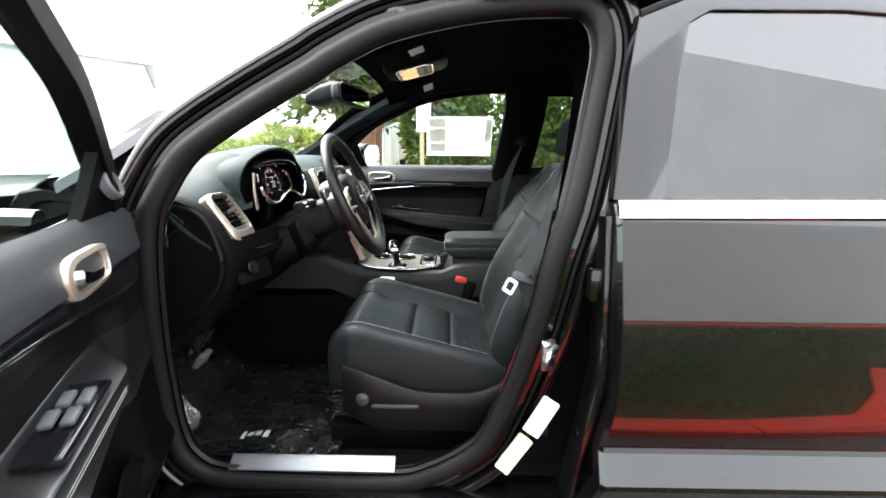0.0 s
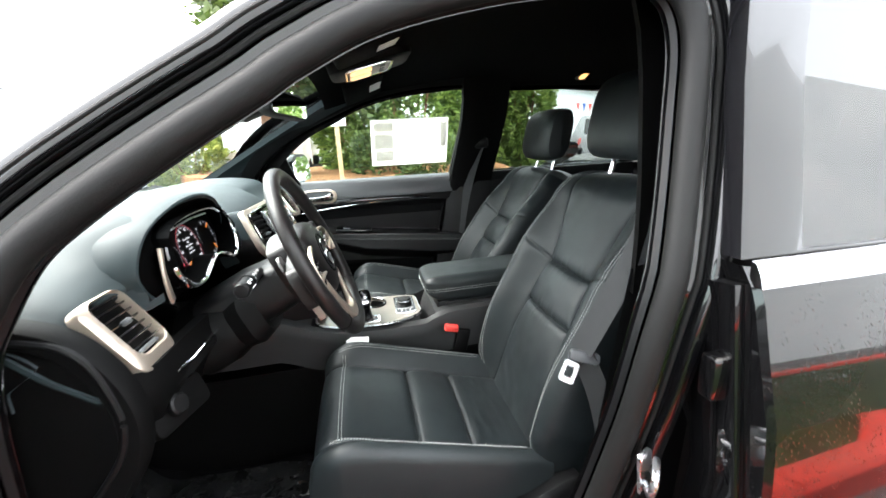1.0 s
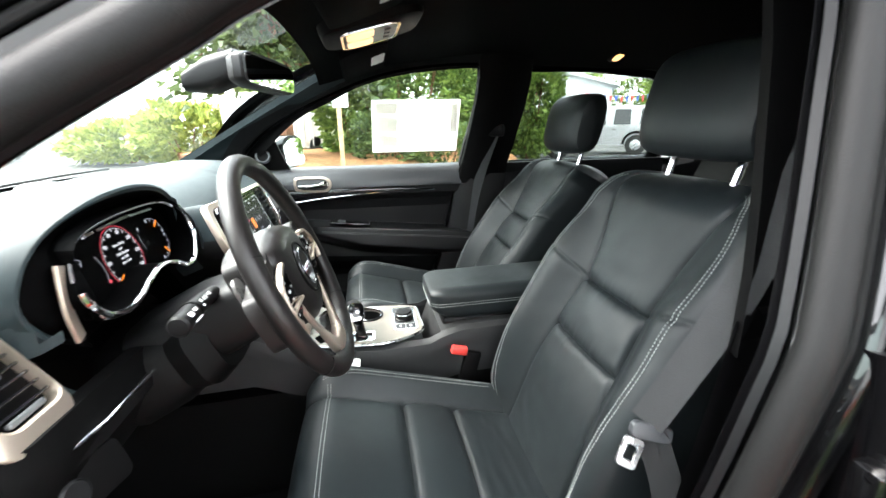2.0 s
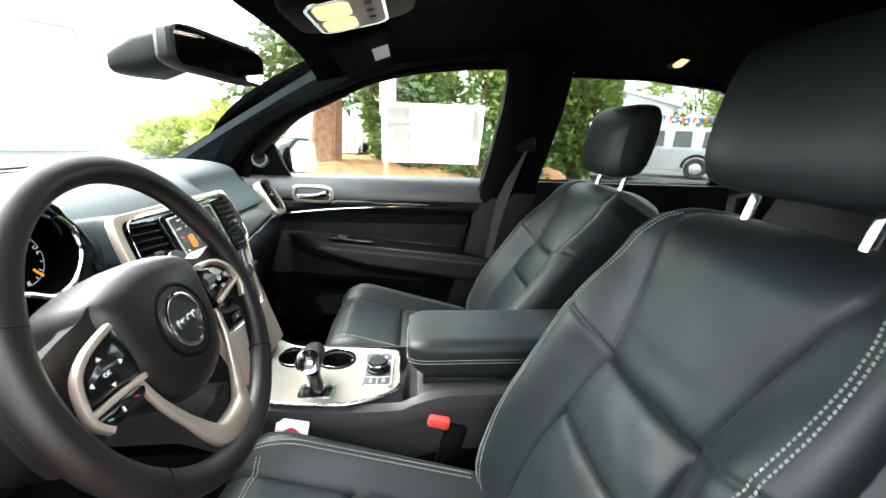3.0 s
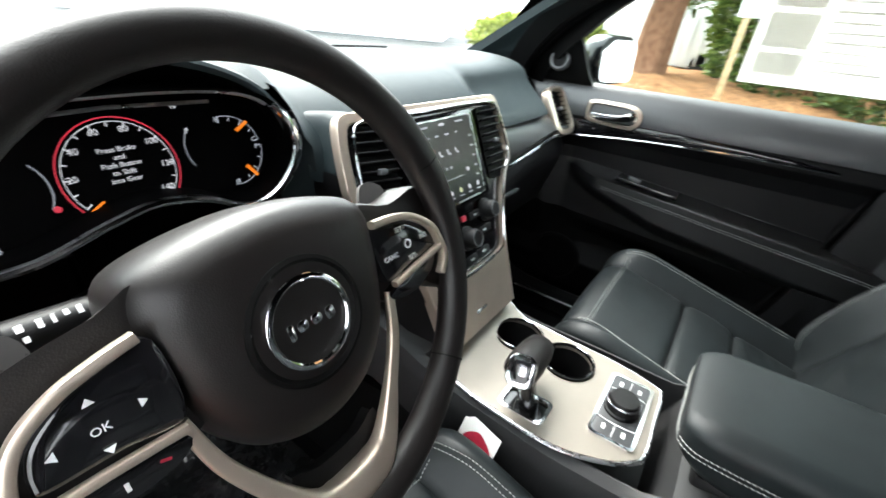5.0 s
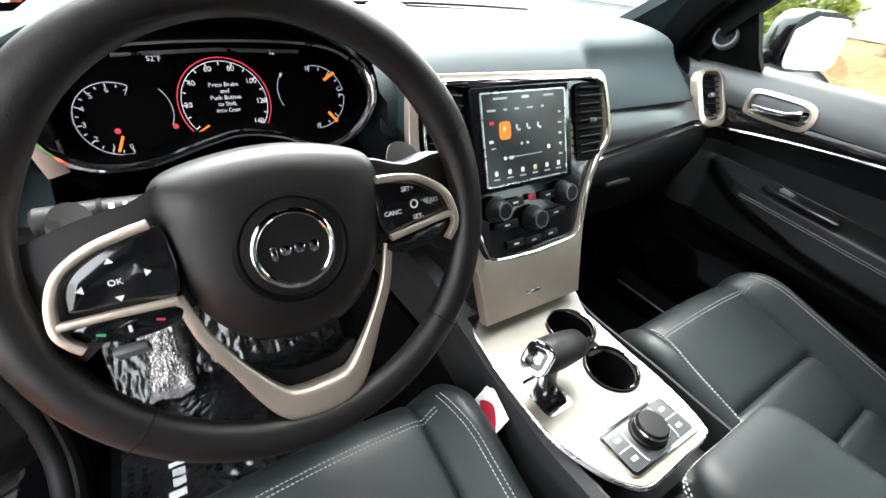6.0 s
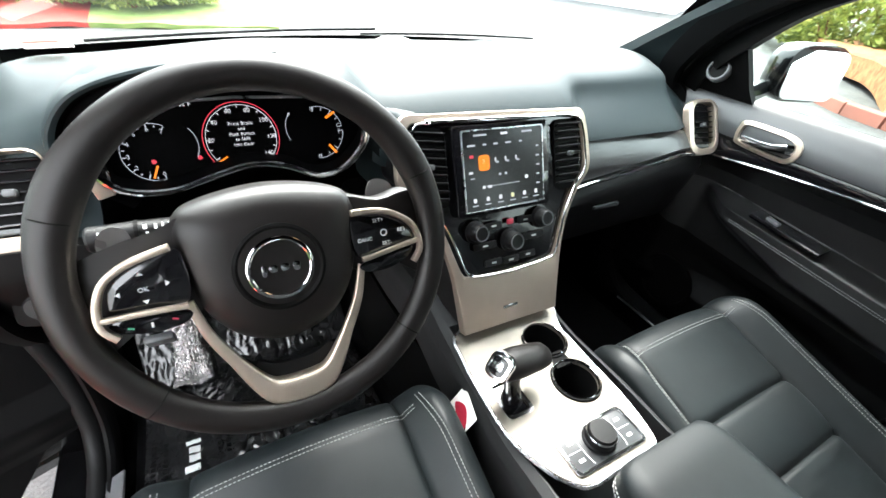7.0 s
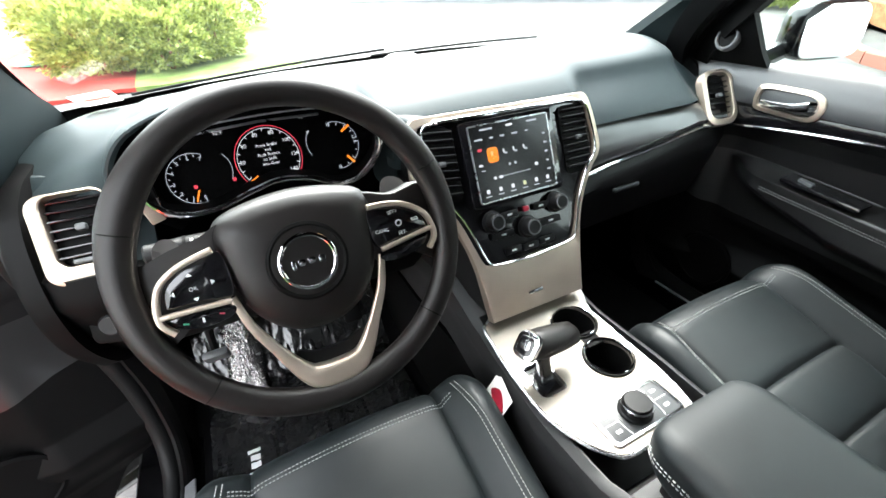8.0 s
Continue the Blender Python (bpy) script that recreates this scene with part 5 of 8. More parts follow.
# spokes: padded arms, switch pods and champagne outlines
for s in (-1, 1):
    arm = [(s * x, y) for x, y in (((0.070, 0.046), (0.10, 0.040), (0.13, 0.034), (0.155, 0.026), (0.178, 0.018)) if s < 0 else ((0.070, 0.050), (0.12, 0.044), (0.160, 0.050), (0.180, 0.030)))
           + ((0.181, -0.02), (0.170, -0.060), (0.125, -0.034), (0.080, -0.034))]
    ol = [(p.x, p.y) for p in spline([(x, y, 0) for x, y in arm], 4, True)]
    spoke = part("spoke", slab(ol if s > 0 else ol[::-1], 0.030, W @ Matrix.Translation((0, 0, -0.006)), 0.006) if s < 0 else slab(ol[::-1], 0.030, W @ Matrix.Translation((0, 0, -0.006)), 0.006), LEATHER_WHEEL, wheel, "black padded spoke")
    pod = [(s * x, y) for x, y in (((0.085, 0.026), (0.108, 0.023), (0.130, 0.015), (0.146, 0.002), (0.150, -0.014), (0.146, -0.020), (0.115, -0.021), (0.085, -0.023)) if s < 0 else
                                   ((0.080, 0.029), (0.105, 0.028), (0.127, 0.022), (0.148, 0.007), (0.154, -0.006), (0.148, -0.010), (0.115, -0.013), (0.084, -0.017)))]
    pl = [(p.x, p.y) for p in spline([(x, y, 0) for x, y in pod], 4, True)]
    switch = part("switch_pod", slab(pl[::-1] if s > 0 else pl, 0.012, W @ Matrix.Translation((0, 0, 0.006)), 0.003), PIANO, wheel, "gloss black switch pod with white marks")
    line = ((0.092, 0.031), (0.110, 0.027), (0.130, 0.0205), (0.148, 0.008), (0.157, -0.012), (0.158, -0.032), (0.148, -0.046)) if s < 0 else ((0.082, 0.034), (0.105, 0.033), (0.127, 0.028), (0.150, 0.013), (0.159, -0.005), (0.160, -0.022), (0.150, -0.036))
    part("pod_trim", sweep([wp(s * p.x, p.y, 0.007) for p in spline([(x, y, 0) for x, y in line], 6)], rounded(0.0068, 0.009, 0.002, 2), up=W.to_3x3() @ Vector((0, 0, 1))), CHAMPAGNE, wheel, "champagne pod outline")
    part("pod_divider", sweep([wp(s * x, y, 0.008) for x, y in (((0.157, -0.0255), (0.125, -0.026), (0.088, -0.028)) if s < 0 else ((0.158, -0.010), (0.125, -0.015), (0.088, -0.021)))], rounded(0.0055, 0.007, 0.0015, 2), up=W.to_3x3() @ Vector((0, 0, 1))), CHAMPAGNE, wheel)
    if s < 0:
        for x, y, w, h in ((0, 0.0155, 0.0055, 0.004), (0, -0.0125, 0.0055, -0.004), (-0.020, -0.001, 0.004, 0.0055), (0.020, 0.002, -0.004, 0.0055)):
            part("mark", slab([(-w / 2, -h / 2), (w / 2, -h / 2), (0, h / 2)] if abs(h) < abs(w) else [(-w / 2, 0), (w / 2, -h / 2), (w / 2, h / 2)], 0.0004, W @ Matrix.Translation((-0.120 + x, -0.004 + y, 0.0072))), PRINT_WHITE, switch)
        part("mark", words("OK", 0.0062, W @ Matrix.Translation((-0.120, -0.0045, 0.007))), PRINT_WHITE, switch, smooth=False)
    else:
        for t, x, y in (("SET+", 0.112, 0.021), ("SET-", 0.120, -0.007), ("RES", 0.139, 0.006), ("CANC", 0.094, 0.001)):
            part("mark", words(t, 0.0062, W @ Matrix.Translation((x, y, 0.0070))), PRINT_WHITE, switch, smooth=False)
        part("mark", lathe([(0.0042, 0), (0.0042, 0.0006), (0.0030, 0.0006), (0.0030, 0)], 16, W @ Matrix.Translation((0.117, 0.006, 0.0070))), PRINT_WHITE, switch)
    low = [(s * x, y) for x, y in (((0.152, -0.031), (0.147, -0.043), (0.120, -0.050), (0.092, -0.046), (0.088, -0.035), (0.115, -0.031)) if s < 0 else ((0.152, -0.017), (0.147, -0.030), (0.120, -0.040), (0.092, -0.038), (0.086, -0.028), (0.115, -0.021)))]
    ll = [(p.x, p.y) for p in spline([(x, y, 0) for x, y in low], 3, True)]
    lower = part("lower_switch", slab(ll[::-1] if s > 0 else ll, 0.012, W @ Matrix.Translation((0, 0, 0.002)), 0.002), PIANO, wheel)
    if s < 0:
        part("mark", box((0, 0, 0), (0.0055, 0.0018, 0.0005), 0, m=W @ Matrix.Translation((-0.138, -0.040, 0.0025)) @ pose(0, 0, 0, 0, 0, -20)), PRINT_GREEN, lower)
        part("mark", box((0, 0, 0), (0.0055, 0.0018, 0.0005), 0, m=W @ Matrix.Translation((-0.102, -0.040, 0.0025)) @ pose(0, 0, 0, 0, 0, -20)), RED_PRINT, lower)
        part("mark", box((0, 0, 0), (0.0022, 0.005, 0.0005), 0, m=W @ Matrix.Translation((-0.121, -0.041, 0.0025))), PRINT_WHITE, lower)
# lower champagne yoke
half_yoke = [(0.088, -0.028), (0.079, -0.065), (0.061, -0.102), (0.040, -0.138), (0.024, -0.152)]
yoke = [(-x, y) for x, y in half_yoke] + [(0.0, -0.155)] + half_yoke[::-1]
widths = [0.55, 0.75, 0.9, 1.5, 2.1, 2.2, 2.1, 1.5, 0.9, 0.75, 0.55]
yk = spline([(x, y, 0) for x, y in yoke], 4)
part("lower_yoke", sweep([wp(p.x, p.y, -0.002) for p in yk], rounded(0.014, 0.010, 0.003, 3), up=W.to_3x3() @ Vector((0, 0, 1)), scale=[lerp([(i * 4, w) for i, w in enumerate(widths)], k) for k in range(len(yk))]), CHAMPAGNE, wheel, "champagne lower spoke yoke")
part("yoke_pad", slab([(p.x, p.y) for p in spline([(x, y, 0) for x, y in ((-0.040, -0.118), (-0.020, -0.127), (0.020, -0.127), (0.040, -0.118), (0.034, -0.132), (0.022, -0.140), (-0.022, -0.140), (-0.034, -0.132))], 3, True)], 0.014, W @ Matrix.Translation((0, 0, -0.010)), 0.003), PLASTIC, wheel, "black lower spoke insert")
for s in (-1, 1):
    part("paddle", slab([(p.x, p.y) for p in spline([(s * x, y, 0) for x, y in (((0.128, 0.014), (0.152, 0.016), (0.153, 0.040), (0.141, 0.050), (0.128, 0.042)) if s < 0 else ((0.119, 0.036), (0.148, 0.034), (0.150, 0.052), (0.136, 0.062), (0.122, 0.059)))], 4, True)][::(1 if s < 0 else -1)], 0.005, W @ Matrix.Translation((0, 0, -0.040)), 0.001), PADDLE, wheel, "satin grey shift paddle")

# ---- column, stalk ----
column = thing("steering_column", (-0.406, 0.42, 0.95), "black plastic steering column shroud with stalk", "steering column")
rings = []
for i, (d, w, h) in enumerate(((-0.055, 0.055, 0.050), (-0.065, 0.066, 0.060), (-0.10, 0.070, 0.066), (-0.17, 0.075, 0.072), (-0.26, 0.080, 0.060))):
    rings.append([wp(w * x, h * y * (0.62 if y > 0 else 1.0) - 0.01, d) for x, y in rounded(2, 2, 0.55, 4)])
shroud = part("shroud", loft(rings), PLASTIC, column, "black column shroud")
part("column_boot", loft([[wp(0.095 * k * x, 0.066 * k * y - 0.050, d) for x, y in rounded(2, 2, 0.7, 5)] for d, k in ((-0.15, 0.80), (-0.18, 1.0), (-0.21, 0.93), (-0.24, 1.08), (-0.30, 1.15))]), PLASTIC_DARK, column, "ribbed black column boot")
stalk = part("stalk", tube([wp(-0.05, 0.028, -0.115), wp(-0.09, 0.031, -0.116), wp(-0.13, 0.0316, -0.117), wp(-0.168, 0.0310, -0.117)], 0.0125, 12, scale=[0.8, 1.0, 1.1, 1.15]), PLASTIC, column, "black wiper and indicator stalk with white marks")
for x, y, w, h in ((-0.160, 0.036, 0.010, 0.007), (-0.146, 0.037, 0.008, 0.005), (-0.121, 0.039, 0.004, 0.005), (-0.120, 0.031, 0.003, 0.004), (-0.111, 0.038, 0.003, 0.006), (-0.104, 0.038, 0.002, 0.006), (-0.097, 0.039, 0.003, 0.004), (-0.090, 0.038, 0.003, 0.006), (-0.150, 0.024, 0.022, 0.002)):
    part("stalk_mark", box((0, 0, 0), (w, h, 0.0006), 0, m=W @ Matrix.Translation((x, y, -0.1025)) @ pose(0, 0, 0, -24, 0, 0)), PRINT_WHITE, stalk)
part("stalk_collar", tube([wp(-0.128, 0.0316, -0.117), wp(-0.132, 0.0316, -0.117)], 0.0148, 14), PLASTIC_DARK, stalk)
part("stalk_tip", lathe([(0.0145, 0), (0.0145, 0.008), (0.012, 0.011), (0, 0.012)], 24, plane_at(wp(-0.167, 0.0310, -0.117), (0, 1, 0), (0, 0, 1)) @ pose(0, 0, 0, 0, 180, 0)), PLASTIC, stalk, "black round stalk end")

# ---- centre console ----
console = thing("centre_console", (0, 0.1, 0.42), "black centre console with champagne plate, shifter and cup holders", "centre console")
PL = [(-0.098, 0.312), (-0.124, 0.25), (-0.131, 0.17), (-0.131, 0.10), (-0.112, 0.040), (-0.088, 0.006), (-0.064, -0.006), (0.0, -0.004), (0.060, -0.002), (0.078, 0.010), (0.092, 0.075), (0.094, 0.16), (0.096, 0.25), (0.100, 0.312)]
plate_o = [(p.x, p.y) for p in spline([(x, y, 0) for x, y in PL], 4, True)]


def con_top(y):
    return lerp([(-0.45, 0.832), (-0.10, 0.828), (-0.045, 0.812), (-0.015, 0.798), (0.10, 0.797), (0.25, 0.800), (0.32, 0.815), (0.42, 0.86)], y)


rings = []
for i in range(44):
    y = -0.46 + 1.36 * i / 43
    zt = con_top(y) - 0.004
    w = lerp([(-0.46, 0.125), (-0.1, 0.135), (0.1, 0.145), (0.3, 0.135), (0.56, 0.15)], y)
    row = [(w * 1.0, 0.43), (w * 1.0, zt - 0.075), (w * 0.985, zt - 0.055), (w * 0.99, zt - 0.05), (w * 0.985, zt - 0.03), (w * 0.95, zt - 0.010), (w * 0.86, zt - 0.001), (w * 0.84, zt - 0.001), (w * 0.83, 0.725 if -0.02 < y < 0.30 else zt)]
    row[0] = (w * 0.99, max(zt - 0.135, 0.62))
    rings.append([Vector((x, y, z)) for x, z in row] + [Vector((-x, y, z)) for x, z in reversed(row)])
part("console_body", loft(rings), CONSOLE_SOFT, console, "dark grey soft console body")
base = []
for i in range(24):
    y = -0.455 + 1.35 * i / 23
    w = lerp([(-0.46, 0.125), (-0.1, 0.135), (0.1, 0.145), (0.3, 0.135), (0.56, 0.15)], y) * 0.99 - 0.006
    base.append([Vector((x, y, z)) for x, z in ((w, 0.385), (w, 0.69), (-w, 0.69), (-w, 0.385))])
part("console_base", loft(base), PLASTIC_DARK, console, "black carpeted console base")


def plate_mesh():
    """The plate with two joined round cup wells and the shifter's slot cut through it."""
    bm = bmesh.new()
    loops = [plate_o, [(0.044 + 0.040 * math.cos(a), 0.238 + 0.040 * math.sin(a)) for a in (2 * math.pi * k / 36 for k in range(36))], [(0.038 + 0.040 * math.cos(a), 0.142 + 0.040 * math.sin(a)) for a in (2 * math.pi * k / 36 for k in range(36))],
             [(x - 0.092, y + 0.160) for x, y in rounded(0.042, 0.062, 0.008, 3)]]
    edges = []
    for lp in loops:
        vs = [bm.verts.new((x, y, con_top(y) + 0.006 - 0.797 + 0.797)) for x, y in lp]
        edges += [bm.edges.new((vs[i], vs[(i + 1) % len(vs)])) for i in range(len(vs))]
    bmesh.ops.triangle_fill(bm, use_beauty=True, use_dissolve=False, edges=edges)
    ext = bmesh.ops.extrude_face_region(bm, geom=bm.faces[:])
    bmesh.ops.translate(bm, vec=(0, 0, -0.006), verts=[v for v in ext["geom"] if isinstance(v, bmesh.types.BMVert)])
    return bm


part("console_plate", plate_mesh(), CHAMPAGNE_PLATE, console, "champagne satin metal plate", angle=0.5)
part("cup_bridge", box((0.041, 0.190, con_top(0.190) + 0.0036), (0.036, 0.034, 0.006), 0.001), PLASTIC_DARK, console, "black bridge between the cup wells")
part("plate_edge", tube([Vector((x * 1.015, 0.15 + (y - 0.15) * 1.015, con_top(y) + 0.003)) for x, y in plate_o], 0.003, 8, True), STEEL, console, "bright plate edge")
for x, y in ((0.044, 0.238), (0.038, 0.142)):
    cup = part("cup_holder", lathe([(0.0, 0.735), (0.036, 0.735), (0.0395, 0.74), (0.0405, 0.802), (0.0412, 0.8035), (0.0418, 0.802), (0.042, 0.732), (0.0, 0.730)], 36, Matrix.Translation((x, y, con_top(y) - 0.797))), PLASTIC_DARK, console, "black cup well")
    part("cup_rim", lathe([(0.0400, 0.802), (0.0400, 0.8075), (0.0412, 0.8085), (0.0424, 0.8075), (0.0424, 0.802)], 36, Matrix.Translation((x, y, con_top(y) - 0.797))), CHROME, cup, "chrome rim")
    part("rim_gasket", lathe([(0.0424, 0.802), (0.0424, 0.8062), (0.0450, 0.8062), (0.0454, 0.802)], 36, Matrix.Translation((x, y, con_top(y) - 0.797))), PLASTIC_DARK, cup, "black ring")
# shifter
SM = Matrix.Translation((-0.092, 0.160, 0.8035))
gate = part("shift_gate", frame_plate(rounded(0.052, 0.074, 0.010, 3), rounded(0.040, 0.060, 0.007, 3), 0.004, SM @ Matrix.Translation((0, 0, 0.002))), CHROME, console, "chrome shifter surround")
part("gate_well", slab(rounded(0.044, 0.064, 0.007, 3), 0.004, SM @ Matrix.Translation((0, 0, -0.004))), PIANO, gate)
shifter = part("shifter", loft([[Vector((cx_ + w * x, cy_ + d * y, z)) for x, y in rounded(2, 2, 0.6, 3)] for cx_, cy_, z, w, d in ((-0.090, 0.158, 0.800, 0.016, 0.016), (-0.091, 0.160, 0.82, 0.012, 0.013), (-0.096, 0.164, 0.845, 0.011, 0.013), (-0.100, 0.168, 0.865, 0.014, 0.018), (-0.100, 0.170, 0.876, 0.014, 0.018))]), PIANO, console, "gloss black shift lever")
hx = Vector((0.97, 0.06, -0.18)).normalized()
head = []
for d, r in ((-0.040, 0.010), (-0.036, 0.019), (-0.028, 0.0225), (0.0, 0.024), (0.04, 0.022), (0.062, 0.019), (0.070, 0.012)):
    c = Vector((-0.088, 0.172, 0.876)) + hx * d
    m = plane_at(c, hx.cross(Vector((0, 0, 1))), (0, 0, 1))
    head.append([m @ Vector((r * 1.12 * math.cos(a), r * math.sin(a), 0)) for a in (2 * math.pi * k / 20 for k in range(20))])
grip = part("shift_grip", loft(head), LEATHER_WHEEL, shifter, "black leather grip")
gm = plane_at(Vector((-0.088, 0.172, 0.876)) + hx * -0.034 + Vector((-0.006, -0.004, 0.010)), (0.25, -0.95, 0), (0.55, 0.15, 0.8))
part("grip_cap", slab(rounded(0.040, 0.046, 0.014, 4), 0.010, gm @ Matrix.Translation((0, 0, 0.004)), 0.003), CHROME, shifter, "chrome shifter face")
part("grip_face", slab(rounded(0.026, 0.030, 0.008, 4), 0.002, gm @ Matrix.Translation((0, 0, 0.0055)), 0.0008), PIANO, shifter)
part("grip_button", slab(rounded(0.012, 0.016, 0.004, 4), 0.002, gm @ Matrix.Translation((0.002, 0.002, 0.007)), 0.0008), STEEL, shifter)
# terrain selector
sel = part("selector_panel", slab(rounded(0.132, 0.056, 0.006, 3), 0.004, Matrix.Translation((-0.008, 0.039, 0.8065)), 0.001), PLASTIC_SLATE, console, "dark grey selector panel")
part("selector_frame", frame_plate(rounded(0.144, 0.066, 0.009, 3), rounded(0.132, 0.055, 0.006, 3), 0.004, Matrix.Translation((-0.008, 0.039, 0.8075))), CHROME, sel, "chrome frame")
part("selector_knob", lathe([(0.026, 0.0), (0.026, 0.004), (0.0235, 0.006), (0.0225, 0.020), (0.020, 0.0235), (0.0, 0.0245)], 36, Matrix.Translation((-0.010, 0.040, 0.806))), PLASTIC, sel, "round black selector knob")
part("knob_ring", lathe([(0.0232, 0.016), (0.0236, 0.018), (0.0224, 0.020)], 36, Matrix.Translation((-0.010, 0.040, 0.806))), STEEL, sel)
for s in (-1, 1):
    arcp = [Vector((-0.009 + s * (0.033 + 0.004 * math.cos(a)), 0.039 + 0.026 * math.sin(a), 0.8072)) for a in (-1.4 + 2.8 * k / 8 for k in range(9))]
    part("selector_line", tube(arcp, 0.0008, 5), PRINT_WHITE, sel)
    part("selector_line", box((-0.008 + s * 0.050, 0.039, 0.8068), (0.026, 0.0012, 0.0006), 0), PRINT_WHITE, sel)
    for y in (0.025, 0.053):
        part("selector_mark", box((-0.008 + s * 0.050, y, 0.8068), (0.010, 0.005, 0.0006), 0), PRINT_WHITE, sel)

# armrest lid
arm_rings = []
for i in range(40):
    q = (i / 39) ** 1.6
    y = -0.028 - 0.40 * q
    k = math.sqrt(max(0.0, 1 - (1 - min(1.0, (q + 0.004) / 0.12)) ** 2))
    zt, zb = 0.914 + 0.006 * q, 0.824 + 0.026 * (1 - min(1.0, q / 0.22)) ** 2
    hw, r = 0.097, 0.028
    hz = (zt - zb) / 2 * (0.55 + 0.45 * k)
    arm_rings.append([Vector((hw * (0.72 + 0.28 * k) * x, y, (zt + zb) / 2 + hz * z)) for x, z in [(a / hw, b / 0.055) for a, b in rounded(2 * hw, 0.11, 0.030, 7)]])
armrest = thing("armrest", (0, -0.22, 0.80), "padded black leather armrest on the centre console", "armrest")
lid = part("armrest_pad", loft(arm_rings), LEATHER, armrest, "black leather pad with pale stitching")
for dz in (0.0, 0.007):
    loop = [Vector((0.0985 * x, y, z)) for x, y, z in [(-1, -0.40, 0.874 + dz), (-1, -0.2, 0.872 + dz), (-1, -0.075, 0.870 + dz), (-0.93, -0.042, 0.869 + dz), (-0.70, -0.0275, 0.869 + dz), (0, -0.0265, 0.869 + dz), (0.70, -0.0275, 0.869 + dz), (0.93, -0.042, 0.869 + dz), (1, -0.075, 0.870 + dz), (1, -0.2, 0.872 + dz), (1, -0.40, 0.874 + dz)]]
    part("stitching", stitches(spline(loop, 6), up=lambda p: (p.x * 4, 1.0 if p.y > -0.06 else 0.0, 0.0)), STITCH, lid, "pale grey thread")
part("armrest_base", box((0, -0.25, 0.815), (0.17, 0.38, 0.035), 0.01), PLASTIC, armrest)

# picture card stuck between seat and console
card = thing("picture_card", (-0.15, 0.2, 0.70), "white card with a dark red car picture beside the seat", "card")
cm = plane_at((-0.152, 0.200, 0.750), (-0.25, -0.95, 0.02), (0.42, -0.28, 0.92))
part("card_paper", slab(rounded(0.070, 0.050, 0.002, 2), 0.0008, cm), PAPER, card)
part("picture_ground", slab(rounded(0.040, 0.014, 0.003, 2), 0.0004, cm @ Matrix.Translation((0.012, -0.012, 0.0004))), PIANO, card)
part("picture", slab([(p.x, p.y) for p in spline([(-0.026, -0.014, 0), (-0.020, -0.002, 0), (-0.004, 0.008, 0), (0.012, 0.004, 0), (0.026, -0.006, 0), (0.024, -0.016, 0), (0, -0.02, 0)], 3, True)], 0.0004, cm @ Matrix.Translation((0.002, 0.002, 0.0008))), RED_PRINT, card)

# ---- doors ----
WINDOW = [(0.445, 1.168), (-0.287, 1.168), (-0.318, 1.30), (-0.345, 1.47), (-0.340, 1.520), (-0.300, 1.537), (-0.18, 1.531), (-0.05, 1.515), (0.10, 1.478), (0.22, 1.428), (0.34, 1.370), (0.43, 1.308), (0.465, 1.272)]
FRAME = [(-0.300, 1.02), (-0.322, 1.20), (-0.352, 1.36), (-0.374, 1.50), (-0.360, 1.549), (-0.295, 1.562), (-0.05, 1.540), (0.12, 1.500), (0.245, 1.444), (0.37, 1.385), (0.485, 1.295), (0.58, 1.20), (0.615, 1.12)]


def door_x(y, z):
    """The inner trim's face: belt, inlay, recess, armrest and pocket."""
    x = lerp([(0.44, 0.81), (0.50, 0.775), (0.60, 0.765), (0.66, 0.785), (0.80, 0.785), (0.98, 0.782), (1.02, 0.766), (1.045, 0.743), (1.075, 0.740), (1.08, 0.736), (1.11, 0.740), (1.14, 0.751), (1.158, 0.762), (1.168, 0.775)], z)
    top = lerp([(-0.40, 0.862), (-0.26, 0.876), (0.36, 0.934), (0.45, 0.938)], y)
    bot = lerp([(-0.40, 0.755), (-0.21, 0.770), (0.15, 0.815), (0.34, 0.875), (0.45, 0.92)], y)
    x -= 0.078 * smooth(bot - 0.045, bot + 0.02, z) * smooth(top + 0.006, top - 0.010, z) * smooth(0.46, 0.33, y)
    x -= 0.030 * smooth(0.44, 0.52, y) * smooth(0.50, 0.60, z) * smooth(1.06, 0.98, z)
    hole = math.exp(-(((y - 0.18) / 0.20) ** 4 + ((z - 0.65 - 0.1 * (y - 0.1)) / 0.055) ** 4))
    return x + 0.045 * hole


def trim_z(y, v):
    """Rows of the trim's mesh run along the armrest's sloping top."""
    top = lerp([(-0.40, 0.862), (-0.26, 0.876), (0.36, 0.934), (0.45, 0.938)], y)
    foot = lerp([(-0.40, 0.33), (0.40, 0.31), (0.49, 0.335), (0.58, 0.45), (0.64, 0.48)], y)
    return foot + (top - foot) * v / 0.6 if v < 0.6 else top + (1.168 - top) * (v - 0.6) / 0.4


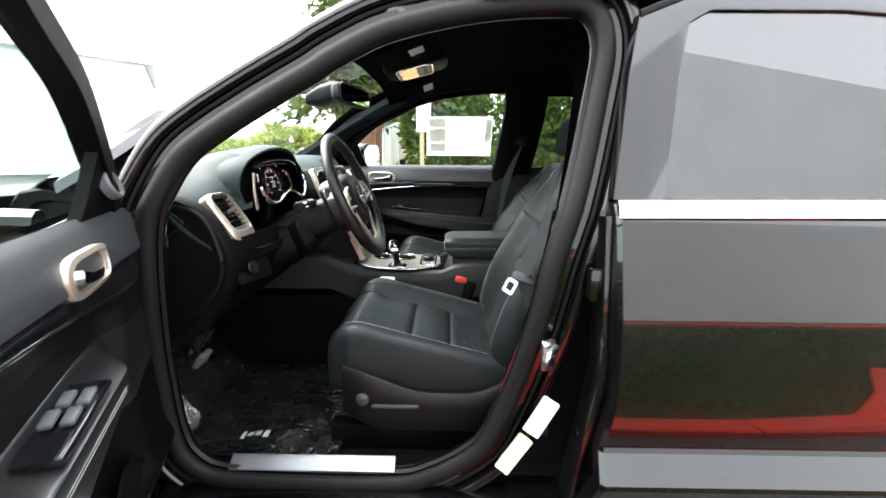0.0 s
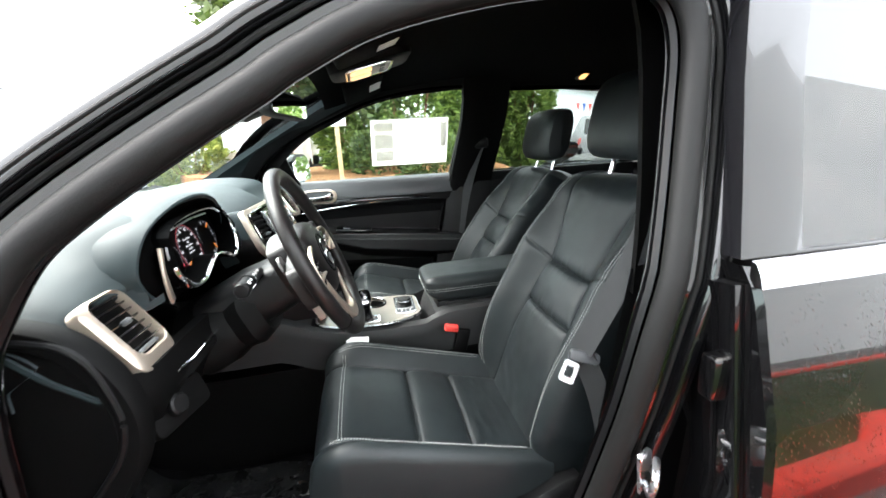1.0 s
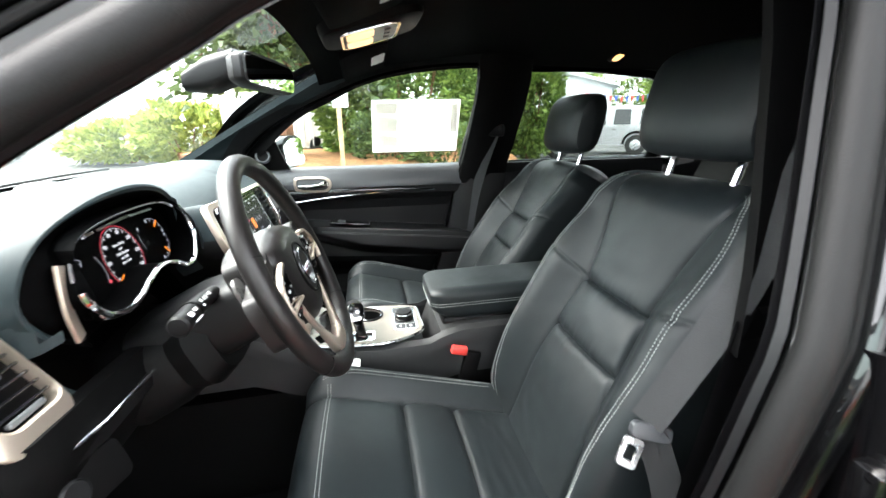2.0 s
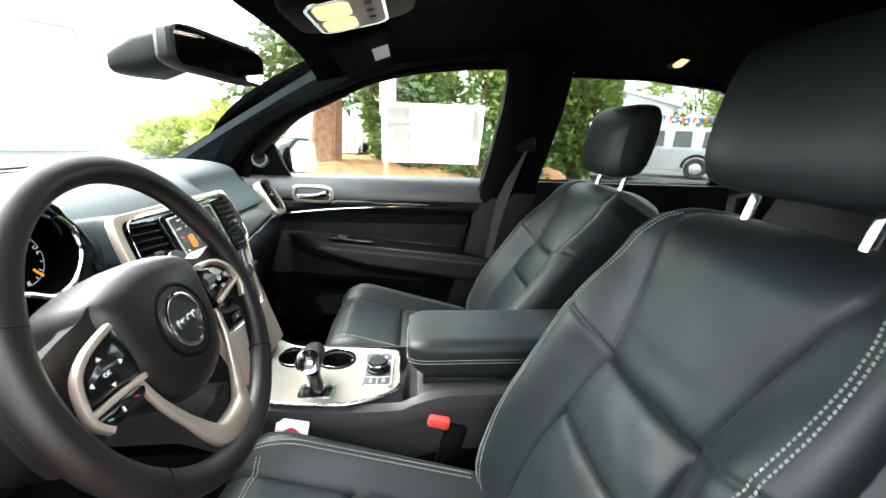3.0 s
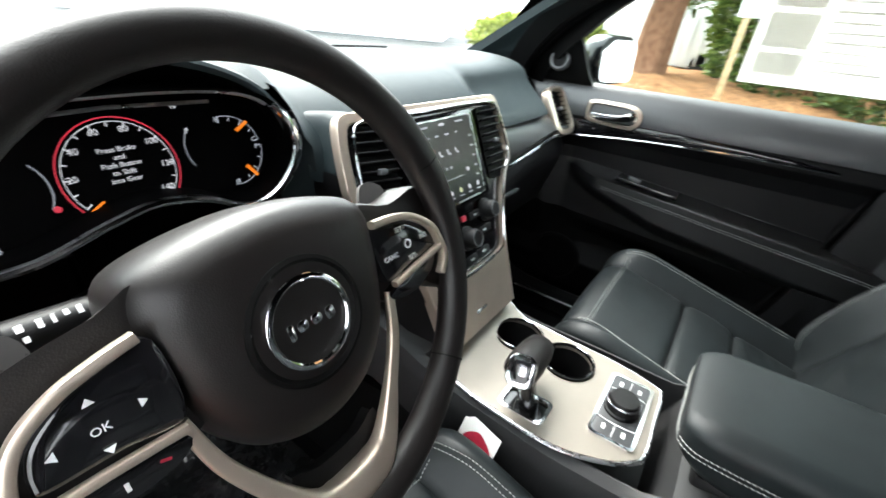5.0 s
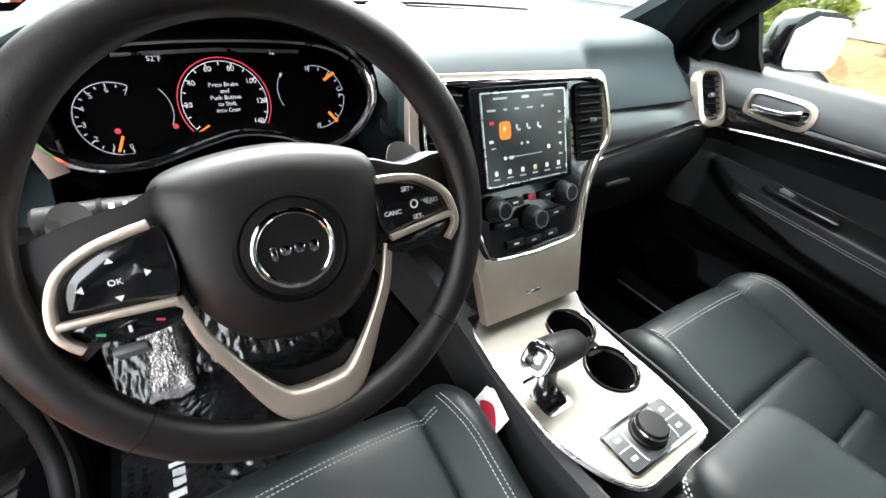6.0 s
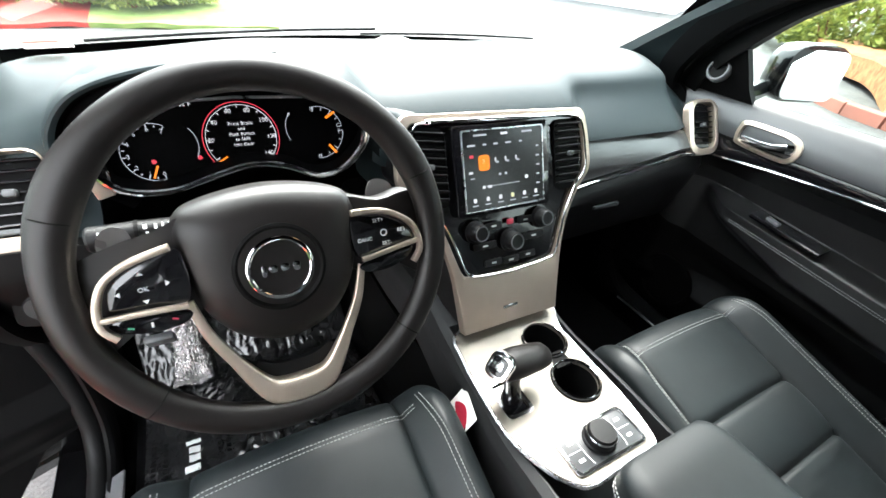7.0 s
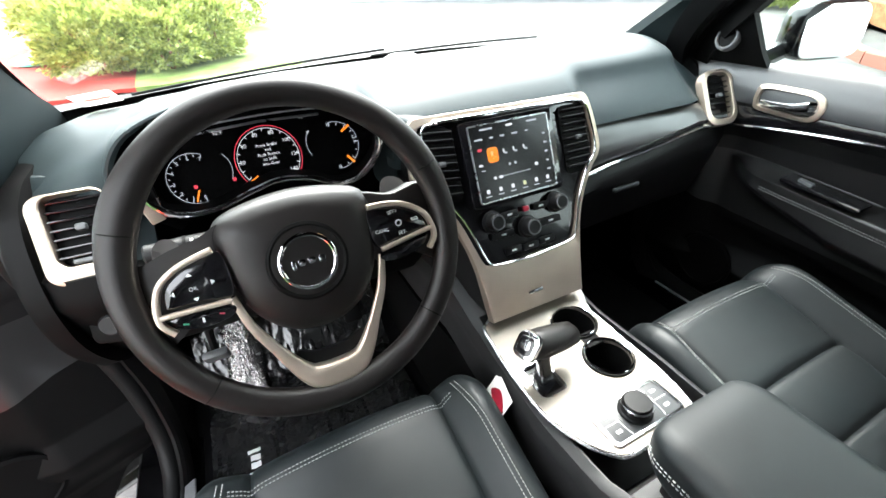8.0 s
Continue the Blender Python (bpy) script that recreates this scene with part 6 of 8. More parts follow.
def front_door(side, name, label, open_deg):
    hinge = Vector((0.87, 0.70, 0.45)) if side > 0 else Vector((-0.775, 0.690, 0.45))
    door = thing(name, hinge, label, "car door", "front doors")
    f = (lambda b: b) if side > 0 else flip

    def put(nm, bm, mat, lab="", parent=None, **kw):
        return part(nm, f(bm), mat, parent or door, lab, **kw)

    front, run = (0.62, 0.99) if side > 0 else (0.655, 1.025)

    def face(v0, v1):
        return lambda u, v: Vector((door_x(front - run * u, trim_z(front - run * u, v0 + (v1 - v0) * v)), front - run * u, trim_z(front - run * u, v0 + (v1 - v0) * v)))

    panel = put("trim_panel", sheet(face(0.61, 1.0), 90, 90), PLASTIC, "black moulded door trim", angle=0.9)
    put("armrest", sheet(face(0.44, 0.61), 130, 80), DOOR_TRIM, "soft black moulded armrest", angle=0.9)
    put("lower_panel", sheet(face(0.0, 0.44), 130, 110), PLASTIC_DARK, "hard black lower door panel with pocket", angle=0.9)
    put("belt_pad", sheet(lambda u, v: Vector((door_x(front - 0.005 - 0.985 * u, 1.078 + 0.09 * v) - 0.003, front - 0.005 - 0.985 * u, 1.078 + 0.09 * v)), 40, 10), DOOR_PAD, "dark grey soft upper pad", panel)
    z_line = [(0.56, 1.015), (0.47, 1.018), (0.30, 1.037), (0.15, 1.048), (0.0, 1.055), (-0.18, 1.058)]
    put("inlay", sheet(lambda u, v: Vector((0.741 - 0.004 * math.sin(math.pi * v), 0.58 - 0.76 * u, lerp(sorted(z_line), 0.58 - 0.76 * u) + (0.004 + 0.052 * (1 - u) ** 0.8 * (1 if u < 1 else 0)) * v)), 30, 4, 0.006, (1, 0, 0)), PIANO, "dark gloss inlay tapering rearwards", panel)
    put("chrome_strip", tube(spline([(0.741, y, z) for y, z in z_line], 5), 0.0036, 8), CHROME, "thin chrome strip", panel)
    hm = plane_at((0.730, 0.342, 1.098), (0, -1, -0.03), (0.06, 0, 1))
    o = [(p.x, p.y) for p in spline([(-0.080, 0.014, 0), (-0.068, 0.031, 0), (0.0, 0.035, 0), (0.048, 0.034, 0), (0.074, 0.022, 0), (0.082, 0.0, 0), (0.072, -0.024, 0), (0.045, -0.034, 0), (-0.06, -0.032, 0), (-0.078, -0.016, 0)], 4, True)]
    o = [(x * 0.95, y * 0.94) for x, y in o]
    i_ = [(x * 0.85, y * 0.72) for x, y in o]
    ring = put("handle_frame", frame_plate(o, i_, 0.02, hm, 0.003), CHAMPAGNE, "champagne handle surround", panel)
    put("handle_well", slab(i_, 0.002, hm @ Matrix.Translation((0, 0, -0.016))), PLASTIC_DARK, "", panel)
    put("inner_handle", sweep([hm @ Vector(q) for q in ((-0.058, -0.012, -0.004), (-0.02, -0.010, 0.004), (0.02, -0.006, 0.006), (0.048, 0.002, 0.004), (0.060, 0.004, -0.006))], rounded(0.018, 0.008, 0.003, 2), up=(1, 0, 0), scale=[0.8, 0.8, 0.9, 1.3, 1.3]), CHROME, "chrome door lever", panel)
    # armrest top pad with stitching and switches
    for dz in (0.0, 0.006):
        put("stitching", stitches([Vector((door_x(y, lerp([(-0.40, 0.862), (-0.26, 0.876), (0.36, 0.934)], y) - 0.030 - dz) - 0.001, y, lerp([(-0.40, 0.862), (-0.26, 0.876), (0.36, 0.934)], y) - 0.030 - dz)) for y in [0.32 - 0.66 * k / 40 for k in range(41)]], (-1, 0, 0.3)), STITCH, "pale grey thread", panel)
    sw = put("switch_panel", box((0.735, 0.20, 0.925), (0.055, 0.17, 0.012), 0.004, m=pose(0, 0, 0, 5, 0, 0)), PIANO, "gloss black window switch panel", panel)
    for k in range(4 if side < 0 else 1):
        y, dx = 0.235 - 0.05 * (k // 2), 0.012 * (1 if k % 2 else -1)
        put("window_switch", box((0.735 + dx, y, 0.934 + 0.004), (0.017, 0.032, 0.008), 0.003, m=pose(0, 0, 0, 10, 0, 0)), PLASTIC_GREY, "silver edged switch", sw)
    put("speaker_ring", lathe([(0.088, 0), (0.088, 0.006), (0.080, 0.008), (0.078, 0.003), (0.0, 0.001)], 36, plane_at((0.762, 0.42, 0.60), (0, -1, 0), (0, 0, 1))), PLASTIC_DARK, "round speaker grille", panel)
    # window frame, sail and pane
    fr = put("window_frame", sweep([(side_x(z, 0.795, side), y, z) for y, z in ((p.x, p.y) for p in spline([(y, z, 0) for y, z in FRAME], 6))], [(0.026, -0.022), (0.022, 0.02), (-0.018, 0.022), (-0.024, 0.004), (-0.020, -0.022)], up=(1, 0, 0)), PLASTIC_DARK, "black window frame")
    lean = 0.45 if side > 0 else 0.25
    win = [(p.x, p.y) for p in spline([(y, z, 0) for y, z in WINDOW], 3, True)]
    pane = put("pane", slab([(y, z) for y, z in win], 0.004, Matrix(((0, -lean, 1, side_x(1.12, 0.800) + lean * 1.12), (1, 0, 0, 0), (0, 1, 0, 0), (0, 0, 0, 1)))), GLASS, "clear side glass", smooth=False)
    pane.visible_shadow = False
    put("sail_panel", loft([[Vector((side_x(z, 0.775, side) - d, y, z)) for y, z in ((0.425, 1.160), (0.615, 1.160), (0.60, 1.195), (0.485, 1.290), (0.468, 1.285), (0.440, 1.19))] for d in (-0.02, 0.0)]), PLASTIC_DARK, "black corner panel")
    tw = put("tweeter", lathe([(0.029, -0.004), (0.029, 0.010), (0.026, 0.014), (0.022, 0.013), (0.021, 0.008)], 32, plane_at((side_x(1.218, 0.772, side), 0.522, 1.218), (0, -1, 0), (0.35, 0.3, 1))), PLASTIC_GREY, "round dark tweeter")
    put("tweeter_mesh", lathe([(0.0, 0.006), (0.012, 0.009), (0.022, 0.0075), (0.022, 0.004), (0.0, 0.003)], 32, plane_at((side_x(1.218, 0.772, side), 0.522, 1.218), (0, -1, 0), (0.35, 0.3, 1))), PLASTIC_DARK, "dark mesh", tw)
    put("outer_panel", skin(0.75, -0.365, 1), PAINT, "gloss black door skin")
    put("door_edge", sweep([(0.84, 0.70, 0.46), (0.84, 0.2, 0.44), (0.84, -0.16, 0.46), (0.84, -0.24, 0.80), (0.84, -0.33, 1.10)], rounded(0.12, 0.03, 0.01, 2), up=(1, 0, 0)), PAINT)
    # outside mirror
    mm = plane_at((1.062, 0.462, 1.215), (1, -0.26, 0), (0, -0.04, 1))
    house = []
    for d, k in ((0.004, 0.98), (0.0, 1.0), (-0.03, 1.02), (-0.06, 0.93), (-0.085, 0.70), (-0.095, 0.40)):
        house.append([mm @ Vector((0.105 * k * x, 0.075 * k * y, d)) for x, y in rounded(2, 2, 0.55, 5)])
    mir = put("outside_mirror", loft(house), PAINT, "gloss black wet door mirror")
    put("mirror_glass", slab(rounded(0.185, 0.128, 0.03, 5), 0.003, mm @ Matrix.Translation((0, 0, 0.014)) @ pose(0, 0, 0, -7, -4, 0)), MIRROR, "mirror glass", mir, smooth=False)
    put("mirror_arm", tube([(0.86, 0.52, 1.15), (0.93, 0.525, 1.155), (0.99, 0.53, 1.165)], 0.026, 10), PAINT, "", mir)
    if open_deg:
        door.rotation_euler = (0, 0, radians(-open_deg))
        door.location.z -= 0.035
    return door


front_door(1, "passenger_door", "closed black front door with champagne handle and chrome strip", 0)
front_door(-1, "driver_door", "open black driver's door with champagne handle surround", 69)


def rear_door(side):
    """Closed rear door: creased skin, bright belt strip, privacy glass in a black frame."""
    door = thing("rear_door", (side * 0.88, -0.85, 0.45), "closed gloss black wet rear door with bright belt strip", "car door", "rear doors")
    f = (lambda b: b) if side > 0 else flip
    rows = DOOR_SKIN
    front = {z: lerp([(0.38, -0.325), (0.55, -0.345), (0.75, -0.378), (0.93, -0.375), (1.15, -0.372)], z) for z, x in rows}
    rings = [[Vector((x - 0.05, front[z] - 0.0, z)) for z, x in rows], [Vector((x - 0.008, front[z], z)) for z, x in rows]] + [[Vector((x, front[z] - 0.008 - (0.98 - 0.0) * k / 10 + (0.06 * smooth(0.8, 0.4, z) * k / 10), z)) for z, x in rows] for k in range(11)]
    part("door_skin", f(loft(rings, caps=False, closed=False)), WET_PAINT, door, "gloss black creased skin", angle=0.25)
    part("belt_strip", f(sweep([(0.886, -0.374, 1.142), (0.886, -0.9, 1.147), (0.882, -1.36, 1.153)], [(-0.013, -0.016), (-0.009, 0.0), (0.0, 0.016), (0.008, 0.018), (0.008, -0.016)], up=(0, 0, 1))), CHROME, door, "bright belt strip")
    fr = [(-0.372, 1.158), (-0.388, 1.28), (-0.402, 1.40), (-0.424, 1.525), (-0.55, 1.575), (-0.85, 1.575), (-1.15, 1.55), (-1.33, 1.50), (-1.34, 1.158)]
    inn = [(-0.475, 1.162), (-0.490, 1.30), (-0.505, 1.42), (-0.525, 1.510), (-0.57, 1.535), (-0.85, 1.535), (-1.13, 1.512), (-1.26, 1.47), (-1.27, 1.162)]
    k = lambda y, z, d: Vector((side_x(z, 0.868, side) + d, y, z))
    part("window_frame", f(loft([[k(y, z, -0.03) for y, z in fr], [k(y, z, 0.004) for y, z in fr], [k(y * 0.9 + b * 0.1, z * 0.9 + c * 0.1, 0.006) for (y, z), (b, c) in zip(fr, inn)], [k(y, z, 0.004) for y, z in inn], [k(y, z, -0.012) for y, z in inn]], caps=False, closed=True)), PIANO, door, "gloss black window frame")
    part("frame_seal", f(sweep([k(y, z, 0.005) for y, z in fr[3:8]], rounded(0.014, 0.010, 0.003, 2), up=(1, 0, 0))), RUBBER, door, "black rubber seal")
    # driver's pane: same glass with its tint darkened to imitate dimmer light
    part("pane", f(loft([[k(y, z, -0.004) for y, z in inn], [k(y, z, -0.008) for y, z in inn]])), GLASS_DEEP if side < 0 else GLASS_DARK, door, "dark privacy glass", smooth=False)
    part("rear_trim", f(sheet(lambda u, v: Vector((0.775 - 0.05 * smooth(0.45, 0.55, v) * smooth(0.75, 0.6, v), -0.42 - 0.9 * u, 0.45 + 0.71 * v)), 10, 20, 0.02, (1, 0, 0))), PLASTIC, door, "black inner trim")
    part("door_end", f(sweep([(0.86, front[0.38] + 0.001, 0.45), (0.87, -0.372, 0.80), (0.83, -0.366, 1.12)], rounded(0.09, 0.02, 0.006, 2), up=(0, -1, 0))), PAINT, door)
    for z in (0.60, 0.98):
        part("hinge", f(box((0.865, -0.350, z), (0.03, 0.03, 0.07), 0.006)), PAINT, door)
    return door


rear_door(-1)
rear_door(1)

# ---- small things in the cabin ----
mirror = thing("rear_view_mirror", (-0.005, 0.33, 1.41), "black rear-view mirror on the windscreen", "mirror")
rm = plane_at((-0.005, 0.322, 1.452), (0.25, -0.065, -0.012), (0, 0.03, 1))
case = [[rm @ Vector((0.128 * k * x, 0.037 * k * y, d)) for x, y in rounded(2, 2, 0.5, 5)] for d, k in ((0.002, 0.97), (-0.003, 1.0), (-0.02, 1.0), (-0.04, 0.88), (-0.052, 0.6))]
part("mirror_case", loft(case), PLASTIC, mirror, "black mirror case")
part("mirror_glass", slab(rounded(0.236, 0.058, 0.016, 5), 0.002, rm @ Matrix.Translation((0, 0, 0.004))), MIRROR, mirror, "mirror glass", smooth=False)
part("mirror_stem", tube([(0.0, 0.36, 1.465), (0.0, 0.40, 1.490), (0.0, 0.43, 1.495)], 0.014, 10), PLASTIC_DARK, mirror)
part("sensor_pod", loft([[Vector((w * x, y, z + h * q)) for x, q in rounded(2, 2, 0.6, 4)] for y, z, w, h in ((0.375, 1.470, 0.03, 0.02), (0.39, 1.470, 0.055, 0.035), (0.45, 1.450, 0.06, 0.038), (0.50, 1.435, 0.05, 0.02))]), PLASTIC, mirror, "black sensor cover against the glass")

over = thing("overhead_console", (0, 0.06, 1.53), "black overhead console with lit map lamps", "overhead console")
om = Matrix.Translation((0.0, 0.085, 1.556)) @ pose(0, 0, 0, 166, 0, 0)
part("console_shell", slab(rounded(0.23, 0.24, 0.05, 5), 0.03, om @ Matrix.Translation((0, 0, 0.012)), 0.012), PLASTIC_DARK, over, "black shell")
part("lamp_bezel", frame_plate(rounded(0.20, 0.140, 0.03, 5), rounded(0.186, 0.126, 0.024, 5), 0.004, om @ Matrix.Translation((0, -0.008, 0.018))), CHROME, over, "chrome lamp surround")
part("lamp_plate", slab(rounded(0.184, 0.124, 0.022, 5), 0.002, om @ Matrix.Translation((0, -0.008, 0.0165))), PLASTIC_GREY, over)
for s in (-1, 1):
    part("map_lamp", slab(rounded(0.080, 0.064, 0.018, 5), 0.003, om @ Matrix.Translation((s * 0.046, -0.032, 0.0195)), 0.001), LAMP, over, "lit warm map lamp")
for k in range(3):
    part("lamp_button", box((0, 0, 0), (0.022, 0.014, 0.004), 0.001, 1, om @ Matrix.Translation((-0.045 + 0.045 * k, 0.032, 0.0185))), PLASTIC_GREY, over)
for s in (-1, 1):
    visor = thing("sun_visor", (s * 0.38, 0.14, 1.53), "black sun visor folded up with a white label", "sun visor", "sun visors")
    vm = Matrix.Translation((s * 0.37, 0.100, 1.522)) @ pose(0, 0, 0, 160, s * 5, 0)
    part("visor_pad", slab(rounded(0.36, 0.15, 0.03, 5), 0.018, vm, 0.006), HEADLINER, visor, "black cloth pad")
    part("visor_label", slab(rounded(0.115, 0.044, 0.003, 2), 0.001, vm @ Matrix.Translation((0.0, 0.044, 0.0015))), PAPER, visor, "white warning label")
dome = thing("dome_lamp", (0.56, -0.9, 1.58), "small lit reading lamp in the headliner", "lamp")
part("dome_bezel", slab(rounded(0.11, 0.05, 0.02, 5), 0.012, Matrix.Translation((0.483, -0.856, 1.574)) @ pose(0, 0, 0, 180, 20, 0), 0.004), PLASTIC, dome)
part("dome_lens", slab(rounded(0.07, 0.028, 0.012, 5), 0.004, Matrix.Translation((0.483, -0.856, 1.569)) @ pose(0, 0, 0, 180, 20, 0), 0.001), LAMP_SMALL, dome, "lit orange lens")


def strap(pts, ups, w=0.042):
    """A flat webbing strap through places, with the way its face looks at each."""
    p = spline(pts, 8)
    u = spline(ups, 8)
    rings = []
    for i, (a, n) in enumerate(zip(p, u)):
        d = (p[min(i + 1, len(p) - 1)] - p[max(i - 1, 0)]).normalized()
        sd = d.cross(n).normalized()
        n = sd.cross(d)
        rings.append([a + sd * (w / 2) + n * 0.0007, a - sd * (w / 2) + n * 0.0007, a - sd * (w / 2) - n * 0.0007, a + sd * (w / 2) - n * 0.0007])
    return loft(rings)


belt = thing("driver_seat_belt", (-0.70, -0.25, 0.5), "grey seat belt hanging slack with a bright steel tongue", "seat belt", "seat belts")
part("webbing", strap([(-0.665, -0.455, 1.42), (-0.695, -0.40, 1.30), (-0.715, -0.315, 1.14), (-0.708, -0.255, 1.02), (-0.700, -0.225, 0.955)], [(-0.6, 0.75, 0.1)] * 5), BELT, belt, "grey webbing")
part("webbing", strap([(-0.700, -0.225, 0.955), (-0.715, -0.26, 0.85), (-0.725, -0.285, 0.70), (-0.73, -0.29, 0.52)], [(-0.75, 0.6, 0.1)] * 4), BELT, belt, "grey webbing")
tm = plane_at((-0.706, -0.206, 0.945), (-0.15, -0.9, -0.25), (0.3, -0.1, 0.9))
part("tongue_cover", slab(rounded(0.058, 0.022, 0.008, 4), 0.010, tm @ Matrix.Translation((0.022, 0.006, 0.004)), 0.003), PLASTIC_SLATE, belt, "slate plastic tongue cover")
part("tongue", frame_plate(rounded(0.030, 0.040, 0.006, 4), rounded(0.014, 0.019, 0.003, 4), 0.003, tm @ Matrix.Translation((-0.004, -0.024, 0.004)) @ pose(0, 0, 0, 0, 0, -12)), STEEL, belt, "bright steel tongue")
pbelt = thing("passenger_seat_belt", (0.68, -0.38, 0.5), "grey seat belt on its guide beside the passenger seat", "seat belt", "seat belts")
part("webbing", strap([(0.655, -0.425, 1.30), (0.700, -0.385, 1.15), (0.715, -0.345, 0.98), (0.715, -0.32, 0.80), (0.715, -0.30, 0.6)], [(-0.85, 0.5, 0.1)] * 5), BELT, pbelt, "grey webbing")
part("belt_guide", box((0.650, -0.425, 1.305), (0.03, 0.075, 0.05), 0.012, m=pose(0, 0, 0, 0, 0, -25)), PLASTIC_DARK, pbelt, "black belt guide")
dbg = part("belt_guide", box((-0.660, -0.455, 1.425), (0.03, 0.075, 0.05), 0.012, m=pose(0, 0, 0, 0, 0, 25)), PLASTIC_DARK, belt, "black belt guide")

# window sticker on the passenger glass
stk = thing("window_sticker", (0.73, -0.10, 1.22), "white printed price sheet on the side window", "sticker")
km = Matrix(((0, -0.45, 1, side_x(1.12, 0.790) + 0.45 * 1.12), (1, 0, 0, 0), (0, 1, 0, 0), (0, 0, 0, 1)))
part("sheet", slab([(0.085, 1.222), (-0.275, 1.222), (-0.277, 1.428), (0.080, 1.428)], 0.001, km), STICKER, stk, "white paper", smooth=False)
for y0, y1, z0, z1 in ((0.065, -0.02, 1.375, 1.415), (0.065, -0.02, 1.245, 1.29), (0.065, -0.02, 1.30, 1.365), (-0.24, -0.27, 1.30, 1.41)):
    part("printed_block", slab([(y0, z0), (y1, z0), (y1, z1), (y0, z1)], 0.0006, km @ Matrix.Translation((0, 0, -0.0016))), STICKER_GREY, stk, smooth=False)
for i in range(9):
    part("printed_bar", slab([(-0.04, 1.405 - 0.018 * i), (-0.12 - 0.02 * (i % 3), 1.405 - 0.018 * i), (-0.12 - 0.02 * (i % 3), 1.409 - 0.018 * i), (-0.04, 1.409 - 0.018 * i)], 0.0006, km @ Matrix.Translation((0, 0, -0.0016))), STICKER_GREY, stk, smooth=False)
inspect = thing("windscreen_sticker", (-0.62, 0.85, 1.16), "small white and red sticker inside the windscreen", "sticker")
im = plane_at((-0.648, 0.806, 1.214), (1, -0.20, 0.10), (0.15, -0.83, 0.52))
part("sticker_paper", slab(rounded(0.070, 0.052, 0.004, 3), 0.0006, im), STICKER, inspect, smooth=False)
part("printed_bar", box((0, 0, 0), (0.050, 0.010, 0.0004), 0, m=im @ Matrix.Translation((0, 0, 0.0008))), STICKER_PINK, inspect)

# floor mats under crumpled film, pedals
random.seed(5)


def crumple(x, y, k):
    """Creased film: broad swells and sharp fine ridges, x and y in metres."""
    return k * (0.9 * noise.noise((x * 11, y * 9, 1.7)) + 0.45 * abs(noise.noise((x * 34, y * 26, 4.1))) + 0.30 * abs(noise.noise((x * 75, y * 55, 9.3))) + 0.10 * abs(noise.noise((x * 150, y * 120, 2.2))))


def film_z(x, y):
    return 0.408 + 0.19 * smooth(0.74, 0.93, y) + crumple(x, y, 0.015) + 0.004


mat_ = thing("driver_floor_mat", (-0.41, 0.6, 0.43), "black floor mat under clear crumpled protective film", "floor mat", "floor mats")
part("mat", sheet(lambda u, v: Vector((-0.69 + 0.49 * u, 0.28 + 0.66 * v, 0.398 + 0.185 * smooth(0.72, 1.0, v))), 6, 12, 0.012), CARPET, mat_, "black carpet mat")
part("film", sheet(lambda u, v: Vector((-0.705 + 0.52 * u, 0.265 + 0.66 * v, film_z(-0.705 + 0.52 * u, 0.265 + 0.66 * v))), 150, 190), FILM, mat_, "clear glossy crumpled film", angle=2.0)


def on_film(x, y, w, h, mat, label):
    """A flat mark that follows the film's creases."""
    part("printed_bar", sheet(lambda u, v: Vector((x + w * (u - 0.5), y + h * (v - 0.5), film_z(x + w * (u - 0.5), y + h * (v - 0.5)) + 0.0012)), 4, 4), mat, mat_, label)


# the maker's mark as plain white shapes, and rows of small dark print
for x, y, w, h in ((-0.613, 0.568, 0.030, 0.010), (-0.611, 0.546, 0.022, 0.018), (-0.611, 0.522, 0.022, 0.018), (-0.616, 0.496, 0.030, 0.017)):
    on_film(x, y, w, h, PRINT_WHITE, "white mark on the film")
for x, n0, n1 in ((-0.690, 1, 10), (-0.668, 2, 9), (-0.560, 3, 11), (-0.542, 3, 11), (-0.43, 0, 9), (-0.33, 1, 9)):
    for k in range(n0, n1):
        on_film(x, 0.47 + 0.014 * k, 0.009, 0.010 if k % 3 else 0.006, FILM_PRINT, "small dark print on the film")


def wrap_fn(u, v):
    a, b = 2 * u - 1, 2 * v - 1
    dome = max(0.0, 1 - a * a) ** 0.5 * max(0.0, 1 - b * b) ** 0.35
    x, y = -0.588 + 0.047 * a + 0.010 * b, 0.815 + 0.090 * b
    return Vector((x, y, 0.425 + 0.15 * smooth(0.72, 0.93, y) + 0.075 * dome + crumple(x * 3.4 + 3, y * 3.0, 0.017)))


part("crumpled_wrap", sheet(wrap_fn, 130, 170), FOIL, mat_, "bunched shiny film", angle=0.2)
pmat = thing("passenger_floor_mat", (0.41, 0.55, 0.43), "black carpet floor mat", "floor mat", "floor mats")
part("mat", sheet(lambda u, v: Vector((0.20 + 0.46 * u, 0.26 + 0.66 * v, 0.398 + 0.185 * smooth(0.72, 1.0, v))), 6, 12, 0.012), CARPET, pmat)
pedals = thing("brake_pedal", (-0.40, 0.82, 0.60), "metal brake pedal in the footwell", "pedal", "pedals")
part("pedal_pad", box((-0.40, 0.79, 0.62), (0.10, 0.02, 0.07), 0.008, m=pose(0, 0, 0, 30, 0, 0)), STEEL, pedals)
part("pedal_arm", tube([(-0.40, 0.80, 0.63), (-0.40, 0.86, 0.75), (-0.40, 0.88, 0.90)], 0.012, 8), PLASTIC_DARK, pedals)
acc = thing("accelerator_pedal", (-0.27, 0.82, 0.50), "black accelerator pedal in the footwell", "pedal", "pedals")
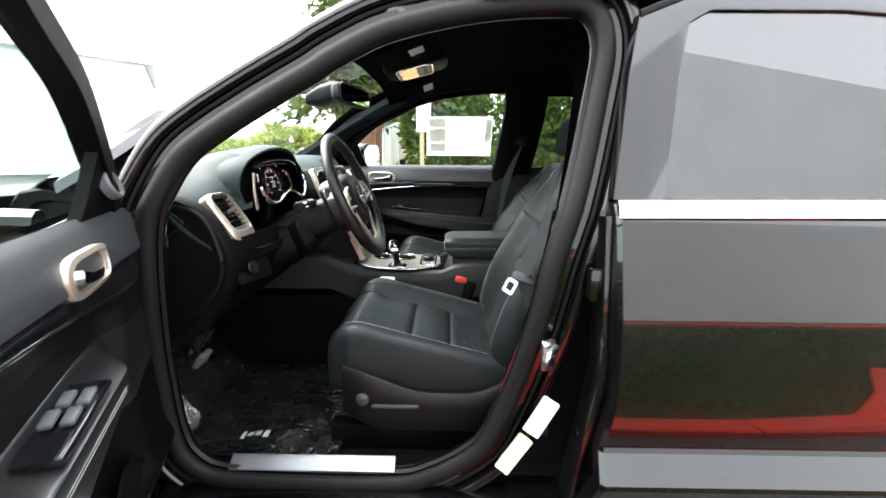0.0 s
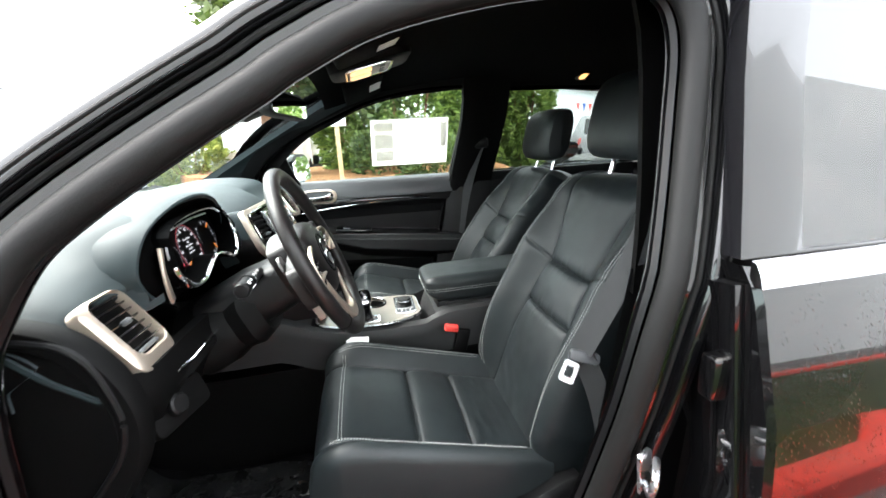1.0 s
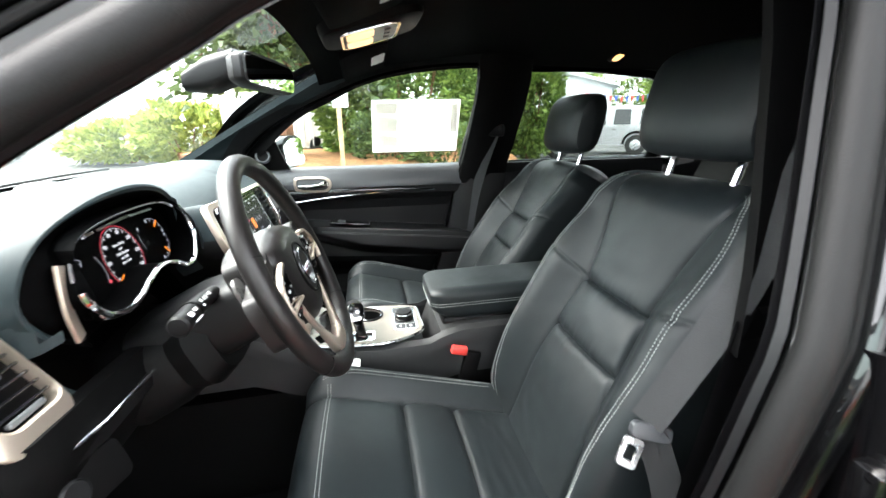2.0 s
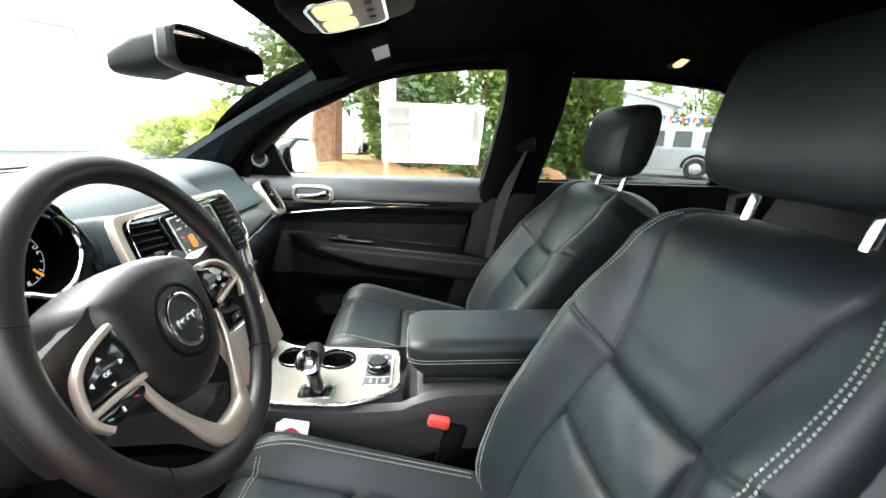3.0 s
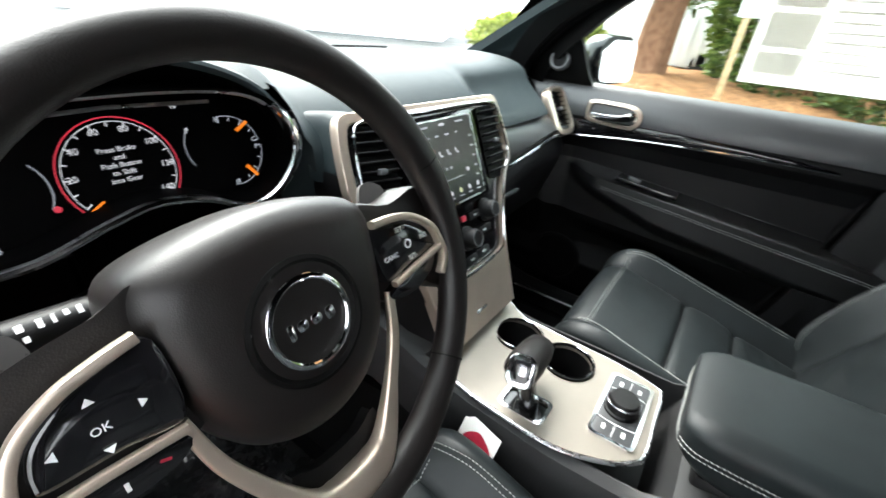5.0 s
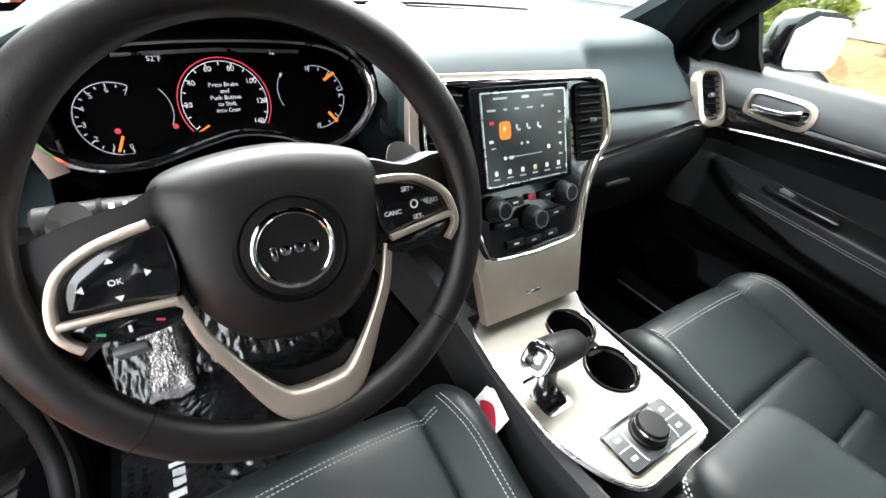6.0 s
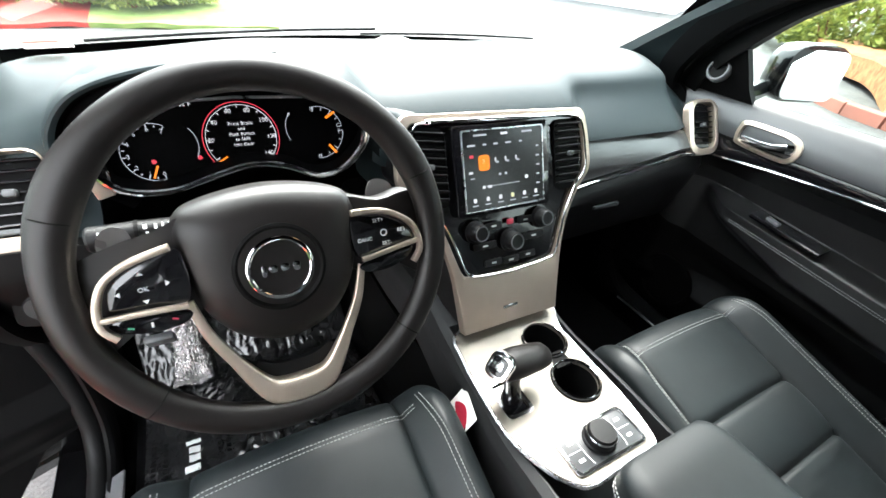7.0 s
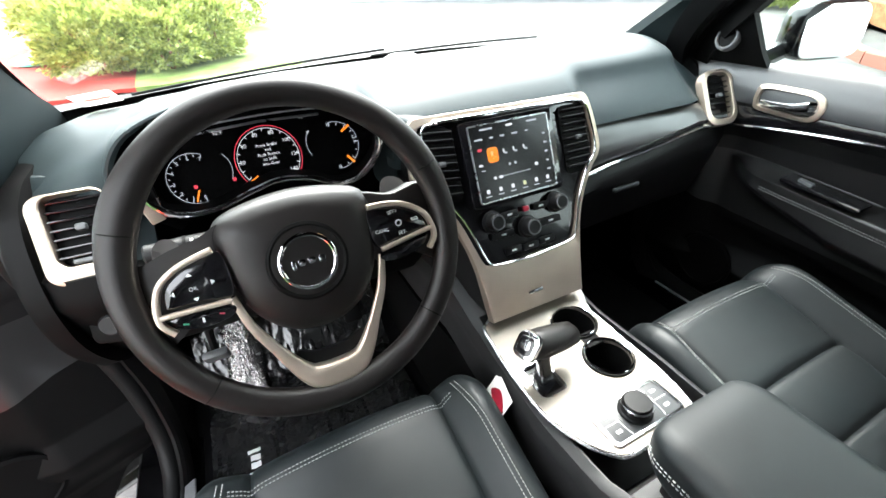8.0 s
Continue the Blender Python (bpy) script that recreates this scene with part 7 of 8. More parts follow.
part("pedal_pad", box((-0.27, 0.84, 0.57), (0.055, 0.02, 0.16), 0.008, m=pose(0, 0, 0, -28, 0, 0)), PLASTIC_DARK, acc)
lever = thing("parking_brake_pedal", (-0.62, 0.72, 0.62), "small grey parking brake pedal beside the footrest", "pedal", "pedals")
part("pedal_pad", box((-0.617, 0.66, 0.665), (0.055, 0.018, 0.045), 0.006, m=pose(0, 0, 0, 35, 0, 0)), PLASTIC_GREY, lever, "ribbed grey pad")
part("pedal_arm", tube([(-0.617, 0.665, 0.67), (-0.617, 0.70, 0.75), (-0.617, 0.75, 0.85)], 0.009, 8), PLASTIC_DARK, lever)
release = thing("door_sill_reflector", (-0.80, 0.60, 0.62), "small red and yellow tag on the door hinge", "tag")
part("red_tag", box((-0.818, 0.705, 0.628), (0.012, 0.03, 0.035), 0.003), BUCKLE_RED, release)
part("yellow_tag", box((-0.823, 0.695, 0.593), (0.012, 0.022, 0.022), 0.003), PAPER_YELLOW, release)

# ---- outside ----
def noise_mix(name, a, b, scale, rough, bump=0.0, bump_scale=60.0, rough2=None, spec=0.12):
    """Two tones mixed by noise with relief, for ground and planting."""
    mat = bpy.data.materials.new(name)
    mat.use_nodes = True
    nt = mat.node_tree
    bs = nt.nodes["Principled BSDF"]
    tc = nt.nodes.new("ShaderNodeTexCoord")
    n = nt.nodes.new("ShaderNodeTexNoise")
    n.inputs["Scale"].default_value, n.inputs["Detail"].default_value = scale, 8
    nt.links.new(tc.outputs["Object"], n.inputs["Vector"])
    r = nt.nodes.new("ShaderNodeValToRGB")
    r.color_ramp.elements[0].position, r.color_ramp.elements[1].position = 0.36, 0.64
    r.color_ramp.elements[0].color, r.color_ramp.elements[1].color = (*a, 1), (*b, 1)
    nt.links.new(n.outputs["Fac"], r.inputs[0])
    nt.links.new(r.outputs[0], bs.inputs["Base Color"])
    bs.inputs["Roughness"].default_value = rough
    bs.inputs["Specular IOR Level"].default_value = spec
    if rough2 is not None:
        m = nt.nodes.new("ShaderNodeMapRange")
        m.inputs[1].default_value, m.inputs[2].default_value, m.inputs[3].default_value, m.inputs[4].default_value = 0.35, 0.65, rough, rough2
        n3 = nt.nodes.new("ShaderNodeTexNoise")
        n3.inputs["Scale"].default_value = 0.6
        nt.links.new(tc.outputs["Object"], n3.inputs["Vector"])
        nt.links.new(n3.outputs["Fac"], m.inputs[0])
        nt.links.new(m.outputs[0], bs.inputs["Roughness"])
    if bump:
        g = nt.nodes.new("ShaderNodeTexNoise")
        g.inputs["Scale"].default_value = bump_scale
        nt.links.new(tc.outputs["Object"], g.inputs["Vector"])
        bp = nt.nodes.new("ShaderNodeBump")
        bp.inputs["Strength"].default_value, bp.inputs["Distance"].default_value = bump, 0.01
        nt.links.new(g.outputs["Fac"], bp.inputs["Height"])
        nt.links.new(bp.outputs[0], bs.inputs["Normal"])
    return mat


ASPHALT = noise_mix("wet_asphalt", (0.040, 0.040, 0.042), (0.065, 0.063, 0.060), 3.0, 0.5, 0.6, 90, 0.7, 0.25)
GRASS = noise_mix("grass", (0.008, 0.018, 0.003), (0.020, 0.038, 0.006), 4.0, 0.8, 0.8, 120)
GRASS_PALE = noise_mix("pale_lawn", (0.10, 0.15, 0.04), (0.17, 0.21, 0.07), 3.0, 0.8, 0.8, 90)
MULCH = noise_mix("bark_mulch", (0.16, 0.075, 0.035), (0.30, 0.15, 0.07), 9.0, 0.85, 1.0, 40)
RED_KERB = noise_mix("red_painted_concrete", (0.58, 0.030, 0.016), (0.42, 0.05, 0.03), 2.5, 0.45, 0.5, 80)
CONCRETE_RED = noise_mix("reddish_concrete", (0.26, 0.10, 0.075), (0.20, 0.085, 0.065), 2.5, 0.7, 0.5, 80)
RED_BARK = noise_mix("red_bark", (0.34, 0.035, 0.028), (0.26, 0.045, 0.035), 5.0, 0.7, 0.8, 50)
WHITE_WALL = noise_mix("white_siding", (0.78, 0.80, 0.80), (0.70, 0.73, 0.74), 0.8, 0.6, 0.1, 30)
BARK = noise_mix("reddish_bark", (0.15, 0.075, 0.045), (0.24, 0.13, 0.08), 8, 0.9, 1.0, 30)
WOOD = noise_mix("weathered_wood", (0.38, 0.27, 0.15), (0.50, 0.37, 0.22), 12, 0.7, 0.4, 60)
SILVER = material("silver_car_paint", (0.40, 0.405, 0.42), 0.35, metal=0.5, coat=0.7, var=0.06, var_size=2)
DARK_GLASS = material("dark_car_glass", (0.015, 0.017, 0.018), 0.08, coat=0.3, var=0.1)
TYRE = material("tyre_rubber", (0.018, 0.018, 0.018), 0.8, grain=0.3, var=0.2)


def leaf_material(name, a, b):
    mat = bpy.data.materials.new(name)
    mat.use_nodes = True
    nt = mat.node_tree
    bs = nt.nodes["Principled BSDF"]
    geo = nt.nodes.new("ShaderNodeNewGeometry")
    r = nt.nodes.new("ShaderNodeValToRGB")
    r.color_ramp.elements[0].color, r.color_ramp.elements[1].color = (*a, 1), (*b, 1)
    nt.links.new(geo.outputs["Random Per Island"], r.inputs[0])
    nt.links.new(r.outputs[0], bs.inputs["Base Color"])
    bs.inputs["Roughness"].default_value = 0.5
    bs.inputs["Subsurface Weight"].default_value = 0.0
    tr = nt.nodes.new("ShaderNodeBsdfTranslucent")
    nt.links.new(r.outputs[0], tr.inputs[0])
    mix = nt.nodes.new("ShaderNodeMixShader")
    mix.inputs[0].default_value = 0.3
    out = nt.nodes["Material Output"]
    nt.links.new(bs.outputs[0], mix.inputs[1])
    nt.links.new(tr.outputs[0], mix.inputs[2])
    nt.links.new(mix.outputs[0], out.inputs[0])
    return mat


LEAF = leaf_material("hedge_leaves", (0.06, 0.11, 0.02), (0.24, 0.32, 0.07))
LEAF_YELLOW = leaf_material("yellow_green_leaves", (0.15, 0.20, 0.04), (0.46, 0.50, 0.13))
LEAF_GRASS = leaf_material("grass_blades", (0.010, 0.024, 0.003), (0.035, 0.062, 0.008))
LEAF_DARK = leaf_material("cedar_needles", (0.03, 0.055, 0.015), (0.10, 0.14, 0.03))

GROUND_R = 400.0
solo("ground", sheet(lambda u, v: Vector(((2 * u - 1) * GROUND_R, (2 * v - 1) * GROUND_R, 0.0)), 40, 40, 0.2), ASPHALT, "wet grey asphalt ground reaching the horizon", "ground", kind="structure", at=(0, 0, 0))


def kerb(pts, name, label, w=0.18, h=0.18, mat=RED_KERB):
    """A kerb of separate cast lengths along a line."""
    th = thing(name, pts[0], label, "kerb", kind="structure")
    p = resample(spline(pts, 10), 0.6)
    for a, b in zip(p, p[1:]):
        d = (b - a).normalized()
        part("kerb_stone", sweep([a + d * 0.006, (a + b) / 2, b - d * 0.006], [(-w / 2, 0), (w / 2, 0), (w / 2, h - 0.03), (w / 2 - 0.03, h), (-w / 2 + 0.02, h), (-w / 2, h - 0.02)]), mat, th)
    return th


kerb([(-2.6, -2.7, 0), (-2.2, -2.35, 0), (-1.82, -1.95, 0), (-1.68, -1.4, 0), (-1.67, -0.5, 0), (-1.67, 0.6, 0), (-1.68, 2.4, 0)], "kerb_left", "red painted cracked concrete kerb along the grass")
kerb([(-5.3, -14, 0), (-5.2, -4, 0), (-5.25, 1.2, 0), (-5.3, 3.4, 0)], "kerb_far_left", "red painted concrete kerb behind the grass strip")
solo("lawn", sheet(lambda u, v: Vector((-5.2 + 3.45 * u, -14 + 17.5 * v, 0.12 + 0.03 * math.sin(9 * v) * math.sin(6 * u))), 24, 60, 0.12), GRASS, "short green grass strip between red kerbs", "lawn", kind="structure")
random.seed(11)


def blades(n, x0, x1, y0, y1, z):
    bm = bmesh.new()
    for _ in range(n):
        x, y, a, h = random.uniform(x0, x1), random.uniform(y0, y1), random.uniform(0, 6.3), random.uniform(0.03, 0.07)
        dx, dy, lx, ly = 0.006 * math.cos(a), 0.006 * math.sin(a), random.gauss(0, 0.02), random.gauss(0, 0.02)
        bm.faces.new([bm.verts.new(q) for q in ((x - dx, y - dy, z), (x + dx, y + dy, z), (x + lx, y + ly, z + h))])
    return bm


solo("grass_blades", blades(30000, -4.9, -1.95, -6, 2.5, 0.10), LEAF_GRASS, "short green grass blades", "grass", kind="stuff", smooth=False)

# planted bank beyond the passenger side
kerb([(7.7, -16, 0), (7.7, -6, 0), (7.7, 1.0, 0), (7.75, 2.0, 0), (8.2, 2.9, 0), (9.2, 3.65, 0), (12, 4.8, 0), (16, 6.0, 0)], "kerb_right", "reddish concrete kerb along the planted bank", mat=CONCRETE_RED)
solo("bank", sheet(lambda u, v: Vector((7.80 + 14 * u, -3.8 + 6.0 * v + 4.4 * v * smooth(0.0, 0.6, u), 0.10 + 0.40 * smooth(0, 0.2, u) + 0.06 * noise.noise((u * 14, v * 22, 0.3)))), 50, 70, 0.4), MULCH, "brown bark mulch bank", "planting bed", kind="structure")
solo("bed_front", sheet(lambda u, v: Vector((-6.6 + 5.0 * u - 1.0 * v, 7.0 + 15 * v + 1.2 * u, 0.06 + 0.05 * noise.noise((u * 9, v * 12, 2.0)))), 24, 40, 0.06), RED_BARK, "red bark planting bed with shrubs", "planting bed", kind="structure")
solo("lawn_front", sheet(lambda u, v: Vector((-1.6 + 2.6 * u - 1.0 * v + 3.6 * u * v, 8.2 + 14 * v, 0.07 + 0.03 * noise.noise((u * 5, v * 9, 4.0)))), 20, 40, 0.07), GRASS_PALE, "pale green lawn beside the red bed", "lawn", kind="structure")
solo("utility_cover", lathe([(0.0, 0.02), (0.44, 0.02), (0.46, 0.0)], 28, Matrix.Translation((-3.70, 12.4, 0.18)) @ pose(0, 0, 0, 9, 0, 0)), material("green_cover", (0.03, 0.42, 0.20), 0.5, var=0.1, grain=0.1), "green round utility cover in the red bed", "cover")


def leaf_cloud(points, size, spread=0.35):
    """Many bent leaf sprays, one at each of the points given with the way out."""
    verts, faces = [], []
    for c, out in points:
        a = (out + Vector((random.gauss(0, spread), random.gauss(0, spread), random.gauss(0, spread)))).normalized()
        b = a.cross(Vector((random.gauss(0, 1), random.gauss(0, 1), random.gauss(0, 1)))).normalized()
        s = size * random.uniform(0.6, 1.3)
        k = len(verts)
        n = a.cross(b) * s * 0.2
        verts += [c - b * s * 0.32, c + b * s * 0.32, c + a * s * 0.8 + b * s * 0.16 + n, c + a * s + n * 1.6, c + a * s * 0.8 - b * s * 0.16 + n]
        faces.append((k, k + 1, k + 2, k + 3, k + 4))
    me = bpy.data.meshes.new("leaves")
    me.from_pydata([tuple(v) for v in verts], [], faces)
    bm = bmesh.new()
    bm.from_mesh(me)
    bpy.data.meshes.remove(me)
    return bm


def blob_points(c, r, n, rough=0.25, seed=0.0):
    """Places in the outer shell of an uneven mound round c with half sizes r."""
    out = []
    while len(out) < n:
        d = Vector((random.gauss(0, 1), random.gauss(0, 1), random.gauss(0, 1))).normalized()
        k = 1 + rough * 1.6 * noise.noise(d * 2.3 + Vector((seed, seed * 2, 0))) + rough * noise.noise(d * 6 + Vector((0, seed, 3)))
        if noise.noise(d * 5 + Vector((seed, 7, seed))) < -0.22:
            continue
        k *= random.uniform(0.72, 1.0) ** 0.6
        out.append((Vector(c) + Vector((d.x * r[0], d.y * r[1], d.z * r[2])) * k, (d + Vector((0, 0, 0.35))).normalized()))
    return [q for q in out if q[0].z > 0.15]


def shrub(name, c, r, n, size, mat, label, category="shrub", trunk=True, group=""):
    th = thing(name, (c[0], c[1], 0.0), label, category, group)
    part("foliage", leaf_cloud(blob_points(c, r, n, seed=c[0] * 3.1 + c[1]), size), mat, th, smooth=False)
    for k in range(4):
        a = k * 1.6 + c[0]
        part("stem", tube([(c[0] + 0.1 * math.cos(a), c[1] + 0.1 * math.sin(a), 0.0), (c[0] + 0.3 * r[0] * math.cos(a), c[1] + 0.3 * r[1] * math.sin(a), c[2] * 0.6), (c[0] + 0.6 * r[0] * math.cos(a), c[1] + 0.6 * r[1] * math.sin(a), c[2] + 0.4 * r[2])], 0.05, 6, scale=[1, 0.6, 0.25]), BARK, th)
    return th


# tall hedge trees behind the bank
for x, y, rx, ry, h in ((13.2, -1.6, 1.6, 1.9, 5.2), (13.6, -4.0, 1.5, 1.7, 5.6), (13.0, 0.3, 1.3, 1.2, 4.6), (12.6, -5.3, 0.75, 0.8, 5.0), (15.2, -2.8, 1.8, 2.0, 6.4), (34.5, -22.5, 3.5, 3.5, 7.5), (28, -23, 2.8, 2.8, 8.0), (20, 3.0, 2.2, 2.4, 6.5)):
    shrub("hedge_tree", (x, y, h * 0.52), (rx, ry, h * 0.5), 9000 if x < 16 else 5000, 0.17 if x < 16 else 0.3, LEAF, "tall dense green hedge tree on the bank", "tree", group="hedge trees")
for x, y, rx, ry, h in ((9.6, -2.0, 0.8, 1.1, 1.15), (10.7, -0.5, 0.7, 0.8, 1.5)):
    shrub("low_shrub", (x, y, h * 0.5 + 0.15), (rx, ry, h * 0.5), 3500, 0.10, LEAF_DARK, "low dark green shrub in bark mulch", group="low shrubs")
# shrubs ahead
for x, y, r, h in ((-2.15, 10.1, 0.85, 1.25), (-1.15, 9.9, 0.85, 1.2), (-0.45, 10.6, 0.75, 1.35), (-2.5, 12.6, 1.2, 1.9), (-0.9, 12.8, 1.2, 2.0), (-3.2, 16.5, 1.5, 2.6), (0.5, 17.5, 1.2, 2.4), (-1.4, 19.5, 1.8, 3.0)):
    shrub("shrub", (x, y, h * 0.5), (r, r, h * 0.52), 12000, 0.075, LEAF_YELLOW, "bushy yellow-green shrub in a red bark bed", group="shrubs ahead")
for x, y, r, h in ((17.5, 9.0, 1.6, 1.5), (15.5, 6.2, 1.3, 2.0)):
    shrub("shrub", (x, y, h * 0.5), (r, r * 1.2, h * 0.52), 5000, 0.18, LEAF_YELLOW, "light green rounded shrub", group="shrubs beyond the bank")


def conifer(at, h, r, trunk_r, label):
    """Cedar: ridged tapering trunk, drooping limbs and needle sprays."""
    th = thing("cedar_tree", at, label, "tree")
    base = Vector(at)
    tr = [base + Vector((0.10 * math.sin(k * 0.9), 0.08 * math.cos(k * 1.3), h * k / 8)) for k in range(9)]
    ridged = [(math.cos(a) * (1 + 0.14 * math.sin(5 * a)) * trunk_r, math.sin(a) * (1 + 0.14 * math.sin(5 * a)) * trunk_r) for a in (2 * math.pi * i / 24 for i in range(24))]
    part("trunk", sweep(spline(tr, 4), ridged, up=(1, 0, 0), scale=[(1.15 - 1.0 * k / 32) if k else 1.35 for k in range(33)]), BARK, th, "reddish ridged trunk")
    pts = []
    for k in range(46):
        z = 2.0 + (h - 2.0) * k / 46
        a, ln = k * 2.4, r * (1 - 0.75 * k / 46) * random.uniform(0.7, 1.1)
        d = Vector((math.cos(a), math.sin(a), 0))
        b = [base + Vector((0, 0, z)), base + d * ln * 0.5 + Vector((0, 0, z + 0.15)), base + d * ln + Vector((0, 0, z - 0.35))]
        part("limb", tube(spline(b, 4), 0.045, 6, scale=[1 - 0.85 * i / 8 for i in range(9)]), BARK, th)
        for _ in range(260):
            q = random.uniform(0.25, 1.0)
            c = b[0].lerp(b[1], q * 2) if q < 0.5 else b[1].lerp(b[2], q * 2 - 1)
            pts.append((c + Vector((random.gauss(0, 0.22), random.gauss(0, 0.22), random.gauss(-0.05, 0.16))), (d + Vector((0, 0, -0.3))).normalized()))
    part("foliage", leaf_cloud(pts, 0.20, 0.6), LEAF_DARK, th, "drooping green sprays", smooth=False)
    return th


conifer((11.3, 2.35, 0.42), 8.5, 2.3, 0.36, "tall cedar with a reddish trunk on the bark bank")

# post with a white board, white trailer behind the tree
post = thing("sign_post", (8.9, 0.60, 0.4), "wooden post with a white board on the bank", "sign")
part("post", box((8.9, 0.60, 1.25), (0.10, 0.10, 1.75), 0.01), WOOD, post, "weathered wooden post")
part("board", box((8.84, 0.56, 2.15), (0.03, 0.34, 0.95), 0.006), WHITE_WALL, post, "white board")
trailer = thing("white_trailer", (15.5, 2.2, 0.45), "white ribbed trailer parked behind the tree", "trailer")
part("trailer_body", box((16.0, 2.6, 1.45), (2.0, 4.4, 1.9), 0.08), WHITE_WALL, trailer)
for k in range(14):
    part("rib", box((14.985, 0.7 + 0.29 * k, 1.45), (0.03, 0.05, 1.75), 0.008), WHITE_WALL, trailer)
for y in (1.7, 3.3):
    part("trailer_wheel", lathe([(0.0, -0.1), (0.30, -0.1), (0.33, -0.06), (0.33, 0.06), (0.30, 0.1), (0.0, 0.1)], 24, Matrix.Translation((15.1, y, 0.62)) @ pose(0, 0, 0, 0, 90, 0)), TYRE, trailer)


def parked_car(at, turn, paint, label, length=4.4, width=1.85, height=1.85, boxy=True, name="parked_suv"):
    """A parked car with body, cabin, panes, lights and wheels."""
    car = thing(name, at, label, "car", "parked cars")
    M = Matrix.Translation(at) @ Matrix.Rotation(radians(turn), 4, "Z")

    def put(nm, bm, mat, lab="", parent=None, **kw):
        return part(nm, moved(bm, M), mat, parent or car, lab, **kw)

    w2, sh = width / 2, 1.08 if boxy else 0.92
    side = [(-length / 2, 0.55), (-length / 2 + 0.02, sh - 0.1), (-length / 2 + 0.12, sh), (length * 0.22, sh), (length / 2 - 0.1, sh - 0.06), (length / 2, sh - 0.25), (length / 2, 0.5), (length / 2 - 0.2, 0.38), (-length / 2 + 0.2, 0.38)]
    body = put("body", loft([[Vector((x, y * w2, z)) for x, z in side] for y in (-1.0, -0.985, 0.985, 1.0)]), paint, "painted lower body")
    if boxy:
        cab = [(-length / 2 + 0.03, sh), (-length / 2 + 0.10, height - 0.06), (-length / 2 + 0.2, height), (length * 0.08, height), (length * 0.12, height - 0.04), (length * 0.20, sh)]
    else:
        cab = [(-length * 0.36, sh), (-length * 0.24, height - 0.03), (-length * 0.12, height), (length * 0.06, height - 0.02), (length * 0.22, sh)]
    put("cabin", loft([[Vector((x, y * w2 * (1 if z <= sh else 0.90), z)) for x, z in cab] for y in (-0.97, 0.97)]), paint, "painted cabin")
    spans = ((-0.445, -0.31), (-0.235, -0.095), (-0.03, 0.09)) if boxy else ((-0.24, -0.06), (-0.04, 0.12))
    for a, b in spans:
        for s in (-1, 1):
            q = [Vector((x * length, s * w2 * (0.985 if z < sh + 0.2 else 0.895), z)) for x, z in ((a, sh + 0.06), (b, sh + 0.06), (b - 0.01, height - 0.14), (a + 0.005, height - 0.14))]
            put("side_window", loft([q, [p + Vector((0, s * 0.012, 0)) for p in q]]), DARK_GLASS, "dark glass", smooth=False)
    for xw in (-0.29, 0.31):
        for s in (-1, 1):
            t = put("wheel", lathe([(0.20, -0.11), (0.35, -0.11), (0.38, -0.07), (0.38, 0.07), (0.35, 0.11), (0.20, 0.11)], 28, Matrix.Translation((xw * length, s * (w2 - 0.08), 0.38)) @ pose(0, 0, 0, 90, 0, 0)), TYRE, "black tyre")
            put("rim", lathe([(0.0, -0.115), (0.10, -0.118), (0.20, -0.105), (0.21, 0.105), (0.10, 0.118), (0.0, 0.115)], 20, Matrix.Translation((xw * length, s * (w2 - 0.08), 0.38)) @ pose(0, 0, 0, 90, 0, 0)), STEEL, "", t)
            put("wheel_arch", sweep([(xw * length + 0.46 * math.cos(a), s * (w2 + 0.02), 0.40 + 0.46 * math.sin(a)) for a in (math.pi * i / 12 for i in range(13))], rounded(0.09, 0.05, 0.015, 2), up=(0, 1, 0)), PLASTIC_DARK if boxy else paint, "black flared arch")
    for s in (-1, 1):
        put("door_handle", box((-0.10 * length, s * (w2 + 0.012), sh - 0.12), (0.15, 0.02, 0.03), 0.006), PLASTIC_DARK)
        put("tail_lamp", box((-length / 2, s * (w2 - 0.14), 0.90), (0.04, 0.13, 0.20), 0.01), BUCKLE_RED)
    put("bumper", box((-length / 2 - 0.03, 0, 0.55), (0.14, width * 0.96, 0.18), 0.03), PLASTIC_DARK)
    return car


parked_car((15.7, -9.7, 0.0), -124 + 180, SILVER, "silver-grey boxy four-door SUV parked on the lot", name="parked_suv")
parked_car((14.8, -6.0, 0.0), 60, PAINT, "black car parked beside the hedge", 4.4, 1.8, 1.45, False, "parked_car")

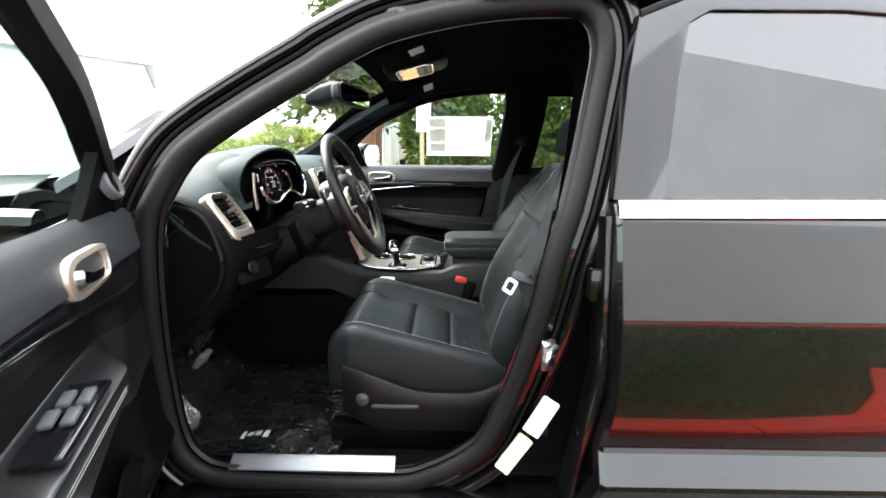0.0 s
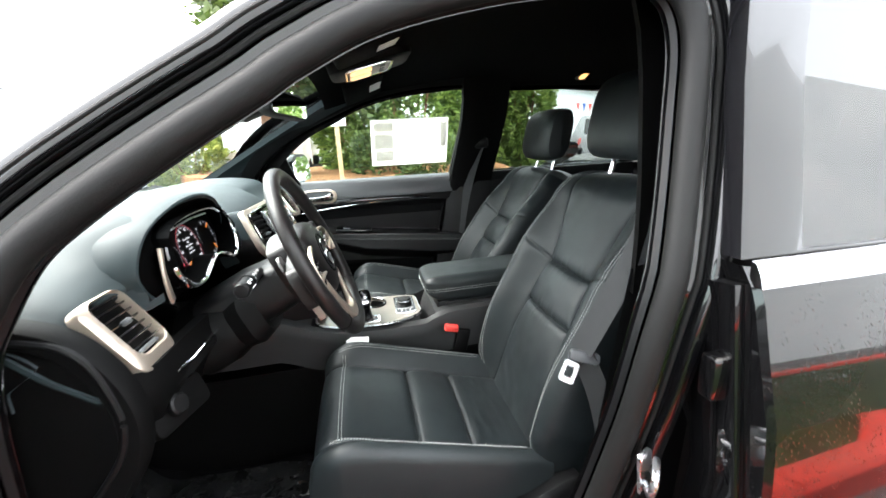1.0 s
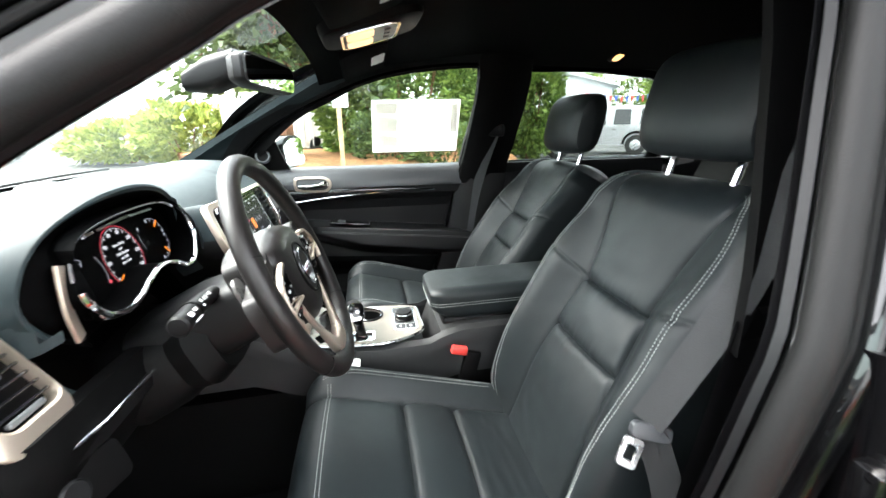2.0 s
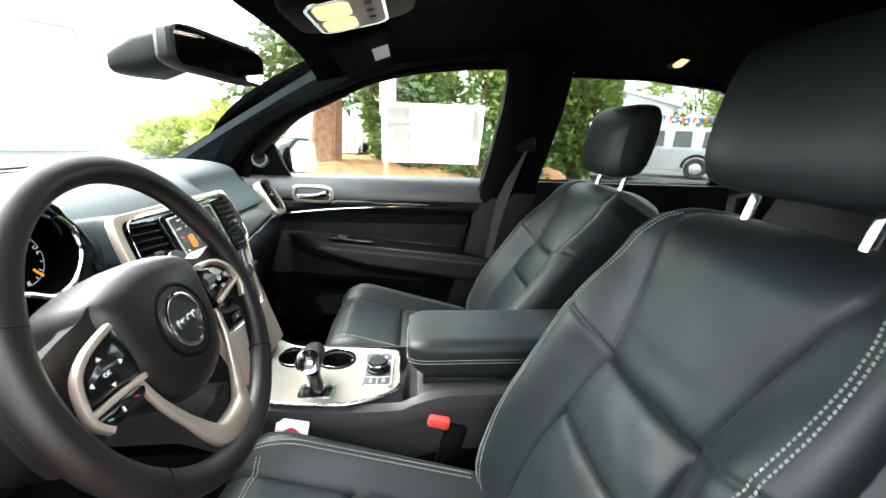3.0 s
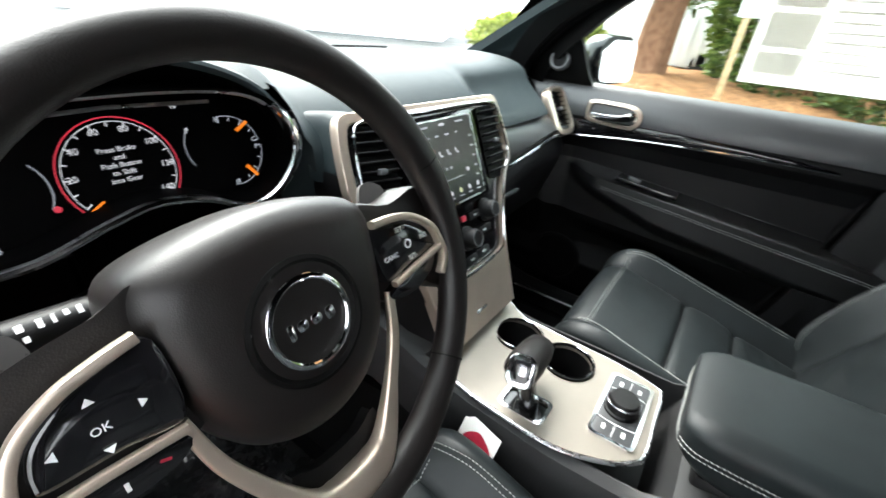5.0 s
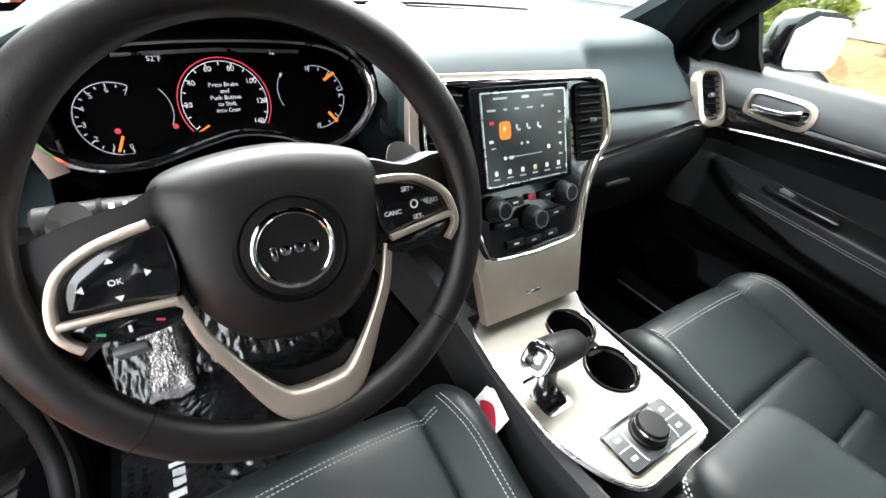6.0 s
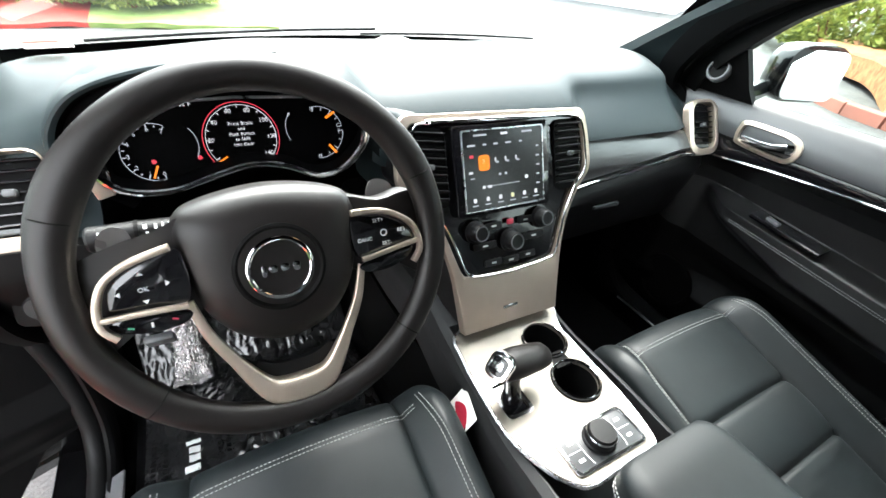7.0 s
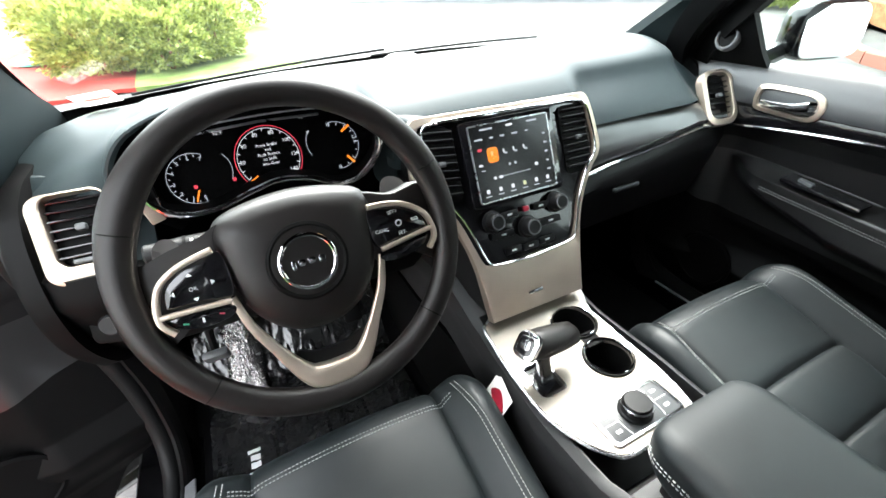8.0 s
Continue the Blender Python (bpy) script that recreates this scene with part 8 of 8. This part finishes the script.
# buildings
def house(name, at, size, h, roof_h, wall_mat, label, turn=0.0):
    th = thing(name, at, label, "building")
    M = Matrix.Translation(at) @ Matrix.Rotation(radians(turn), 4, "Z")
    lx, ly = size
    part("wall", moved(box((0, 0, h / 2), (lx, ly, h), 0.02), M), wall_mat, th)
    part("roof", moved(loft([[Vector((x, -ly / 2 - 0.4, h - 0.05)), Vector((x, 0, h + roof_h)), Vector((x, ly / 2 + 0.4, h - 0.05)), Vector((x, ly / 2 + 0.4, h - 0.2)), Vector((x, 0, h + roof_h - 0.25)), Vector((x, -ly / 2 - 0.4, h - 0.2))] for x in (-lx / 2 - 0.4, lx / 2 + 0.4)]), M), WHITE_WALL, th, "pale roof")
    part("gable", moved(loft([[Vector((x, -ly / 2, h)), Vector((x, 0, h + roof_h - 0.2)), Vector((x, ly / 2, h))] for x in (-lx / 2, lx / 2)]), M), wall_mat, th)
    for k in range(3):
        d = part("garage_door", moved(box((lx / 2 + 0.02, -ly / 3 + k * ly / 3, 1.5), (0.06, ly / 4.5, 3.0), 0.01), M), WHITE_WALL, th, "panelled door")
        for j in range(4):
            part("door_panel", moved(box((lx / 2 + 0.06, -ly / 3 + k * ly / 3, 0.5 + 0.72 * j), (0.02, ly / 5, 0.6), 0.01), M), WHITE_WALL, d)
    return th


house("white_building", (19, 27, 0), (10, 22, ), 5.4, 0.8, WHITE_WALL, "long white building with garage doors", 212)
house("white_gable_building", (31.1, -13, 0), (9, 10), 3.5, 1.5, WHITE_WALL, "white gabled building beyond the lot", 153)
hall = thing("grey_hall", (-8.0, -7, 0), "tall light grey hall with a sloping roof beyond the grass", "building")
part("wall", loft([[Vector((x, y, z)) for y, z in ((-24, 0), (4, 0), (4, 7.4), (-4, 7.4), (-24, 2.9))] for x in (-7.6, -8.2)]), WHITE_WALL, hall, "light grey siding", smooth=False)

# pennants strung over the lot
flags = thing("pennant_string", (17.6, -10.2, 0), "string of small red and blue pennants over the lot", "pennants")
ends = [Vector((17.4, -9.6, 2.5)), Vector((19.6, -15.0, 2.6))]
for e in ends:
    part("pole", tube([(e.x, e.y, 0), (e.x, e.y, 1.3), tuple(e)], 0.03, 8), STEEL, flags, "thin metal pole")
part("rope", tube(spline([ends[0], (ends[0] + ends[1]) / 2 - Vector((0, 0, 0.15)), ends[1]], 8), 0.008, 6), PRINT_WHITE, flags)
BLUE_CLOTH = material("blue_cloth", (0.05, 0.12, 0.45), 0.7, var=0.2, grain=0.2)
for k in range(14):
    q = ends[0].lerp(ends[1], (k + 0.5) / 14) - Vector((0, 0, 0.15 * math.sin(math.pi * (k + 0.5) / 14)))
    d = (ends[1] - ends[0]).normalized() * 0.13
    part("pennant", loft([[q - d + Vector((o, 0, 0)), q + d + Vector((o, 0, 0)), q - Vector((0, 0, 0.34)) + Vector((o, 0, 0))] for o in (0, 0.006)]), (BUCKLE_RED, BLUE_CLOTH)[k % 2], flags, smooth=False)
